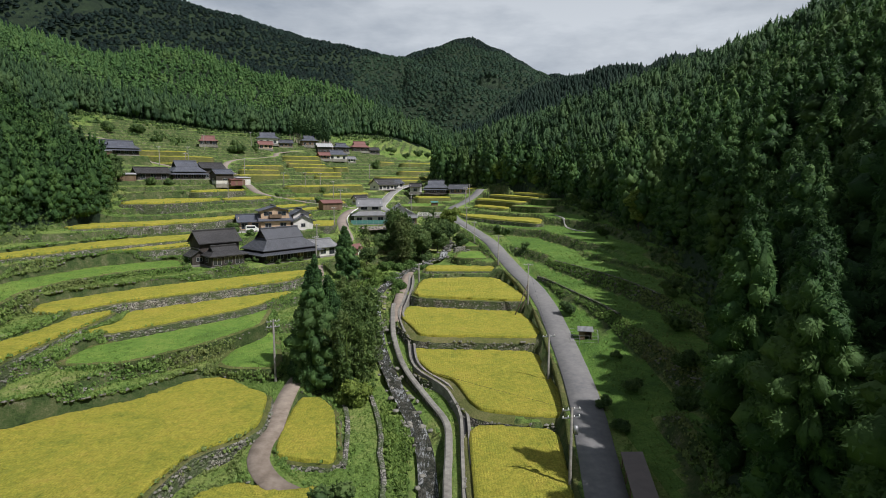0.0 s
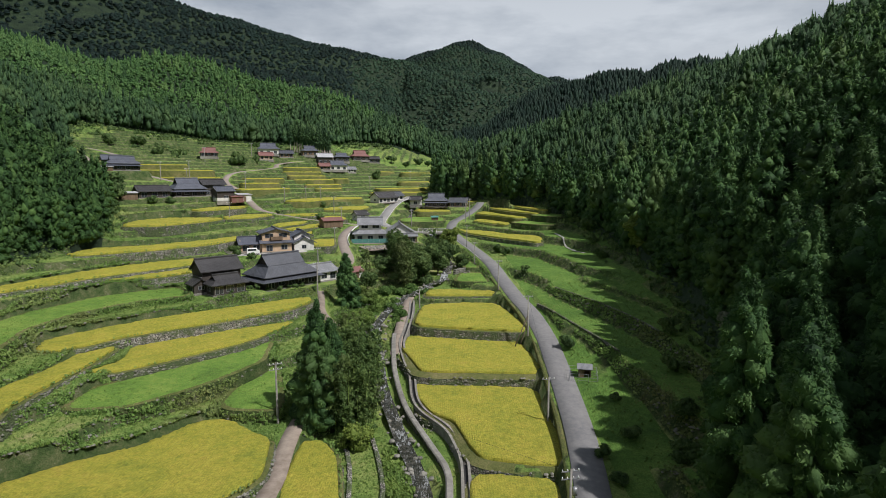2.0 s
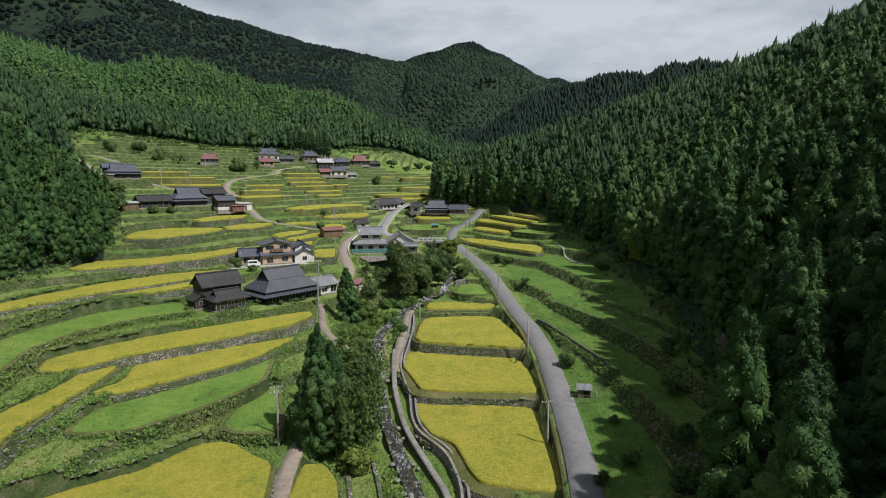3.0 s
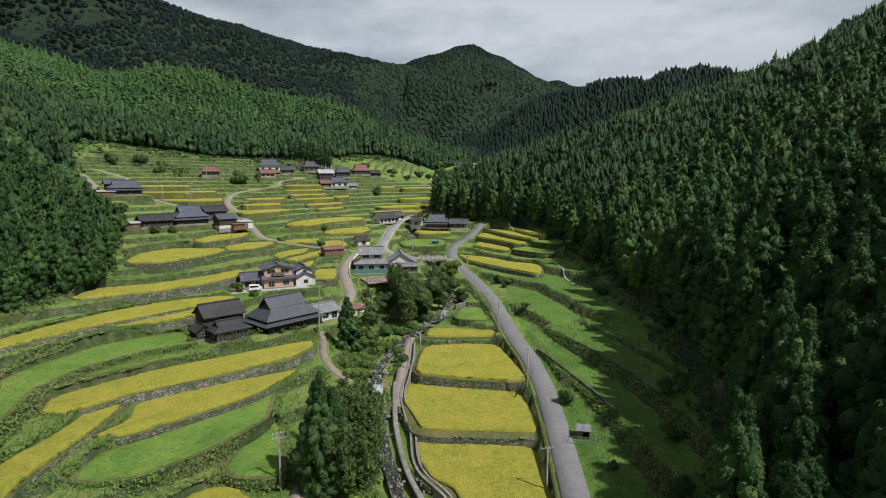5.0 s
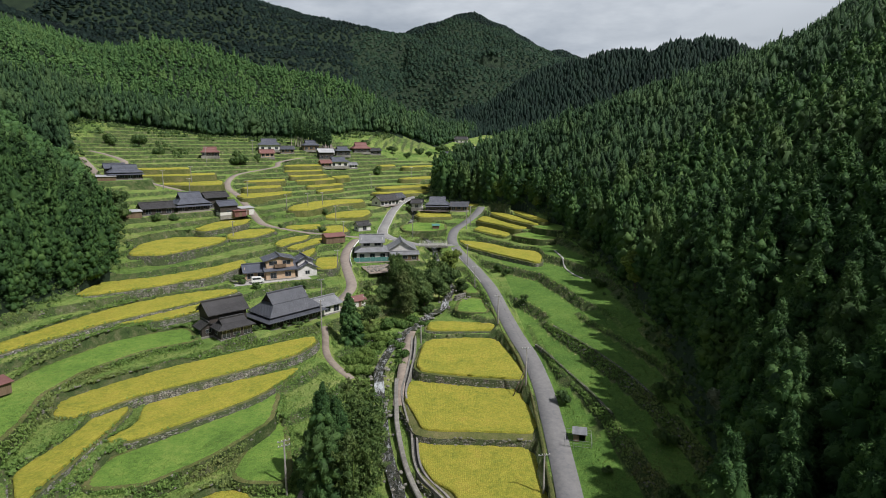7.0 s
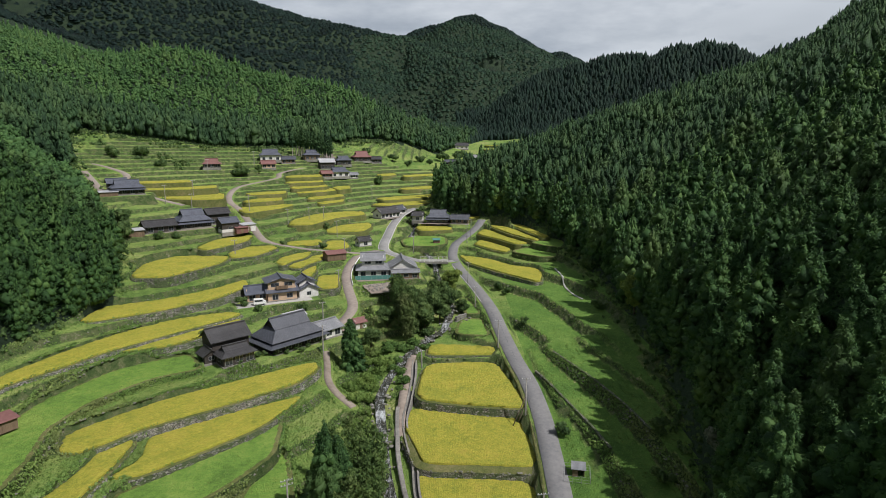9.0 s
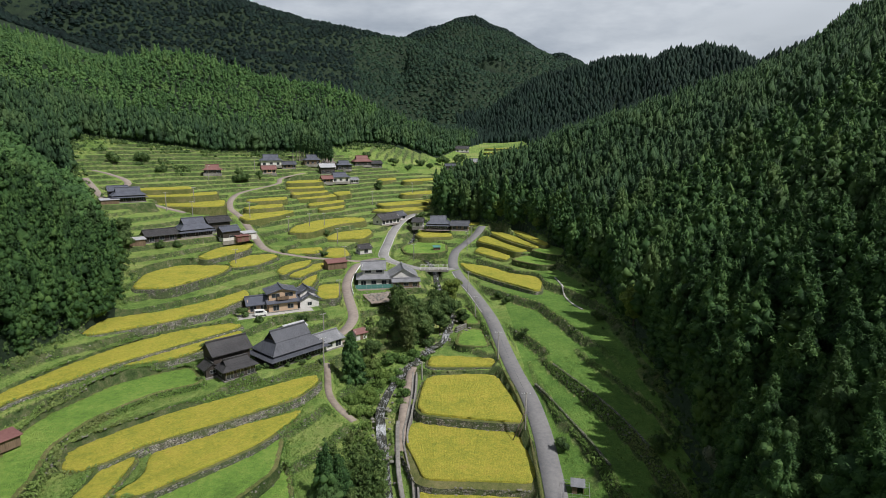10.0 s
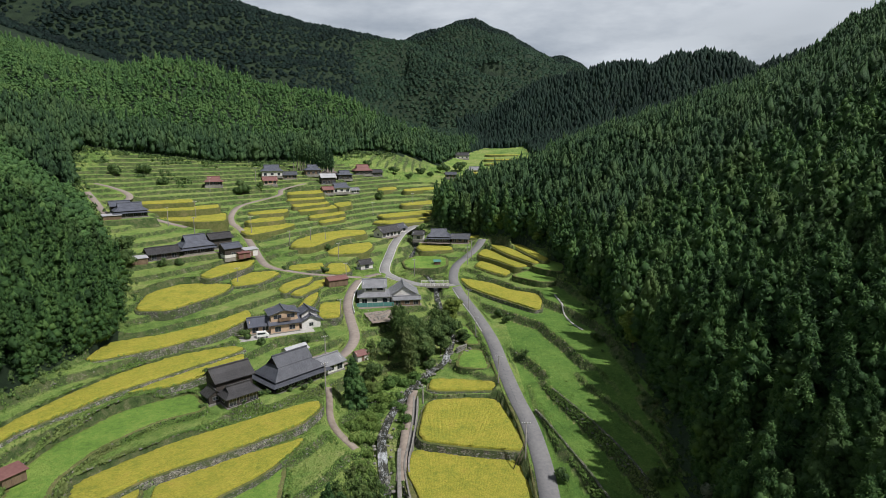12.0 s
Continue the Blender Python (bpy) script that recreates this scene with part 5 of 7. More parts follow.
def grove(name, x, y, models, mat, label, scale, rng, squash=1.0):
    """Many trees of one wood, joined."""
    z = land(x, y)
    vs, fs, n = [], [], 0
    which = rng.integers(0, len(models), len(x))
    turn = rng.uniform(0, 6.283, len(x))
    s = scale[0] + (scale[1] - scale[0]) * rng.uniform(0, 1, len(x))
    for k, (v, f) in enumerate(models):
        pick = np.nonzero(which == k)[0]
        if not len(pick):
            continue
        c, sn = np.cos(turn[pick]), np.sin(turn[pick])
        sc = s[pick]
        vx = (v[None, :, 0] * c[:, None] - v[None, :, 1] * sn[:, None]) * sc[:, None] + x[pick][:, None]
        vy = (v[None, :, 0] * sn[:, None] + v[None, :, 1] * c[:, None]) * sc[:, None] + y[pick][:, None]
        vz = v[None, :, 2] * (sc * squash * rng.uniform(0.9, 1.12, len(pick)))[:, None] + z[pick][:, None] - 0.3
        vs.append(np.stack([vx, vy, vz], 2).reshape(-1, 3))
        fs.append((f[None] + (np.arange(len(pick)) * len(v))[:, None, None]).reshape(-1, 3) + n)
        n += len(pick) * len(v)
    ob = new(name, mesh_data(name, np.vstack(vs), np.vstack(fs), mat, False))
    return tagged(ob, label, "forest", kind="stuff")


rng = np.random.default_rng(3)
# the right wood
x, y = scattered(-12, 330, 14, 470, 4.4, rng)
edge = ~inside(x, y, OPEN) & (nearest_edge(x, y, OPEN)[0] > 1.2)
side = np.where(y < 262, x > 20, x > -20)
keep = edge & side & (x - 0.9 * y < 150)
x, y = x[keep], y[keep]
dist = np.hypot(x, y)
depth = nearest_edge(x, y, OPEN)[0]
order = np.argsort(dist + np.where(depth > 60, 1000, 0))
close = order[:290]
for rank, k in enumerate(close):
    dense, full, light, stem = CEDARS[int(rng.integers(0, 4 if rank < 36 else 8))]
    crown = dense if rank < 36 else full if rank < 110 else light
    s = rng.uniform(0.8, 1.16) * (0.92 if depth[k] < 4 and y[k] > 60 else 1.04)
    root = base("cedar", pose(x[k], y[k], float(land(x[k], y[k])) - 0.2, 0, 0, rng.uniform(0, 360)) @ Matrix.Diagonal((s, s, s * rng.uniform(0.95, 1.1), 1)), "tall dark green cedar with dense drooping sprays", "cedar", "cedars of the valley wood")
    part("crown", crown, root)
    part("trunk", stem, root, "straight brown trunk")
rest = np.ones(len(x), bool)
rest[close] = False
near = rest & (dist < 210)
fringe = near & (depth < 14)
grove("cedar_wood", x[fringe], y[fringe], MID, M["cedar"], "dark green cedars at the foot of the slope", (0.85, 1.1), rng)
near &= ~fringe
grove("cedar_wood", x[near], y[near], TOP, M["cedar"], "dense dark green cedar wood on the steep slope", (0.8, 1.16), rng)
far = rest & ~near & ~fringe
rim = far & (depth < 9)
grove("cedar_wood", x[rim], y[rim], MID, M["cedar"], "dark cedars along the edge of the wood", (0.8, 1.05), rng)
far &= ~rim
grove("cedar_wood", x[far], y[far], SLOPE, M["slope_wood"], "cedar wood on the higher slope", (0.95, 1.15), rng)
# slender cedars with bare pale stems above the village
BARE = [(mesh_data("crown", *bough_crown(TREE_RNG, 16.0 + k, 2.0, 6, 6, 12, 0.5, 0.55, 0.6, False, 0.7), M["slope_wood"], False), mesh_data("trunk", *cone(7, [(0.26, -0.5), (0.20, 6.0), (0.10, 14.0)]), M["pale_bark"], False)) for k in range(3)]
for k in range(30):
    px, py = -98 + 25 * ((k * 0.618) % 1) + rng.uniform(-0.6, 0.6), 369 + 7 * ((k * 0.381) % 1)
    root = base("cedar", pose(px, py, float(land(px, py)) - 0.2, 0, 0, rng.uniform(0, 360)), "slender cedar with a bare pale stem at the wood's edge", "cedar", "bare-stemmed cedars above the village")
    crown, stem = BARE[k % 3]
    part("crown", crown, root)
    part("trunk", stem, root, "bare pale trunk")
# the left wood
x, y = scattered(-230, -80, 60, 262, 3.7, rng)
keep = ~inside(x, y, OPEN) & (nearest_edge(x, y, OPEN)[0] > 0.3) & (x < -80)
x, y = x[keep], y[keep]
d = nearest_edge(x, y, OPEN)[0]
leafy = y > 168 + 14 * wobble(x, y, 22, 5.0)
front = (d < 45) & ~leafy & (y > 95)
grove("cedar_wood", x[front], y[front], MID, M["evergreen"], "dense vivid green evergreen wood on a rounded knoll", (0.66, 0.9), rng, 0.95)
grove("mixed_wood", x[leafy], y[leafy], BROAD_FAR, M["far_wood"], "mixed green hillside wood", (0.55, 1.0), rng)
back = ~front & ~leafy
grove("cedar_wood", x[back], y[back], ROUND, M["cedar"], "cedar wood behind the knoll", (1.0, 1.6), rng)
# woods of the hills behind the village
x, y = scattered(-520, 60, 262, 700, 3.9, rng)
keep = ~inside(x, y, OPEN) & (x < -4 + (y - 480) * 0.2)
x, y = x[keep], y[keep]
strip = (nearest_edge(x, y, OPEN)[0] < 38 + 30 * wobble(x, y, 40, 1.0)) & (x > -330)
hidden = ((x < -330) & (y > 560)) | ((x < -60) & (y > 615))
x, y, strip = x[~hidden], y[~hidden], strip[~hidden]
grove("hill_wood", x[strip], y[strip], FAR, M["slope_wood"], "dark cedar wood above the village", (0.85, 1.25), rng)
grove("hill_wood", x[~strip], y[~strip], ROUND + FAR[:1] + BROAD_FAR[:2], M["far_wood"], "mixed green wood on the hill", (0.62, 1.0), rng)
x, y = scattered(-5, 560, 420, 1000, 5.0, rng)
keep = ~inside(x, y, OPEN) & (x > 20) & (x < 0.75 * y + 60)
grove("hill_wood", x[keep], y[keep], SPIRE, M["shaded_ridge_wood"], "cedar wood on the far slope, coloured dark as if under cloud", (0.8, 1.2), rng)
x, y = scattered(-1150, 800, 720, 1620, 8.8, rng)
keep = (np.abs(x) < 0.8 * y + 50) & ~((x > 20) & (y < 1000)) & (land(x, y + 30) - land(x, y - 30) > -9)
x, y = x[keep], y[keep]
# part of the mountain whose sunlight is painted by a brighter leaf colour
paler = (x > -170 + 40 * wobble(x, y, 120, 4.0)) & (y < 1440)
grove("mountain_wood", x[~paler], y[~paler], MOUNTAIN, M["mountain_wood"], "wooded mountain slopes in the distance, coloured dark as if under cloud", (1.15, 1.75), rng, 0.75)
grove("mountain_wood", x[paler], y[paler], MOUNTAIN, M["sunlit_mountain_wood"], "mountain wood on the far valley side, coloured lighter as if sunlit", (1.0, 1.6), rng, 0.75)


def shrub(name, x, y, wide, tall, kind, label, category="shrub", lobes=5, clumps=26, per=9, stem=True, many=2.6):
    rng = np.random.default_rng(int(abs(x * 31 + y * 17)) + lobes)
    z = height(x, y)
    root = base(name, pose(x, y, z - 0.1), label, category)
    part("crown" if tall > 2.5 else "foliage", mesh_data("crown", *broad_crown(rng, wide, tall, lobes, int(clumps * many), per, 0.08 if tall > 4 else 0.03), M[kind], False), root)
    if stem:
        part("trunk", mesh_data("trunk", *trunk(rng, tall * 0.6, max(0.06, wide * 0.05), 4, wide * 0.6), M["bark"], False), root)
    return root


def plume(x, y, tall, label):
    """A bamboo cane bending over at its leafy tip."""
    rng = np.random.default_rng(int(abs(x * 41 + y * 23)))
    n = 80
    u = 0.22 + 0.78 * (np.arange(n) + rng.uniform(0, 1, n)) / n
    a = rng.uniform(0, 6.283)
    bend = tall * 0.16 * u ** 2.5
    c = np.column_stack([np.cos(a) * bend, np.sin(a) * bend, u * tall]) + rng.normal(size=(n, 3)) * (0.75 * np.sin(u * 2.9) + 0.15)[:, None]
    o = rng.normal(size=(n, 3)) * 0.5 + np.array([0, 0, 0.6])
    o /= np.linalg.norm(o, axis=1)[:, None]
    root = base("bamboo", pose(x, y, height(x, y) - 0.1), label, "bamboo")
    part("leaves", mesh_data("leaves", *sprays(rng, c, rng.uniform(0.35, 0.7, n), 12, o, 0.1, 0.2), M["bamboo"]), root)
    part("cane", mesh_data("cane", *cone(6, [(0.06, -0.3), (0.05, tall * 0.5), (0.02, tall * 0.93)]), M["weed"], False), root, "slim green cane")


def tall_cedar(x, y, tall, wide, label):
    rng = np.random.default_rng(int(abs(x * 13 + y * 7)))
    root = base("cedar", pose(x, y, height(x, y) - 0.2), label, "cedar")
    part("crown", mesh_data("crown", *bough_crown(rng, tall, wide, 17, 13, 80, 0.24, 0.0, 0.92, True, 0.6), M["cedar"], False), root)
    part("trunk", mesh_data("trunk", *trunk(rng, tall * 0.8, 0.4), M["bark"], False), root, "straight brown trunk")


tall_cedar(-18.2, 75.5, 17.0, 3.9, "tall pointed dark green cedar beside the dirt track")
tall_cedar(-16.2, 78.5, 14.5, 3.2, "dark green cedar among bamboo by the stream")
shrub("bamboo_clump", -13.6, 77.8, 3.0, 8.0, "bamboo", "feathery light green bamboo clump by the stream", "bamboo", 9, 40, 10)
shrub("bamboo_clump", -13.0, 82.5, 2.8, 7.5, "bamboo", "feathery light green bamboo clump", "bamboo", 8, 40, 10)
shrub("bamboo_clump", -16.5, 84.0, 2.8, 8.0, "bamboo", "green bamboo clump beside tall cedars", "bamboo", 8, 40, 10)
shrub("shrub", -11.5, 71.0, 2.6, 3.9, "yellow_bush", "round yellow-green shrub above the stream", "shrub", 7, 34, 10)
tall_cedar(-21.8, 126.2, 11.5, 3.4, "dark green bushy conifer beside the farmhouse lane")
for x, y, w, t, kind in ((-16, 150, 3.0, 7, "broadleaf"), (-10, 147, 3.8, 9.5, "broadleaf"), (-5.5, 150, 3.8, 10, "broadleaf"), (-1.5, 155, 3.6, 10.5, "broadleaf"), (-11, 157, 3.8, 7.5, "broadleaf"), (-5, 161, 4.2, 9.5, "broadleaf"),
                         (1.0, 163, 3.8, 10.5, "broadleaf"), (1.8, 173, 3.4, 12.5, "yellow_bush"), (5.0, 163, 2.6, 5.0, "broadleaf"), (-9, 168, 3.4, 6.5, "broadleaf"), (-2.5, 171, 3.4, 8.0, "bamboo"), (-19, 138.5, 3.0, 6.0, "broadleaf")):
    shrub("broadleaf_tree", x, y, w, t, kind, "yellow-green feathery tree of the stream thicket" if kind == "yellow_bush" else "dark leafy tree of the stream thicket", "tree", 11, 44, 10)
for k in range(60):
    a, b = (k * 0.618) % 1, (k * 0.381) % 1
    plume(-20 + 11 * a + 5 * b, 143 + 26 * b, 8.5 + 3.5 * ((k * 0.27) % 1) - 2.0 * b, "feathery bamboo plume in the stream thicket")
for x, y in ((-15.2, 75.8), (-14.2, 79.5), (-12.4, 80.2), (-15.5, 82), (-13.0, 85), (-11.6, 77), (-16.8, 86), (-11.8, 83.5), (-14.8, 73.6), (-13.4, 74.6), (-12.6, 76), (-15.6, 78), (-13.6, 81.8), (-12.2, 79), (-14.4, 77.2), (-13.0, 78.2), (-11.4, 80.6), (-14.8, 84), (-12.6, 86), (-16.2, 80.5), (-14.0, 75.8), (-11.9, 74.6),
             (-10.6, 76.2), (-10.2, 78.6), (-10.4, 81.4), (-10.9, 84.2), (-11.4, 86.4), (-13.8, 87.4), (-15.6, 88), (-17.6, 83.4), (-18.2, 86.2), (-12.8, 72.8), (-10.8, 79.8), (-11.8, 82.4)):
    plume(x, y, 9.6 + (x * 7 % 3), "feathery light green bamboo by the cedars")
for x, y, w, t, kind in ((-10.5, 126, 2.4, 2.2, "kudzu"), (-9.5, 121, 2.2, 2.0, "kudzu"), (-17.5, 118, 2.4, 1.3, "weed"), (-18.5, 112, 2.4, 1.2, "weed"), (-17.0, 104, 2.4, 1.3, "weed"), (-15.5, 97, 2.2, 1.3, "weed"), (-15, 90, 2.2, 1.5, "weed"),
                         (-10.3, 47.5, 2.6, 2.8, "broadleaf"), (-21, 118, 2.4, 1.4, "weed"), (-13.5, 131, 2.4, 1.6, "weed"), (-10.5, 137, 2.4, 1.6, "kudzu"), (-8, 141, 2.4, 2.0, "kudzu"), (-15.5, 126, 2.4, 1.5, "weed"), (-17.5, 133, 2.6, 2.0, "weed"), (-13.5, 138, 2.6, 2.0, "kudzu"), (-18.5, 123, 2.4, 1.4, "weed"), (-5, 138.5, 1.6, 1.6, "kudzu"), (-4.5, 147.5, 2.4, 3, "broadleaf")):
    shrub("bush", x, y, w, t, kind, "low green bush on the stream bank", "bush", 5, 24, 8, False)
for x, y, w, t in ((-19.5, 119.5, 2.2, 2.6), (-17.2, 121, 2.4, 2.8), (-15.6, 117.5, 2.0, 2.2), (-16.4, 113.2, 2.0, 2.2), (-19.2, 127.6, 2.4, 3.2), (-16.0, 129.8, 2.6, 3.6), (-20.2, 132.8, 2.6, 4.0), (-12.6, 127.4, 2.0, 2.4), (-14.6, 134.6, 2.4, 3.4),
                   (-16.6, 108.4, 1.8, 1.8), (-15.2, 103.2, 1.8, 1.6), (-14.4, 93.6, 1.8, 1.8), (-9.9, 117.6, 1.5, 1.6), (-9.4, 112.6, 1.3, 1.4), (-11.4, 131.2, 2.0, 2.6), (-8.8, 137.8, 1.8, 2.4)):
    shrub("bush", x, y, w * 0.85, t * 0.8, "weed" if x < -15 else "kudzu", "lush light green bush on the bank above the stream" if x < -15 else "broad-leaved green creeper on the stream bank", "bush", 6, 34, 9, False)
for x, y, w, t in ((21.8, 97, 2.0, 2.6), (26.5, 58, 2.4, 3.2), (29.5, 66, 2.2, 2.6), (23, 66, 1.6, 2.4), (28, 50, 2.6, 4.0), (33, 78, 2.2, 2.6), (19.2, 58, 1.4, 1.6), (18.8, 63, 1.2, 1.5), (36, 88, 2.2, 2.8), (24, 76, 1.0, 1.6)):
    shrub("bush", x, y, w, t, "broadleaf", "dark green bush on the grassy bank", "bush", 5, 26, 8, False)
for x, y, w, t in ((21.5, 148, 1.6, 2.0), (18, 182, 2.4, 3.5), (20, 176, 2.0, 3), (45, 195, 3.0, 5), (47, 180, 3.5, 6), (44, 165, 2.4, 3.5), (42, 150, 2.2, 3)):
    shrub("bush", x, y, w, t, "broadleaf", "leafy bush between the grassy terraces", "bush", 5, 26, 8, False)
for x, y, w, t in ((-110.5, 309, 6, 8), (-42, 356, 4, 7), (-46.4, 212, 1.8, 3.2), (-48.5, 213, 1.6, 2.6), (-52, 245, 1.8, 3), (-17, 284, 3, 6), (-13, 289, 3, 6), (-56, 150, 2.2, 3), (-50.5, 147.5, 1.6, 2.2), (-40, 153, 2.0, 2.6),
                   (-53.5, 119, 1.6, 2.4), (-57, 128, 2.0, 3), (-34, 127.3, 1.0, 1.6), (-30.5, 131, 1.0, 1.6), (-150, 300, 4, 4), (-165, 310, 5, 5), (-175, 300, 5, 5), (-2, 470, 6, 9), (12, 478, 6, 8), (-104, 318, 3, 5), (-60, 205, 1.2, 1.6), 
                   (-28, 430, 4, 5), (-40, 440, 5, 5), (-20, 455, 5, 6), (-12, 440, 4, 5), (-60, 440, 4, 4), (-98, 190, 2.2, 3), (-93, 193, 2, 2.6), (-113, 196, 4, 7), (-110, 188, 4.5, 9), (-106, 182, 4, 7)):
    shrub("broadleaf_tree", x, y, w, t, "broadleaf", "small dark green tree among the terraces", "tree", 6, 24, 7)

for x, y, w, t, kind, label in ((47.5, 137, 4.2, 13, "yellow_bush", "spreading pale green broadleaf tree among the cedars"), (41.5, 78, 2.6, 6, "pale_leaf", "pale grey-green shrub at the foot of the cedar wood"), (43, 74, 2.0, 4.5, "pale_leaf", "pale grey-green shrub at the foot of the cedar wood")):
    shrub("broadleaf_tree", x, y, w, t, kind, label, "tree", 9, 44, 9)
for x, y, w, t in ((24.5, 268, 4.2, 10), (30.5, 265, 4.4, 11), (35.5, 259, 3.6, 9), (41, 247, 3, 6)):
    shrub("broadleaf_tree", x, y, w, t, "weed", "pale green leafy tree at the edge of the cedar wood", "tree", 9, 34, 9)


# ---- buildings ----
def box(bm, x0, x1, y0, y1, z0, z1):
    v = [bm.verts.new(p) for p in ((x0, y0, z0), (x1, y0, z0), (x1, y1, z0), (x0, y1, z0), (x0, y0, z1), (x1, y0, z1), (x1, y1, z1), (x0, y1, z1))]
    for q in ((3, 2, 1, 0), (4, 5, 6, 7), (0, 1, 5, 4), (1, 2, 6, 5), (2, 3, 7, 6), (3, 0, 4, 7)):
        bm.faces.new([v[i] for i in q])


def solid(name, bm, mat, bevel=0.0):
    if bevel:
        bmesh.ops.bevel(bm, geom=bm.edges[:], offset=bevel, segments=1, affect="EDGES")
    bmesh.ops.recalc_face_normals(bm, faces=bm.faces[:])
    me = bpy.data.meshes.new(name)
    bm.to_mesh(me)
    bm.free()
    me.materials.append(M[mat])
    return me


def boxes(name, mat, *list_of, bevel=0.0):
    bm = bmesh.new()
    for b in list_of:
        box(bm, *b)
    return solid(name, bm, mat, bevel)


def slab(bm, ring, thick):
    """A roof plane of some thickness under a ring of points."""
    top = [bm.verts.new(p) for p in ring]
    low = [bm.verts.new((p[0], p[1], p[2] - thick)) for p in ring]
    bm.faces.new(top)
    bm.faces.new(low[::-1])
    n = len(ring)
    for i in range(n):
        bm.faces.new((top[i], low[i], low[(i + 1) % n], top[(i + 1) % n]))


def slope_mesh(name, rows, tile, thick=0.16):
    """One roof slope: rows of points from the eave up, closed underneath."""
    bm = bmesh.new()
    top = [[bm.verts.new(p) for p in r] for r in rows]
    low = [[bm.verts.new((p[0], p[1], p[2] - thick)) for p in r] for r in rows]
    for k in range(len(rows) - 1):
        for i in range(len(rows[0]) - 1):
            bm.faces.new((top[k][i], top[k][i + 1], top[k + 1][i + 1], top[k + 1][i]))
            bm.faces.new((low[k][i + 1], low[k][i], low[k + 1][i], low[k + 1][i + 1]))
        bm.faces.new((top[k][0], top[k + 1][0], low[k + 1][0], low[k][0]))
        bm.faces.new((top[k + 1][-1], top[k][-1], low[k][-1], low[k + 1][-1]))
    for i in range(len(rows[0]) - 1):
        bm.faces.new((top[0][i + 1], top[0][i], low[0][i], low[0][i + 1]))
        bm.faces.new((top[-1][i], top[-1][i + 1], low[-1][i + 1], low[-1][i]))
    return solid(name, bm, tile)


def gable_roof(root, name, w, d, z, rise, over, tile, at=None):
    """Two slopes with the slight hollow of a tiled roof."""
    a, b = w / 2 + over * 0.8, d / 2 + over
    e, m = z - rise * over / (d / 2) * 0.85, z + rise * 0.46
    for s in (-1, 1):
        part(name, slope_mesh(name, [[(-a * s, -s * b, e), (a * s, -s * b, e)], [(-a * s, -s * d / 4, m), (a * s, -s * d / 4, m)], [(-a * s, -s * 0.01, z + rise), (a * s, -s * 0.01, z + rise)]], tile), root, "", at)


def gable_walls(root, name, w, d, z, rise, wall, at=None):
    for s in (-1, 1):
        bm = bmesh.new()
        ring = [(-d / 2, z), (d / 2, z), (0, z + rise * 0.95)]
        va, vb = [bm.verts.new((s * (w / 2 - 0.02), py, pz)) for py, pz in ring], [bm.verts.new((s * (w / 2 - 0.14), py, pz)) for py, pz in ring]
        bm.faces.new(va)
        bm.faces.new(vb[::-1])
        for k in range(3):
            bm.faces.new((va[k], vb[k], vb[(k + 1) % 3], va[(k + 1) % 3]))
        part(name, solid(name, bm, wall), root, "", at)


def hip_gable_roof(root, w, d, z, rise, over, tile, wall):
    """Irimoya: a hipped skirt with a gabled upper roof."""
    a, b = w / 2 + over, d / 2 + over
    e, m = z - 0.35 * over, z + rise * 0.50
    c, f = w / 2 - d * 0.26, d * 0.25
    for s in (-1, 1):
        part("roof_slope", slope_mesh("roof_slope", [[(-a * s, -s * b, e), (a * s, -s * b, e)], [(-c * s, -s * f, m), (c * s, -s * f, m)]], tile), root)
        part("hip_slope", slope_mesh("hip_slope", [[(s * a, -s * b, e), (s * a, s * b, e)], [(s * c, -s * f, m), (s * c, s * f, m)]], tile), root)
        part("upper_slope", slope_mesh("upper_slope", [[(-(c + 0.5) * s, -s * (f + 0.25), m - 0.12), ((c + 0.5) * s, -s * (f + 0.25), m - 0.12)], [(-(c + 0.5) * s, -s * 0.01, z + rise), ((c + 0.5) * s, -s * 0.01, z + rise)]], tile), root)
    gable_walls(root, "roof_gable", 2 * c + 0.04, 2 * f, m, rise * 0.5, wall)
    return c


def window(parent, x, y, z, w, h, normal="front"):
    """A sliding window: dark frame, two panes, a sill."""
    t = {"front": 0, "right": 90, "back": 180, "left": -90}[normal]
    m = pose(x, y, z, 0, 0, t)
    win = part("window", boxes("window_frame", "steel", (-w / 2, w / 2, -0.05, 0.03, 0, 0.07), (-w / 2, w / 2, -0.05, 0.03, h - 0.07, h), (-w / 2, -w / 2 + 0.06, -0.05, 0.03, 0.07, h - 0.07), (w / 2 - 0.06, w / 2, -0.05, 0.03, 0.07, h - 0.07), (-0.03, 0.03, -0.045, 0.03, 0.07, h - 0.07)), parent, "", m)
    for s in (-1, 1):
        part("pane", boxes("pane", "glass", (min(s * 0.03, s * (w / 2 - 0.06)), max(s * 0.03, s * (w / 2 - 0.06)), -0.02, 0.0, 0.07, h - 0.07)), win)
    return win


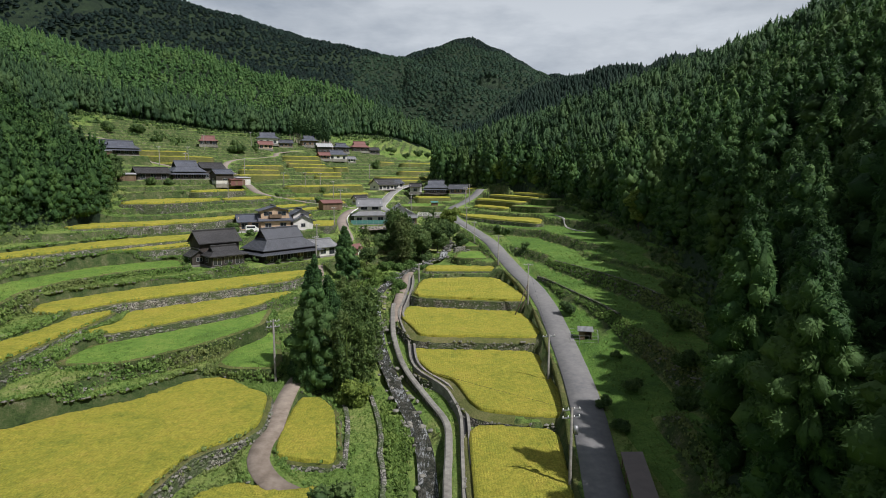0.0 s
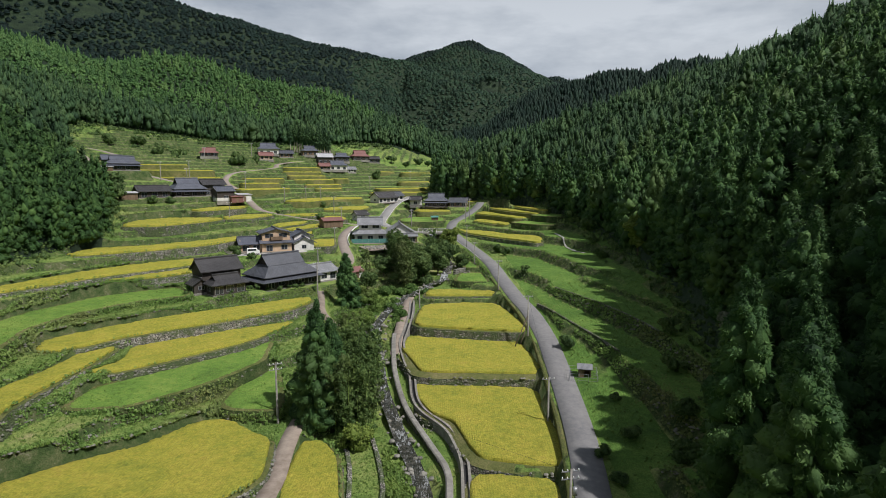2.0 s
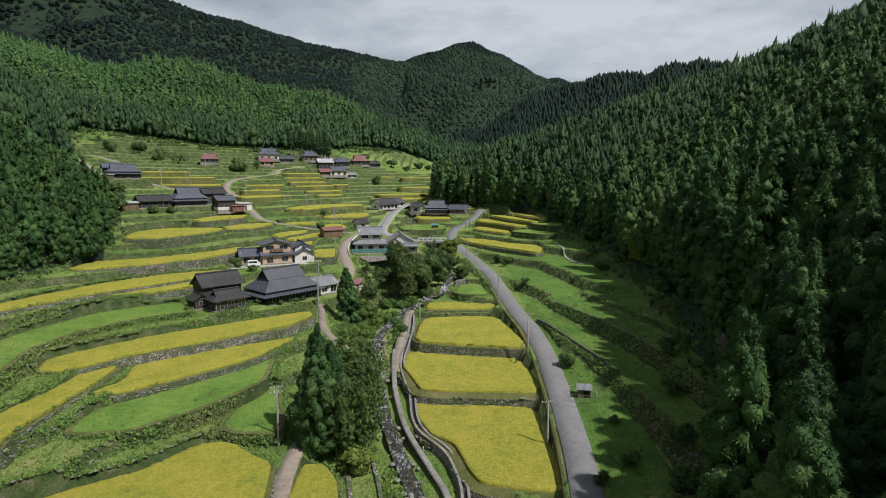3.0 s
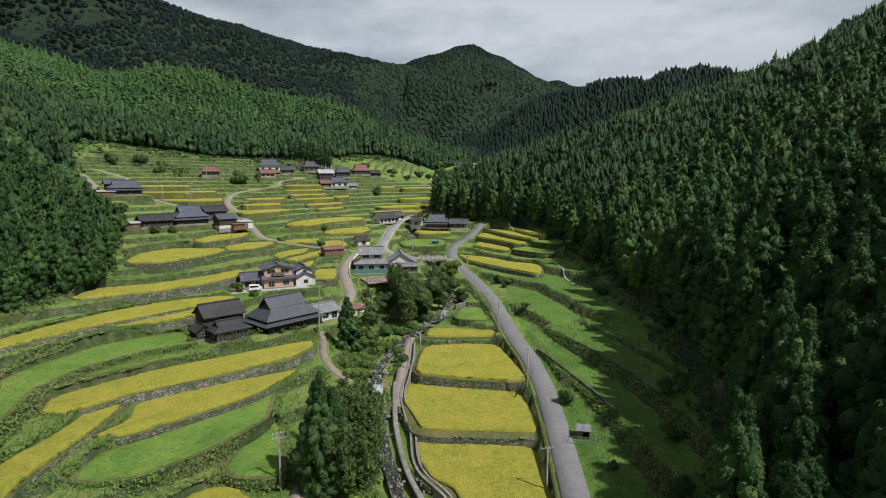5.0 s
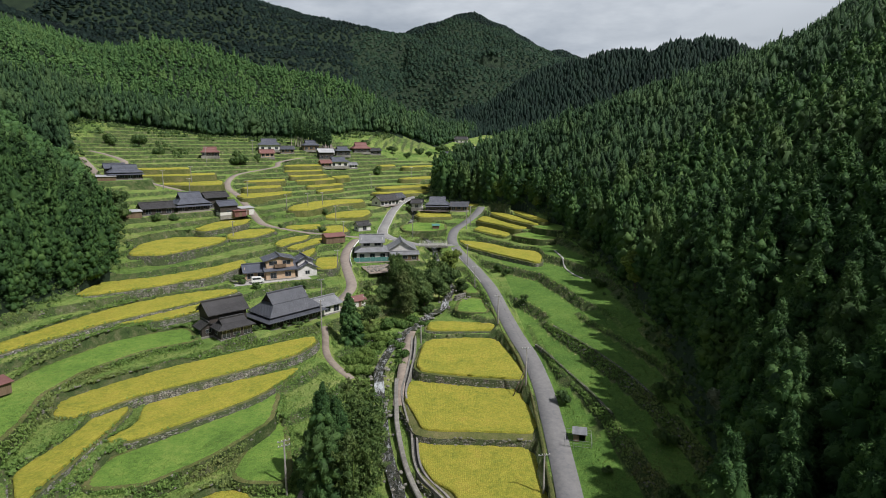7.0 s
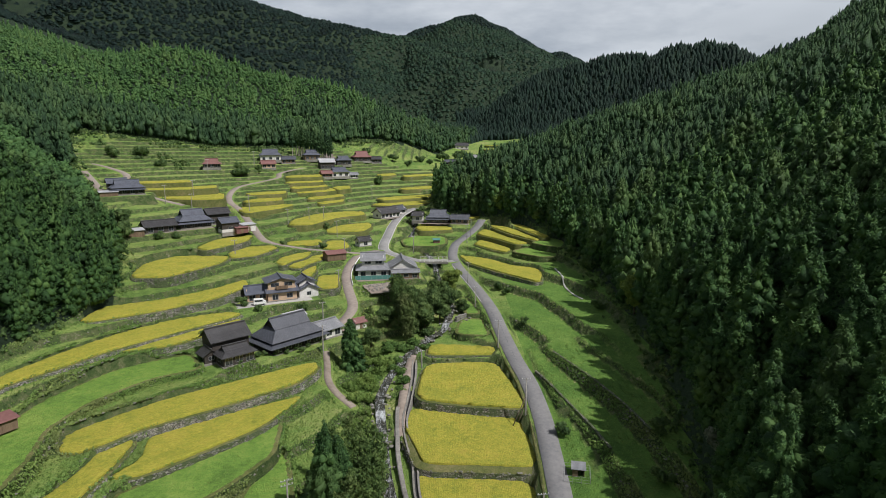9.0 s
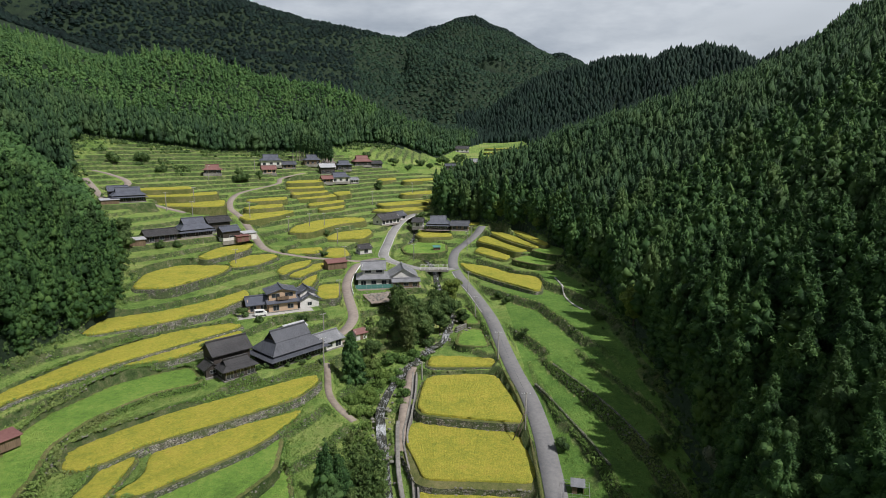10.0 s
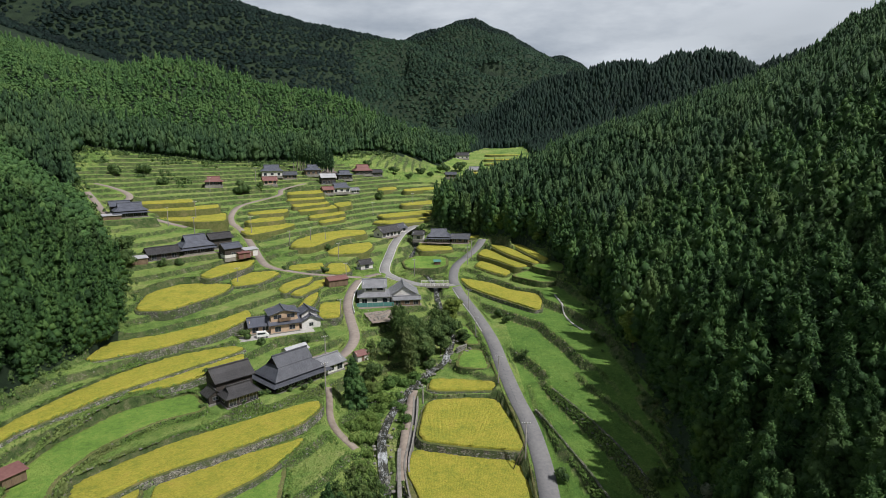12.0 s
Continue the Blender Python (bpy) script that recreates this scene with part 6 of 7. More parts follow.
def house(name, x, y, z, turn, w, d, wall_h, rise, roof, tile, wall, label, storey2=None, skirt=0.0, windows=3, over=0.8, plinth=True, category="house", group="", gable_front=False):
    """A rural house. storey2: (width, depth, x, y, height) of an upper storey above a lean-to roof."""
    root = base(name, pose(x, y, z, 0, 0, turn), label, category, group)
    if plinth:
        part("plinth", boxes("plinth", "concrete", (-w / 2 - 0.25, w / 2 + 0.25, -d / 2 - 0.25, d / 2 + 0.25, -1.2, 0.25)), root)
    body = part("wall", boxes("wall", wall, (-w / 2, w / 2, -d / 2, d / 2, 0.2, wall_h)), root)
    if roof == "gable":
        gable_walls(root, "gable_wall", w, d, wall_h, rise, wall)
        gable_roof(root, "roof_slope", w, d, wall_h, rise, over, tile)
        rl = w / 2 + over * 0.8
    else:
        c = hip_gable_roof(root, w, d, wall_h, rise, over, tile, wall)
        rl = c + 0.55
    part("ridge", boxes("ridge", tile, (-rl, rl, -0.2, 0.2, wall_h + rise - 0.12, wall_h + rise + 0.28), bevel=0.06), root, "raised ridge tiles")
    if skirt:
        for s in (-1, 1):
            part("lower_roof", slope_mesh("lower_roof", [[(-s * (w / 2 + skirt), -s * (d / 2 + skirt), wall_h - 1.15), (s * (w / 2 + skirt), -s * (d / 2 + skirt), wall_h - 1.15)], [(-s * w / 2, -s * (d / 2 - 0.05), wall_h - 0.62), (s * w / 2, -s * (d / 2 - 0.05), wall_h - 0.62)]], tile, 0.12), root, "tiled lean-to roof along the wall")
            part("lower_roof", slope_mesh("lower_roof", [[(s * (w / 2 + skirt), -s * (d / 2 + skirt), wall_h - 1.15), (s * (w / 2 + skirt), s * (d / 2 + skirt), wall_h - 1.15)], [(s * (w / 2 - 0.05), -s * d / 2, wall_h - 0.62), (s * (w / 2 - 0.05), s * d / 2, wall_h - 0.62)]], tile, 0.12), root, "tiled lean-to roof along the wall")
    head = min(2.1, wall_h - 0.5)
    for k in range(windows):
        cx = -w / 2 + w * (k + 0.5) / windows
        window(root, cx, -d / 2 - 0.01, 0.75 if k % 2 else 0.45, min(1.7, w / windows * 0.72), head - (0.75 if k % 2 else 0.45) - 0.02)
    window(root, w / 2 + 0.01, 0, 0.9, 1.3, min(1.1, head - 0.95), "right")
    window(root, -w / 2 - 0.01, 0, 0.9, 1.3, min(1.1, head - 0.95), "left")
    if storey2:
        w2, d2, ox, oy, h2 = storey2
        turned = pose(ox, oy, 0, 0, 0, 90 if gable_front else 0)
        if gable_front:
            w2, d2 = d2, w2
        up = part("upper_storey", boxes("upper_storey", wall, (-w2 / 2, w2 / 2, -d2 / 2, d2 / 2, wall_h - 0.3, h2)), root, "", turned)
        gable_roof(root, "upper_roof", w2, d2, h2, rise * 0.8, over, tile, turned)
        gable_walls(root, "upper_gable", w2, d2, h2, rise * 0.8, wall, turned)
        part("upper_ridge", boxes("upper_ridge", tile, (-w2 / 2 - over * 0.8, w2 / 2 + over * 0.8, -0.2, 0.2, h2 + rise * 0.8 - 0.1, h2 + rise * 0.8 + 0.28), bevel=0.06), root, "", turned)
        if gable_front:
            w2, d2 = d2, w2
            part("balcony", boxes("balcony", "wood", (-1.6, 1.6, -0.9, 0, h2 - 2.2, h2 - 2.05), (-1.6, 1.6, -0.9, -0.82, h2 - 2.05, h2 - 1.2), (-1.6, -1.52, -0.82, 0, h2 - 2.05, h2 - 1.2), (1.52, 1.6, -0.82, 0, h2 - 2.05, h2 - 1.2)), root, "brown wooden balcony", pose(ox, oy - d2 / 2, 0))
        for k in range(2):
            window(root, ox - w2 / 4 + k * w2 / 2, oy - d2 / 2 - 0.01, h2 - 1.55, w2 * 0.3, 1.15)
    return root


def shed(x, y, z, turn, w, d, h, tile, wall, label, rise=0.5, category="shed"):
    root = base("shed", pose(x, y, z, 0, 0, turn), label, category)
    part("wall", boxes("wall", wall, (-w / 2, w / 2, -d / 2, -d / 2 + 0.12, 0, h), (-w / 2, w / 2, d / 2 - 0.12, d / 2, 0, h), (-w / 2, -w / 2 + 0.12, -d / 2 + 0.12, d / 2 - 0.12, 0, h), (w / 2 - 0.12, w / 2, -d / 2 + 0.12, d / 2 - 0.12, 0, h)), root)
    bm = bmesh.new()
    a, b = w / 2 + 0.35, d / 2 + 0.4
    if rise > 0.6:
        bm.free()
        gable_roof(root, "roof_slope", w, d, h, rise, 0.4, tile)
        gable_walls(root, "gable_wall", w, d, h, rise, wall)
    else:
        slab(bm, [(-a, -b, h), (a, -b, h), (a, b, h + rise), (-a, b, h + rise)], 0.08)
        part("roof", solid("roof", bm, tile), root)
    part("door", boxes("door", "wood", (-0.45, 0.45, -d / 2 - 0.04, -d / 2 + 0.01, 0.02, min(1.9, h - 0.15))), root, "weathered wooden door")
    return root


# the large farmhouse and its annex
house("farmhouse", -38.6, 132.6, 10.5, 49, 13.5, 8.6, 3.3, 4.3, "irimoya", "tile_grey", "dark_wood", "large farmhouse with a steep grey hip-and-gable tiled roof", skirt=1.7, windows=5, over=0.6)
house("farmhouse_wing", -31.6, 139.0, 10.5, 49, 8.0, 6.0, 2.7, 1.3, "gable", "tile_pale", "plaster", "low farmhouse wing with a pale grey roof", windows=3, over=0.7)
house("farmhouse_annex", -50.2, 123.4, 11.4, 44, 8.4, 5.6, 5.0, 2.0, "gable", "tile_dark", "dark_wood", "two-storey dark timber annex with black roof tiles", windows=3, over=0.7)
house("entrance_hall", -46.8, 119.4, 11.2, 44, 7.0, 4.6, 2.7, 1.5, "irimoya", "tile_dark", "dark_wood", "low dark entrance hall with a curved tiled gable", windows=3, over=0.7)
house("storehouse", -52.5, 118.9, 11.4, -46, 3.6, 3.0, 2.3, 1.0, "gable", "tile_dark", "dark_wood", "small dark storehouse beside the annex", windows=1, over=0.5)
shed(-40.6, 144.6, 12.0, 49, 6.0, 3.6, 2.5, "white_sheet", "plaster", "white-walled garage with a pale sheet roof", 0.9, "garage")
# the tan house and its neighbour
house("tan_house", -47.6, 158.4, 15.3, 26, 8.0, 7.2, 3.0, 1.3, "gable", "tile_blue", "tan_wall", "two-storey tan house with a broad blue-grey tiled gable", storey2=(7.4, 6.2, 0, 0.3, 5.6), windows=2, gable_front=True)
house("house_wing", -53.8, 156.0, 15.4, 26, 5.6, 5.4, 2.8, 1.4, "gable", "tile_blue", "tan_wall", "single-storey tan house wing with grey tiles", windows=2)
house("grey_house", -41.2, 162.4, 14.9, 120, 6.4, 5.6, 2.9, 1.5, "gable", "tile_blue", "plaster", "house with stepped blue-grey gables and white walls", storey2=(4.6, 4.6, 0.8, 0, 4.8), windows=2)
# houses by the bridge
house("village_house", -24.8, 191.0, 14.6, 8, 10.4, 8.0, 3.0, 2.3, "irimoya", "tile_pale", "plaster", "two-storey house with pale grey hip-and-gable roofs", storey2=(7.4, 6.4, 0, 0.6, 6.0), windows=3)
house("village_house", -15.0, 193.4, 14.5, 98, 9.4, 8.8, 3.4, 2.8, "gable", "tile_pale", "plaster", "pale house with layered grey gables", windows=2)
house("lean_to", -13.4, 187.8, 14.3, 8, 9.0, 3.4, 2.4, 0.6, "gable", "tile_pale", "wood", "long low lean-to with a pale tiled roof", windows=3, over=0.5)
shed(-39.5, 198.6, 18.5, 32, 7.0, 4.6, 2.6, "rust_red", "wood", "open wooden barn with a faded red iron roof", 0.9, "barn")
house("storehouse", -32.8, 224.0, 19.0, 38, 5.4, 3.6, 2.5, 1.2, "gable", "tile_dark", "plaster", "small white storehouse with dark grey tiles", windows=1, over=0.5)
# the long farm on the left slope
house("farmhouse", -93.5, 207.0, 29.0, 44, 11, 7.6, 3.0, 3.6, "irimoya", "tile_blue", "dark_wood", "farmhouse with a steep blue-grey hip-and-gable roof", skirt=1.2, windows=4, over=0.5)
house("farmhouse_annex", -87.8, 215.5, 29.2, 44, 8.0, 5.0, 4.4, 1.5, "gable", "tile_dark", "dark_wood", "dark two-storey timber annex", windows=3)
house("farmhouse_wing", -100.2, 195.5, 28.8, 44, 10, 5.0, 2.8, 1.5, "gable", "tile_dark", "dark_wood", "long low dark timber wing", windows=3)
house("storehouse", -80.2, 206.6, 27.3, 44, 6.4, 5.2, 3.9, 1.4, "gable", "tile_blue", "dark_wood", "storehouse of black boards above a white plaster base", windows=1, over=0.5)
part("plaster_base", boxes("plaster_base", "plaster", (-3.3, 3.3, -2.7, 2.7, 0.0, 1.3)), bpy.data.objects["storehouse.002"], "white plastered base")
shed(-74.5, 210.8, 27.0, 44, 5.0, 3.6, 2.6, "white_sheet", "plaster", "white shed with a pale sheet roof beside the lane", 0.4)
shed(-75.5, 206.8, 26.8, 44, 4.4, 2.6, 2.2, "rust_red", "rust_red", "small red sheet-iron shed beside the lane", 0.4)
shed(-104.0, 187.2, 28.6, 40, 5.0, 3.2, 2.2, "white_sheet", "wood", "weathered wooden shed with a pale iron roof", 0.5)
# houses higher up
house("farmhouse", -133.0, 236.5, 38.6, 38, 12, 7.0, 3.2, 2.8, "irimoya", "tile_blue", "dark_wood", "dark farmhouse with grey tiles on the slope", skirt=1.0, windows=4, over=0.6)
house("farmhouse_annex", -138.6, 239.0, 39.2, 38, 7.0, 5.0, 4.4, 1.5, "gable", "tile_blue", "dark_wood", "two-storey timber annex of the hillside farm", windows=2)
shed(-136.5, 229.0, 38.0, 38, 6.5, 3.4, 2.2, "white_sheet", "wood", "low shed with a pale sheet roof", 0.5)
house("cottage", -126.5, 309.5, 46.8, 20, 8.6, 5.6, 2.5, 2.4, "irimoya", "rust_red", "dark_wood", "cottage with a red iron roof among trees", windows=3)
for x, y, turn, w, d, h, rise, roof, tile, wall in (
        (-107, 350, 22, 12, 7.5, 3.6, 3.2, "irimoya", "tile_blue", "plaster"), (-103, 332, 28, 7.5, 5, 2.8, 1.6, "gable", "rust_red", "tan_wall"), (-97, 353, 25, 8, 5, 2.8, 1.5, "gable", "tile_grey", "wood"),
        (-86.5, 370, 25, 9.5, 7, 3.4, 2.8, "irimoya", "tile_blue", "wood"), (-75, 361, 25, 9, 6.5, 4.6, 1.9, "gable", "white_sheet", "dark_wood"), (-68, 381, 25, 9.5, 6.5, 3.4, 2.4, "irimoya", "tile_blue", "dark_wood"),
        (-77, 377, 25, 8, 6, 3.2, 2.2, "irimoya", "brown_roof", "wood"), (-64.5, 346, 30, 11, 6.5, 3.2, 2.4, "irimoya", "tile_blue", "plaster"), (-70.5, 338, 30, 6, 4.5, 2.6, 1.4, "gable", "rust_red", "wood"), (-57.5, 356, 30, 5, 4, 2.4, 1.2, "gable", "tile_pale", "plaster"),
        (-60, 410, 25, 12, 8, 3.2, 3.8, "irimoya", "rust_red", "dark_wood"), (-51, 418, 25, 8, 5.5, 3.0, 1.6, "gable", "tile_dark", "dark_wood"),
        (23, 458, 10, 11, 7, 3.2, 2.4, "irimoya", "tile_pale", "plaster"), (16, 565, 10, 13, 8, 3.4, 2.4, "gable", "tile_dark", "plaster"), (4, 436, 10, 8, 5, 2.8, 1.4, "gable", "tile_grey", "wood")):
    house("village_house", x, y, height(x, y) + 0.3, turn, w, d, h, rise, roof, tile, wall, "village house with a %s roof on the upper slope" % {"tile_blue": "blue-grey tiled", "rust_red": "faded red", "tile_grey": "grey tiled", "white_sheet": "pale sheet", "brown_roof": "brown", "tile_pale": "pale tiled", "tile_dark": "dark tiled"}[tile], windows=3, group="houses of the upper village")
house("roadside_house", -29.2, 280.0, 23.5, 50, 12.5, 6.2, 3.0, 2.2, "gable", "tile_dark", "plaster", "long roadside house with a dark tiled roof", windows=5)
house("roadside_house", -24.2, 288.4, 24.2, 50, 6.5, 5.0, 2.8, 1.6, "gable", "tile_grey", "plaster", "small white house beside the village road", windows=2)
house("farmhouse", -3.2, 272.8, 22.0, -6, 10.5, 7.0, 3.0, 3.2, "irimoya", "tile_blue", "dark_wood", "farmhouse with blue-grey tiles at the wood's edge", skirt=1.0, windows=4, over=0.5)
house("farmhouse_wing", 7.4, 269.6, 22.0, -10, 8.0, 5.0, 2.6, 1.6, "gable", "tile_grey", "wood", "low farmhouse wing with grey tiles", windows=3)
house("storehouse", -13.2, 276.5, 22.4, -6, 5.0, 4.6, 3.0, 1.3, "gable", "tile_dark", "plaster", "small storehouse with dark tiles beside trees", windows=1)
shed(-3.6, 237.6, 17.5, 8, 2.6, 2.2, 1.8, "teal_sheet", "rust_red", "tiny red hut with a green roof on the meadow", 0.5, "hut")
shed(-73.0, 86.0, 12.4, 62, 3.6, 2.6, 2.0, "rust_red", "wood", "small shed with a faded pink iron roof in the grass", 0.5)


# ---- small things along the roads ----
def lathe(name, levels, mat, sides=10):
    v, f = cone(sides, levels)
    return mesh_data(name, v, [list(q) for q in f.tolist()] + [list(range(sides))[::-1], list(range(len(v) - sides, len(v)))], M[mat], False)


def utility_pole(x, y, tall, turn, arms=1, label="grey concrete utility pole with a crossarm", can=False):
    z = height(x, y)
    root = base("utility_pole", pose(x, y, z, 0, 0, turn), label, "utility pole", "utility poles of the valley")
    part("pole", lathe("pole", [(0.19, -0.8), (0.18, 0), (0.11, tall)], "concrete"), root)
    for k in range(arms):
        h = tall - 0.35 - k * 0.75
        arm = part("crossarm", boxes("crossarm", "steel", (-0.9, 0.9, 0.10, 0.19, h, h + 0.09)), root, "galvanised crossarm")
        for cx in (-0.8, -0.3, 0.3, 0.8):
            part("insulator", lathe("insulator", [(0.05, 0), (0.08, 0.05), (0.05, 0.1), (0.07, 0.15), (0.03, 0.2)], "white_paint", 8), arm, "white insulator", pose(cx, 0.145, h + 0.09))
    if can:
        part("transformer", lathe("transformer", [(0.02, tall - 2.6), (0.24, tall - 2.58), (0.24, tall - 1.85), (0.05, tall - 1.8)], "steel", 12), root, "grey transformer can", pose(0.42, 0, 0))
    return x, y, z + tall - 0.2


def cable(a, b, sag=0.5, thick=0.012):
    cu = bpy.data.curves.new("cable", "CURVE")
    cu.dimensions, cu.bevel_depth, cu.bevel_resolution = "3D", thick, 0
    sp = cu.splines.new("POLY")
    sp.points.add(10)
    for k in range(11):
        f = k / 10
        sp.points[k].co = (a[0] + (b[0] - a[0]) * f, a[1] + (b[1] - a[1]) * f, a[2] + (b[2] - a[2]) * f - sag * 4 * f * (1 - f), 1)
    cu.materials.append(M["rubber"])
    tagged(new("overhead_cable", cu), "thin black overhead cable between poles", "cable")


p1 = utility_pole(11.9, 49.8, 8.6, 10, 2, can=True)
p2 = utility_pole(14.5, 75.0, 7.4, 8, 1)
p3 = utility_pole(16.0, 104.4, 7.8, 0, 1)
p4 = utility_pole(13.3, 134.7, 7.2, -5, 1)
p5 = utility_pole(9.2, 165.5, 7.6, -20, 1)
p6 = utility_pole(7.8, 185.6, 7.4, -20, 1)
p7 = utility_pole(9.5, 240, 8.4, -20, 2)
p8 = utility_pole(11.5, 247, 8.4, -20, 1)
q1 = utility_pole(-23.1, 75.0, 8.8, 30, 2, "grey utility pole standing in the grass terrace")
q2 = utility_pole(-29.3, 129.4, 7.4, 40, 1, "grey utility pole in front of the farmhouse")
for a, b in ((p1, p2), (p2, p3), (p3, p4), (p4, p5), (p5, p6), (p6, p7), (p7, p8), (p1, q1), (q1, q2)):
    cable(a, b, 0.5)
for x, y, tall in ((-5.6, 130.0, 4.5), (-32.4, 144.5, 7), (-84.5, 243, 9), (-103, 229, 9), (-114, 256, 9), (-118, 238, 8), (-12.5, 222, 7), (-45, 233, 7), (-55, 255, 7), (-61, 252, 7), (-37, 205, 7), (-33, 171, 7), (-125, 300, 8), (-111, 332, 8), (-41, 318, 8), (-20, 345, 8), (-70, 185, 6), (-68, 243, 7)):
    utility_pole(x, y, tall, 35, 1, "slim utility pole among the terraces")


def stay(x, y, tall, lean_x, lean_y):
    """A wooden prop leaning against a pole."""
    root = base("pole_prop", pose(x, y, height(x, y) - 0.3), "dark leaning wooden prop of a utility pole", "pole prop")
    v, f = cone(8, [(0.12, 0), (0.09, tall)])
    k = v[:, 2:3] / tall
    v = v + k * np.array([[lean_x, lean_y, 0]])
    part("timber", mesh_data("timber", v, [list(q) for q in f.tolist()] + [list(range(8))[::-1], list(range(8, 16))], M["bark"], False), root)


stay(12.9, 103.2, 7.0, 3.0, 1.15)
stay(14.2, 104.9, 5.2, 1.65, -0.45)

# dog kennel in a wire pen beside the road
kz = height(21.8, 85.5)
root = base("kennel", pose(22.2, 85.8, kz, 0, 0, -12), "small wooden kennel with a pale sheet roof", "kennel")
part("wall", boxes("wall", "wood", (-0.95, 0.95, 0.85, 0.93, 0, 1.35), (-0.95, -0.87, -0.85, 0.85, 0, 1.35), (0.87, 0.95, -0.85, 0.85, 0, 1.35), (-0.95, -0.1, -0.93, -0.85, 0, 1.35)), root)
bm = bmesh.new()
slab(bm, [(-1.2, -1.2, 1.42), (1.2, -1.2, 1.42), (1.2, 1.15, 1.62), (-1.2, 1.15, 1.62)], 0.06)
part("roof", solid("roof", bm, "tile_pale"), root, "pale corrugated sheet roof")
pen = base("wire_pen", pose(21.8, 85.0, kz, 0, 0, -12), "galvanised wire pen round a kennel", "pen")
for x in (-2.1, -0.7, 0.7, 2.1):
    for y in (-1.9, 1.9):
        part("post", boxes("post", "steel", (x - 0.03, x + 0.03, y - 0.03, y + 0.03, -0.3, 1.2)), pen)
for y in (-1.9, 1.9):
    for h in (0.15, 0.65, 1.15):
        part("rail", boxes("rail", "steel", (-2.1, 2.1, y - 0.015, y + 0.015, h, h + 0.03)), pen)
for x in (-2.1, 2.1):
    for h in (0.15, 0.65, 1.15):
        part("rail", boxes("rail", "steel", (x - 0.015, x + 0.015, -1.9, 1.9, h + 0.004, h + 0.034)), pen)

# low open shelter with a brown sheet roof beside the road
sz = height(18.0, 49)
root = base("roadside_shelter", pose(17.3, 47.0, sz, 0, 0, -10), "low roadside shelter with a flat brown sheet roof", "shelter")
bm = bmesh.new()
slab(bm, [(-1.0, -4.4, 1.25), (1.0, -4.4, 1.45), (1.0, 4.2, 1.45), (-1.0, 4.2, 1.25)], 0.09)
part("roof", solid("roof", bm, "brown_roof"), root, "flat brown sheet roof")
for x in (-0.85, 0.85):
    for y in (-4.0, -1.3, 1.4, 3.9):
        part("post", boxes("post", "wood", (x - 0.06, x + 0.06, y - 0.06, y + 0.06, -0.6, 1.22 + 0.09 * (x > 0))), root)

# white van in the yard of the tan house
root = base("van", pose(-51.2, 151.0, 15.25, 0, 0, 22), "small white van parked in front of the house", "van")
bm = bmesh.new()
prof = [(-1.65, 0.35), (1.62, 0.35), (1.68, 0.95), (1.25, 1.05), (0.85, 1.75), (-1.6, 1.8), (-1.68, 1.0)]
va, vb = [bm.verts.new((px, -0.72, pz)) for px, pz in prof], [bm.verts.new((px, 0.72, pz)) for px, pz in prof]
bm.faces.new(va)
bm.faces.new(vb[::-1])
for k in range(len(prof)):
    bm.faces.new((va[k], vb[k], vb[(k + 1) % 7], va[(k + 1) % 7]))
part("body", solid("body", bm, "white_paint", 0.05), root, "white painted body")
part("side_window", boxes("side_window", "glass", (-1.4, 0.7, -0.745, -0.7, 1.12, 1.6)), root)
part("side_window", boxes("side_window", "glass", (-1.4, 0.7, 0.7, 0.745, 1.12, 1.6)), root)
for px in (-1.05, 1.05):
    for py in (-0.66, 0.66):
        w = part("wheel", lathe("tyre", [(0.2, -0.09), (0.27, -0.08), (0.27, 0.08), (0.2, 0.09)], "rubber", 14), root, "", pose(px, py, 0.27, 90))
        part("rim", lathe("rim", [(0.05, -0.1), (0.17, -0.1), (0.17, 0.1), (0.05, 0.1)], "steel", 10), w)

# the little bridge, with its parapet, and the wall beside the lane
root = base("bridge", pose(-4.2, 210.7, 15.7, 0, 0, 0), "short concrete road bridge with pale railings", "bridge")
part("deck", boxes("deck", "concrete", (-5.5, 5.5, -2.6, 2.6, -0.7, -0.05)), root)
for y in (-2.5, 2.5):
    for k in range(7):
        part("post", boxes("post", "white_paint", (-5.1 + k * 1.7 - 0.06, -5.1 + k * 1.7 + 0.06, y - 0.06, y + 0.06, -0.05, 0.85)), root)
    part("rail", boxes("rail", "white_paint", (-5.3, 5.3, y - 0.04, y + 0.04, 0.85, 0.95)), root)
    part("rail", boxes("rail", "white_paint", (-5.3, 5.3, y - 0.03, y + 0.03, 0.4, 0.48)), root)

RAIL = line_of([(-31.0, 207), (-31.6, 199), (-31.8, 191), (-31.2, 183), (-29.4, 175.5)], 2.0)
rail_z = line_height(RAIL)
root = base("guard_rail", pose(0, 0, 0), "white guard rail along the lane beside a house", "guard rail")
for (px, py), pz in zip(RAIL, rail_z):
    part("post", boxes("post", "steel", (px - 0.06, px + 0.06, py - 0.06, py + 0.06, pz - 0.6, pz + 0.62)), root)
v, f = wall_along(RAIL, rail_z + 0.8, rail_z + 0.45, 0.07)
part("rail", mesh_data("rail", v, f, M["white_paint"]), root, "white painted steel rail")

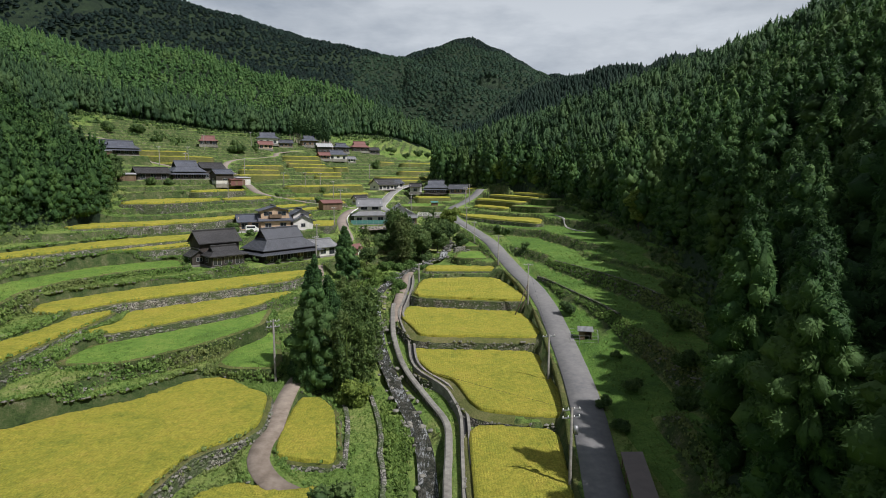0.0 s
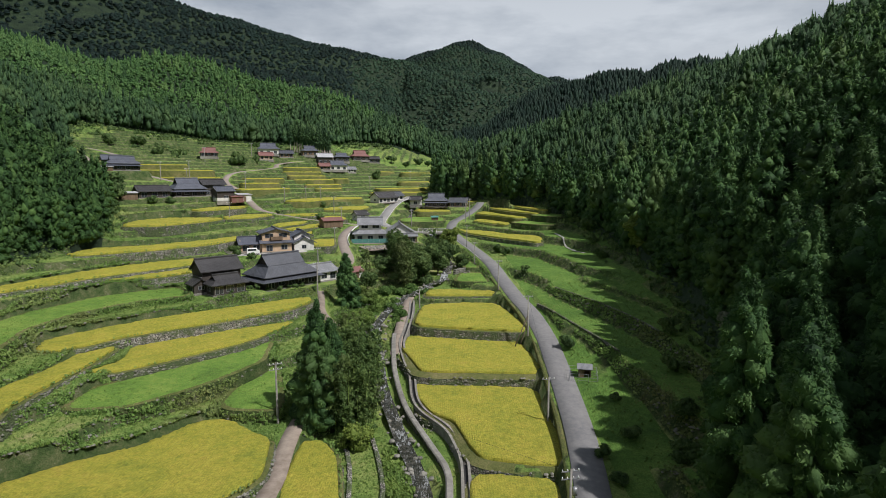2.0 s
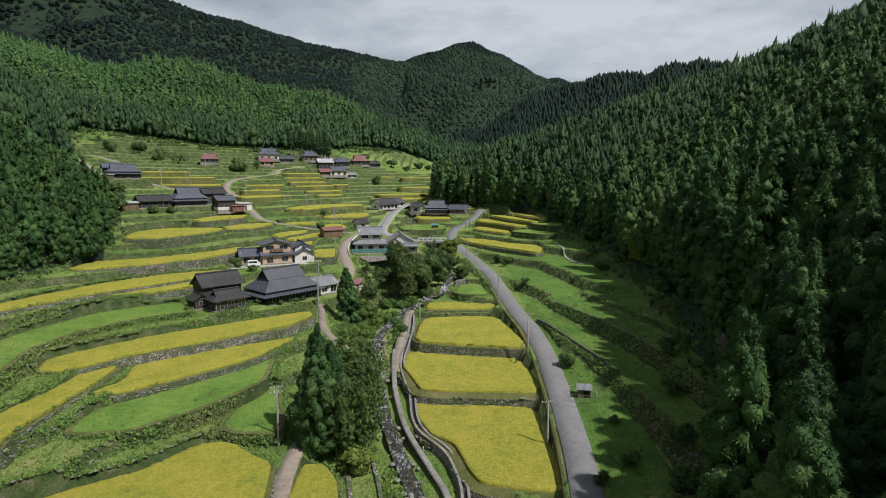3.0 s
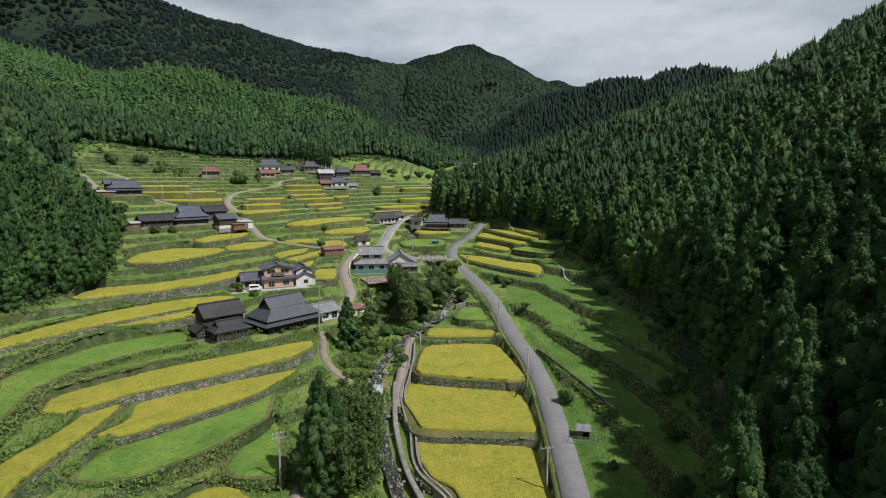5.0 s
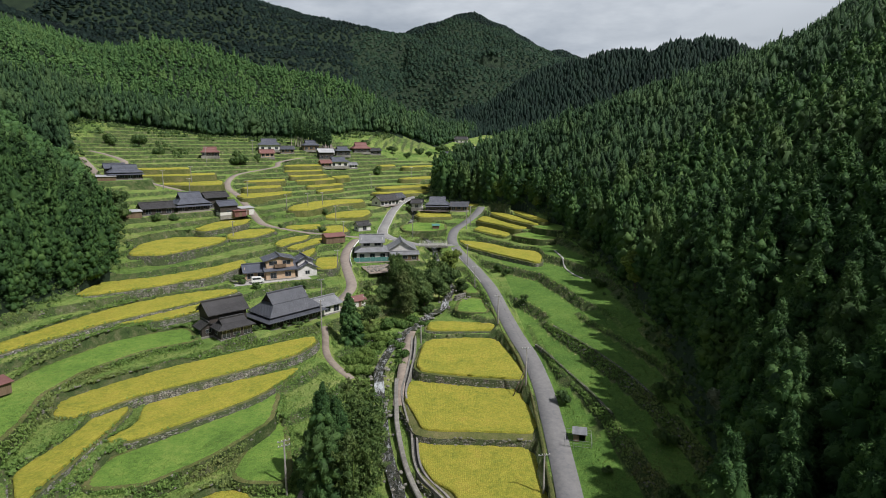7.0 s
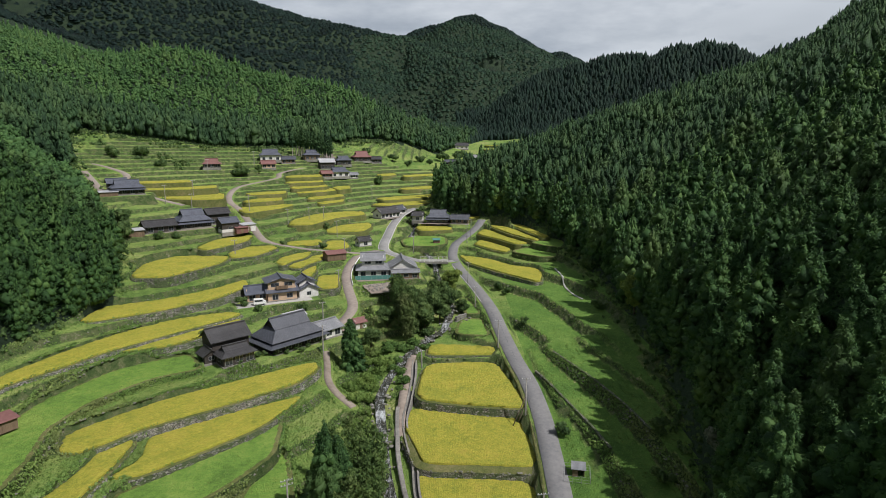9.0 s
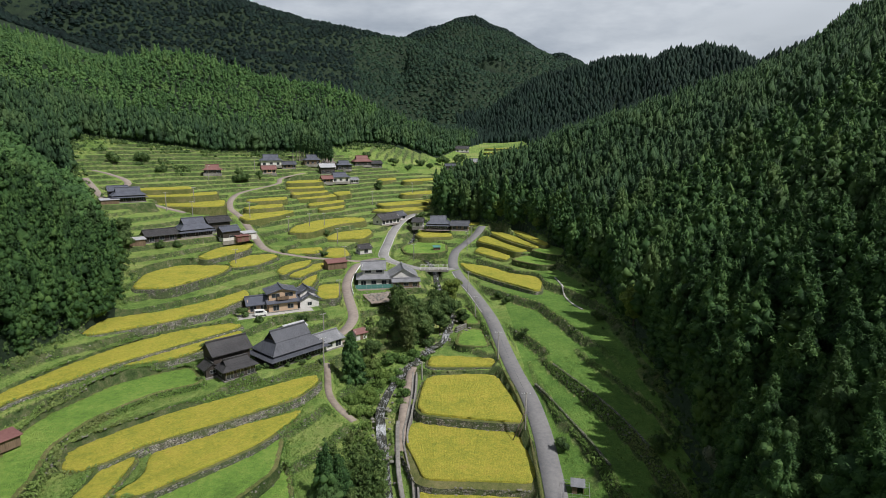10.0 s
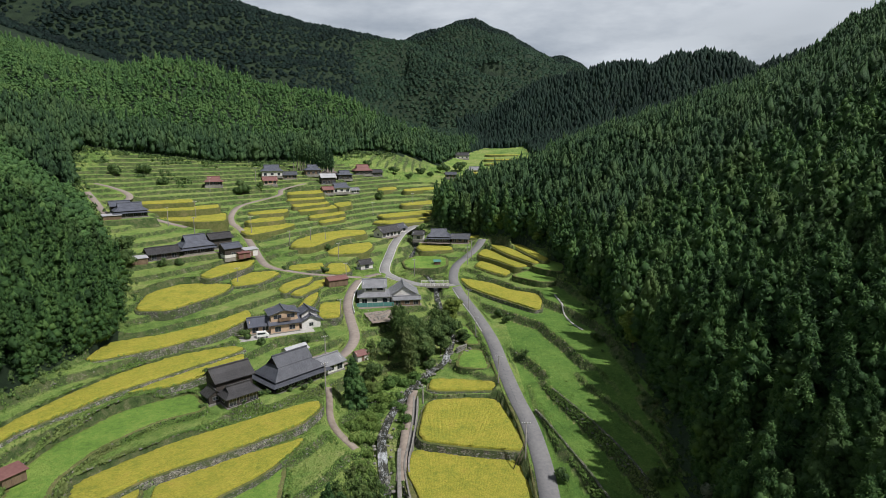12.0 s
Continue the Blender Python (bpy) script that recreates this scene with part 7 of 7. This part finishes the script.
fence = base("net_fence", pose(-23.6, 184.4, 14.4, 0, 0, 8), "teal net fence along the front of the house", "fence")
for k in range(8):
    part("post", boxes("post", "steel", (-6.4 + k * 1.8 - 0.03, -6.4 + k * 1.8 + 0.03, -0.03, 0.03, -0.3, 1.6)), fence)
part("net", boxes("net", "teal_sheet", (-6.4, 6.2, -0.012, 0.012, 0.1, 1.5)), fence, "teal mesh net")
shed(-23.8, 149.5, height(-23.8, 149.5), 40, 3.4, 2.8, 2.1, "rust_red", "plaster", "small white shed with a red iron roof by the thicket", 0.9)

# broken stone walls above the stream
root = base("ruined_wall", pose(5.4, 157.6, height(6.5, 158) - 0.2, 0, 0, 52), "broken grey stone walls above the stream", "stone wall")
wall_rng = random.Random(9)
for row in range(3):
    for k in range(7 - row):
        bx, bz, hi = -3.4 + k * 1.0 + row * 0.3 + wall_rng.uniform(-0.1, 0.1), row * 0.55, 0.55 + wall_rng.uniform(-0.12, 0.05)
        part("stone_block", boxes("stone_block", "rock", (bx, bx + 0.93, row * 0.12, row * 0.12 + 0.9 + wall_rng.uniform(-0.2, 0.2), bz, bz + hi), bevel=0.07), root)
for k in range(4):
    bx = -2.8 + k * 1.9
    part("stone_block", boxes("stone_block", "rock", (bx, bx + 0.8, -1.5 - 0.4 * (k % 2), -0.6, -0.2, 0.45 + 0.2 * (k % 3)), bevel=0.07), root)

# stones in the stream
rock_rng = np.random.default_rng(8)
ROCKS = []
for k in range(4):
    bm = bmesh.new()
    bmesh.ops.create_icosphere(bm, subdivisions=2, radius=1)
    for v in bm.verts:
        v.co *= 1 + 0.28 * noise.noise(v.co * 1.3 + Vector((k * 7, 0, 0)))
        v.co.z *= 0.6
    ROCKS.append(solid("rock", bm, "rock"))
for k in range(150):
    s = rock_rng.uniform(18, 170)
    i = int(np.searchsorted(CUT, s)) - 1
    o = rock_rng.uniform(0.5, 1.9) * (1 if k % 2 else -1)
    px, py = STREAM[i, 0] + o, STREAM[i, 1] + rock_rng.uniform(-0.5, 0.5)
    sz = rock_rng.uniform(0.18, 0.5)
    ob = new("boulder", ROCKS[k % 4])
    ob.matrix_world = pose(px, py, float(water_level(np.array([CUT[i]]))[0]) + 0.02, 0, 0, rock_rng.uniform(0, 360)) @ Matrix.Diagonal((sz, sz * rock_rng.uniform(0.7, 1.2), sz, 1))
    tagged(ob, "rounded grey boulder lying in the stream", "boulder", "boulders of the stream")


# ---- yards and road markings ----
def yard_sheet(x, y, z, w, d, turn, mat, label):
    n = 9
    u, v = np.meshgrid(np.linspace(-w / 2, w / 2, n), np.linspace(-d / 2, d / 2, n))
    u = u + 0.5 * wobble(u, v, 2.0, x)
    v = v + 0.5 * wobble(v, u, 2.0, y)
    c, s = math.cos(radians(turn)), math.sin(radians(turn))
    px, py = x + u * c - v * s, y + u * s + v * c
    i = np.arange(n * n).reshape(n, n)
    f = np.stack([i[:-1, :-1].ravel(), i[:-1, 1:].ravel(), i[1:, 1:].ravel(), i[1:, :-1].ravel()], 1)
    tagged(new("yard", mesh_data("yard", np.column_stack([px.ravel(), py.ravel(), np.full(n * n, z + 0.05)]), f, M[mat], False)), label, "yard", kind="structure")


yard_sheet(-48.5, 153.5, 15.2, 22, 4.5, 27, "pale_concrete", "pale gravel yard before the tan house")
yard_sheet(-33.5, 137.5, 10.4, 20, 3.0, 49, "dirt", "bare earth yard beside the farmhouse")
yard_sheet(-33.2, 145.0, 11.6, 7, 5, 49, "lane", "pale paved forecourt of the farmhouse")
yard_sheet(-19.0, 185.2, 14.4, 22, 3.0, 12, "dirt", "earth yard with building rubble")
yard_sheet(-20.0, 174.5, 14.15, 10, 12, 20, "dirt", "bare earth plot with rubble beside the thicket")
yard_sheet(-25.6, 277.6, 23.4, 12, 2.4, 57, "lane", "pale forecourt beside the village road")
yard_sheet(-1.0, 267.6, 21.9, 24, 2.2, -8, "dirt", "bare yard before the farmhouse")
yard_sheet(-90.0, 202.0, 28.9, 28, 3.0, 45, "dirt", "bare farm yard on the slope")


def edge_line(line, zs, off, name="road_edge"):
    t = np.gradient(line, axis=0)
    t /= np.linalg.norm(t, axis=1)[:, None]
    nrm = np.stack([-t[:, 1], t[:, 0]], 1)
    v, f = ribbon(line + nrm * off, 0.06, zs, 0.075, 0.0, -0.03)
    tagged(new(name, mesh_data(name, v, f, M["white_paint"], False)), "white painted edge line of the road", "road marking", kind="structure")


for off in (-2.0, 2.0):
    edge_line(VILLAGE_ROAD[14:], ROAD_Z[1][14:], off)
for a, b in ((96, 124),):
    for off in (1.72,):
        edge_line(ROAD[a:b], ROAD_Z[0][a:b], off)


sel = (ROAD[:, 1] > 42) & (ROAD[:, 1] < 146)
vt = np.gradient(ROAD, axis=0)
vt /= np.linalg.norm(vt, axis=1)[:, None]
verge_line = (ROAD + np.stack([-vt[:, 1], vt[:, 0]], 1) * 2.3)[sel]
v, f = ribbon(verge_line, 0.42, ROAD_Z[0][sel] - 0.16, 0.0, 0.0, -0.7)
tagged(new("verge", mesh_data("verge", v, f, M["bund"], False)), "dry grassy verge between road and rice fields", "verge", kind="structure")


# ---- grass tufts, weeds and rank growth ----
def clear_of_things(x, y, spare=0.5):
    ok = inside(x, y, OPEN)
    for crop, fz, outline in FIELDS:
        p = rounded(outline)
        box = (x > p[:, 0].min() - 1) & (x < p[:, 0].max() + 1) & (y > p[:, 1].min() - 1) & (y < p[:, 1].max() + 1)
        idx = np.nonzero(box)[0]
        if len(idx):
            ok[idx] &= ~inside(x[idx], y[idx], p)
    for name, line, half, lift in ROADS:
        box = np.nonzero((x > line[:, 0].min() - 4) & (x < line[:, 0].max() + 4) & (y > line[:, 1].min() - 4) & (y < line[:, 1].max() + 4))[0]
        if len(box):
            ok[box] &= nearest_edge(x[box], y[box], line, False)[0] > half + spare
    for px, py, pz, w, d, turn in PADS:
        c, s = math.cos(turn), math.sin(turn)
        u, v = (x - px) * c + (y - py) * s, -(x - px) * s + (y - py) * c
        ok &= (np.abs(u) > w) | (np.abs(v) > d)
    box = np.nonzero((x > -32) & (x < 16) & (y < 310))[0]
    ok[box] &= nearest_edge(x[box], y[box], STREAM, False)[0] > 1.9
    for line, gap in ((WALK, 0.8), (CHANNEL, 0.9)):
        box = np.nonzero((x > -14) & (x < 8) & (y < 135))[0]
        ok[box] &= nearest_edge(x[box], y[box], line, False)[0] > gap
    return ok


def cover(name, x, y, low, high, per, mat, label, seed, lift=0.1):
    rng = np.random.default_rng(seed)
    z = ground(x, y)
    c = np.column_stack([x, y, z + lift])
    o = rng.normal(size=(len(x), 3)) * 0.35 + np.array([0, 0, 1.0])
    o /= np.linalg.norm(o, axis=1)[:, None]
    v, f = sprays(rng, c, rng.uniform(low, high, len(x)), per, o, 0.1, 0.3)
    tagged(new(name, mesh_data(name, v, f, M[mat])), label, "plants", kind="stuff")


cover_rng = np.random.default_rng(21)
x, y = np.concatenate([cover_rng.uniform(-100, 52, 110000), cover_rng.uniform(-75, 46, 110000)]), np.concatenate([cover_rng.uniform(38, 235, 110000), cover_rng.uniform(38, 130, 110000)])
ok = clear_of_things(x, y)
x, y = x[ok], y[ok]
steep = np.hypot(ground(x + 0.5, y) - ground(x - 0.5, y), ground(x, y + 0.5) - ground(x, y - 0.5))
verge = (x > 7) & (x < 18.5) & (y > 38) & (y < 146)
x, y, steep = x[~verge], y[~verge], steep[~verge]
near_x, near_y, steep_near = x, y, steep
rank = (steep > np.where(x > 18, 0.9, 0.38)) | (wobble(x, y, 9, 2.0) > 0.85) | ((x > -19) & (x < -14.5) & (y > 85))
cover("rank_weeds", x[rank], y[rank], 0.14, 0.36, 9, "bank", "rank dark green weeds on the terrace banks", 31, 0.18)
short = ~rank & (cover_rng.uniform(0, 1, len(x)) < np.where(x > 19.4, 0.1, 0.3))
cover("grass_tufts", x[short], y[short], 0.12, 0.28, 6, "weed", "short green grass tufts on the terraces", 32, 0.03)
x, y = cover_rng.uniform(-210, 20, 60000), cover_rng.uniform(235, 470, 60000)
ok = clear_of_things(x, y)
x, y = x[ok], y[ok]
steep = np.hypot(ground(x + 0.7, y) - ground(x - 0.7, y), ground(x, y + 0.7) - ground(x, y - 0.7))
rank = steep > 1.0
cover("rank_weeds", x[rank], y[rank], 0.25, 0.5, 6, "bank", "rank green growth on the upper terrace banks", 33, 0.2)
bank = np.nonzero(steep_near > 1.3)[0]
bank = bank[cover_rng.uniform(0, 1, len(bank)) < 0.16]
v, f = lumps(np.column_stack([near_x[bank], near_y[bank], ground(near_x[bank], near_y[bank]) + 0.05]), cover_rng.uniform(0.14, 0.32, len(bank)), cover_rng)
tagged(new("terrace_stones", mesh_data("terrace_stones", v, f, M["rock"])), "grey field stones in the terrace banks", "stones", kind="stuff")
for crop, fz, outline in FIELDS:
    p = rounded(outline)
    if crop == "grass" and p[:, 1].mean() < 130:
        size = p.max(0) - p.min(0)
        n = int(size[0] * size[1] * 2.5)
        gx, gy = p[:, 0].min() + cover_rng.uniform(0, 1, n) * size[0], p[:, 1].min() + cover_rng.uniform(0, 1, n) * size[1]
        ok = inside(gx, gy, p)
        rng = np.random.default_rng(n)
        o = rng.normal(size=(ok.sum(), 3)) * 0.3 + np.array([0, 0, 1.0])
        v, f = sprays(rng, np.column_stack([gx[ok], gy[ok], np.full(ok.sum(), fz + 0.02)]), rng.uniform(0.08, 0.2, ok.sum()), 4, o / np.linalg.norm(o, axis=1)[:, None], 0.1, 0.3)
        tagged(new("grass_tufts", mesh_data("grass_tufts", v, f, M["weed"])), "green grass tufts of a terrace", "plants", kind="stuff")
x, y = cover_rng.uniform(-215, -95, 2600), cover_rng.uniform(262, 352, 2600)
keep = inside(x, y, OPEN) & (wobble(x, y, 17, 6.0) > 0.25) & (y > 300 - (x + 95) * 0.35 - 20) & (x < -138)
cover("scrub", x[keep], y[keep], 0.9, 1.9, 12, "broadleaf", "dark green scrub on abandoned terraces", 35, 0.5)
# undergrowth along the edges of the woods
edge_pts = resample(np.array(OPEN, float), 1.1)
x = edge_pts[:, 0].repeat(3) + cover_rng.normal(size=len(edge_pts) * 3) * 1.4
y = edge_pts[:, 1].repeat(3) + cover_rng.normal(size=len(edge_pts) * 3) * 1.4
keep = (y > 20) & (y < 480)
cover("undergrowth", x[keep], y[keep], 0.35, 0.8, 22, "broadleaf", "dense green undergrowth at the edge of the wood", 34, 0.5)
far_pts = edge_pts[(edge_pts[:, 1] > 225) & (edge_pts[:, 0] < 5) & (edge_pts[:, 1] < 480)].repeat(4, 0)
x, y = far_pts[:, 0] + cover_rng.normal(size=len(far_pts)) * 3.0 + 2.0, far_pts[:, 1] - np.abs(cover_rng.normal(size=len(far_pts))) * 4.0
keep = wobble(x, y, 11, 3.0) > -0.1
cover("scrub", x[keep], y[keep], 0.7, 1.7, 12, "broadleaf", "dark green scrub below the hill wood", 36, 0.5)
# a bed of weeds in the stream, below the footway
bed = rounded([(-8.1, 70.5), (-6.6, 71.8), (-5.0, 66.5), (-3.4, 61.6), (-3.2, 57.6), (-3.4, 54.2), (-3.4, 46), (-5.0, 46), (-5.5, 51.7), (-6.1, 57.6), (-7.3, 64.6)])
x, y = cover_rng.uniform(-9, -2, 1900), cover_rng.uniform(44, 71, 1900)
keep = inside(x, y, bed) & (wobble(x, y, 3.0, 7.0) > -0.45)
rng = np.random.default_rng(41)
o = rng.normal(size=(keep.sum(), 3)) * 0.4 + np.array([0, 0, 1.0])
v, f = sprays(rng, np.column_stack([x[keep], y[keep], np.maximum(ground(x[keep], y[keep]), -0.2) + 0.25 + 0.25 * wobble(x[keep], y[keep], 2.5, 3.0)]), rng.uniform(0.2, 0.42, keep.sum()), 10, o / np.linalg.norm(o, axis=1)[:, None], 0.1, 0.4)
tagged(new("stream_weeds", mesh_data("stream_weeds", v, f, M["weed"])), "lush bright green weeds in the stream bed", "plants", kind="stuff")
# weedy stone bank and hedge before the farmhouse
for k, (x, y, w, t) in enumerate(((-45.3, 117.8, 0.9, 1.3), (-42.6, 122.2, 1.1, 1.9), (-41.2, 123.0, 0.9, 1.5), (-39.6, 124.8, 0.9, 1.3), (-37.2, 126.2, 1.0, 1.5), (-35.8, 128.6, 0.8, 1.2), (-33.4, 131.0, 0.9, 1.4), (-53.4, 115.4, 1.2, 1.9), (-52.6, 113.0, 0.9, 1.3), (-31.0, 134.0, 0.7, 1.0))):
    shrub("garden_shrub", x, y, w, t, "broadleaf", "clipped dark green shrub before the farmhouse", "shrub", 4, 20, 8, False)
x, y = cover_rng.uniform(-52, -26, 9000), cover_rng.uniform(110, 136, 9000)
u = (x + 44) * 0.76 - (y - 116.0) * -0.65
v2 = (x + 44) * -0.65 + (y - 116.0) * 0.76
keep = (u > -3) & (u < 23) & (v2 > -1.2) & (v2 < 2.2) & clear_of_things(x, y, 0.2)
x, y = x[keep], y[keep]
cover("bank_weeds", x, y, 0.2, 0.45, 8, "weed", "bright green weeds on the stony farmhouse bank", 43, 0.15)
pick = cover_rng.uniform(0, 1, len(x)) < 0.3
v, f = lumps(np.column_stack([x[pick], y[pick], ground(x[pick], y[pick]) + 0.18]), cover_rng.uniform(0.14, 0.34, pick.sum()), cover_rng)
tagged(new("bank_stones", mesh_data("bank_stones", v, f, M["stone_pale"])), "pale field stones in the farmhouse bank", "stones", kind="stuff")
# rubble on the bare plot
x, y = cover_rng.normal(-20.6, 2.2, 90), cover_rng.normal(175, 3.4, 90)
v, f = lumps(np.column_stack([x, y, ground(x, y) + 0.42]), cover_rng.uniform(0.12, 0.4, 90), cover_rng)
tagged(new("rubble", mesh_data("rubble", v, f, M["concrete"])), "pale broken rubble lying on bare earth", "rubble", kind="stuff")
# concrete ditch below the right wood
ditch = line_of([(37.8, 190), (38.1, 183), (38.3, 173), (38.9, 166.7), (40.4, 160)])
v, f = ribbon(ditch, 0.28, ground(ditch[:, 0], ditch[:, 1]), 0.16, 0.0, -0.5)
tagged(new("drain", mesh_data("drain", v, f, M["pale_concrete"], False)), "narrow pale concrete drain below the wood", "drain", kind="structure")
# weeds hanging over the edges of the terraces
bx, by, bz = [], [], []
for crop, fz, outline in FIELDS:
    p = rounded(outline)
    far = p[:, 1].mean()
    if far > 235 or (-10 < p[:, 0].mean() < 16 and far < 142):
        continue
    q = resample(p, 0.3 if far < 135 else 0.7)
    for off in (0.35, 0.9, 1.5):
        e = shifted(q, off)
        pick = cover_rng.uniform(0, 1, len(e)) < (0.75 if crop == "grass" else 0.4)
        e = e[pick] + cover_rng.normal(size=(pick.sum(), 2)) * 0.15
        g = ground(e[:, 0], e[:, 1])
        ok = (np.maximum(g, fz - off * 1.3) <= fz + 0.4) & clear_of_things(e[:, 0], e[:, 1], 0.3)
        bx.append(e[ok, 0])
        by.append(e[ok, 1])
        bz.append(np.maximum(g, fz - 0.25 - (off - 0.35) * 1.6)[ok])
bx, by, bz = np.concatenate(bx), np.concatenate(by), np.concatenate(bz)
rng = np.random.default_rng(47)
o = rng.normal(size=(len(bx), 3)) * 0.4 + np.array([0, 0, 1.0])
v, f = sprays(rng, np.column_stack([bx, by, bz + 0.08]), rng.uniform(0.18, 0.42, len(bx)), 7, o / np.linalg.norm(o, axis=1)[:, None], 0.1, 0.3)
tagged(new("edge_weeds", mesh_data("edge_weeds", v, f, M["bank"])), "green weeds hanging over the terrace edges", "plants", kind="stuff")
# weeds growing out of the steep faces between the nearer terraces
bx, by, bz = [], [], []
for crop, fz, outline in FIELDS:
    p = rounded(outline)
    if p[:, 1].mean() > 140 or p[:, 0].mean() > -10:
        continue
    q = resample(p, 0.35)
    for k in range(6):
        off = cover_rng.uniform(0.2, 1.3, (len(q), 1))
        e = shifted(q, off)
        g, top = ground(e[:, 0], e[:, 1]), ground(*shifted(q, 1.6).T)
        free = clear_of_things(e[:, 0], e[:, 1], 0.3)
        up = (top > fz + 0.5) & free
        down = (top < fz - 0.6) & (crop == "grass") & free
        z = np.where(up, fz - 0.3 + cover_rng.uniform(0, 1, len(q)) * (top - fz + 0.3), fz - cover_rng.uniform(0.1, 1, len(q)) * (fz - top))
        e = np.where(up[:, None], shifted(q, 0.25 + 0.75 * np.clip((z - fz) / (top - fz + 0.01), 0, 1)[:, None]), shifted(q, 0.85))
        ok = up | down
        bx.append(e[ok, 0])
        by.append(e[ok, 1])
        bz.append(np.maximum(z, np.where(up, ground(e[:, 0], e[:, 1]), -99))[ok])
bx, by, bz = np.concatenate(bx), np.concatenate(by), np.concatenate(bz)
rng = np.random.default_rng(53)
o = rng.normal(size=(len(bx), 3)) * 0.4 + np.array([0, -0.3, 0.8])
v, f = sprays(rng, np.column_stack([bx, by, bz]), rng.uniform(0.22, 0.5, len(bx)), 5, o / np.linalg.norm(o, axis=1)[:, None], 0.1, 0.34)
tagged(new("face_weeds", mesh_data("face_weeds", v, f, M["bank"])), "shaggy green weeds on the steep terrace faces", "plants", kind="stuff")
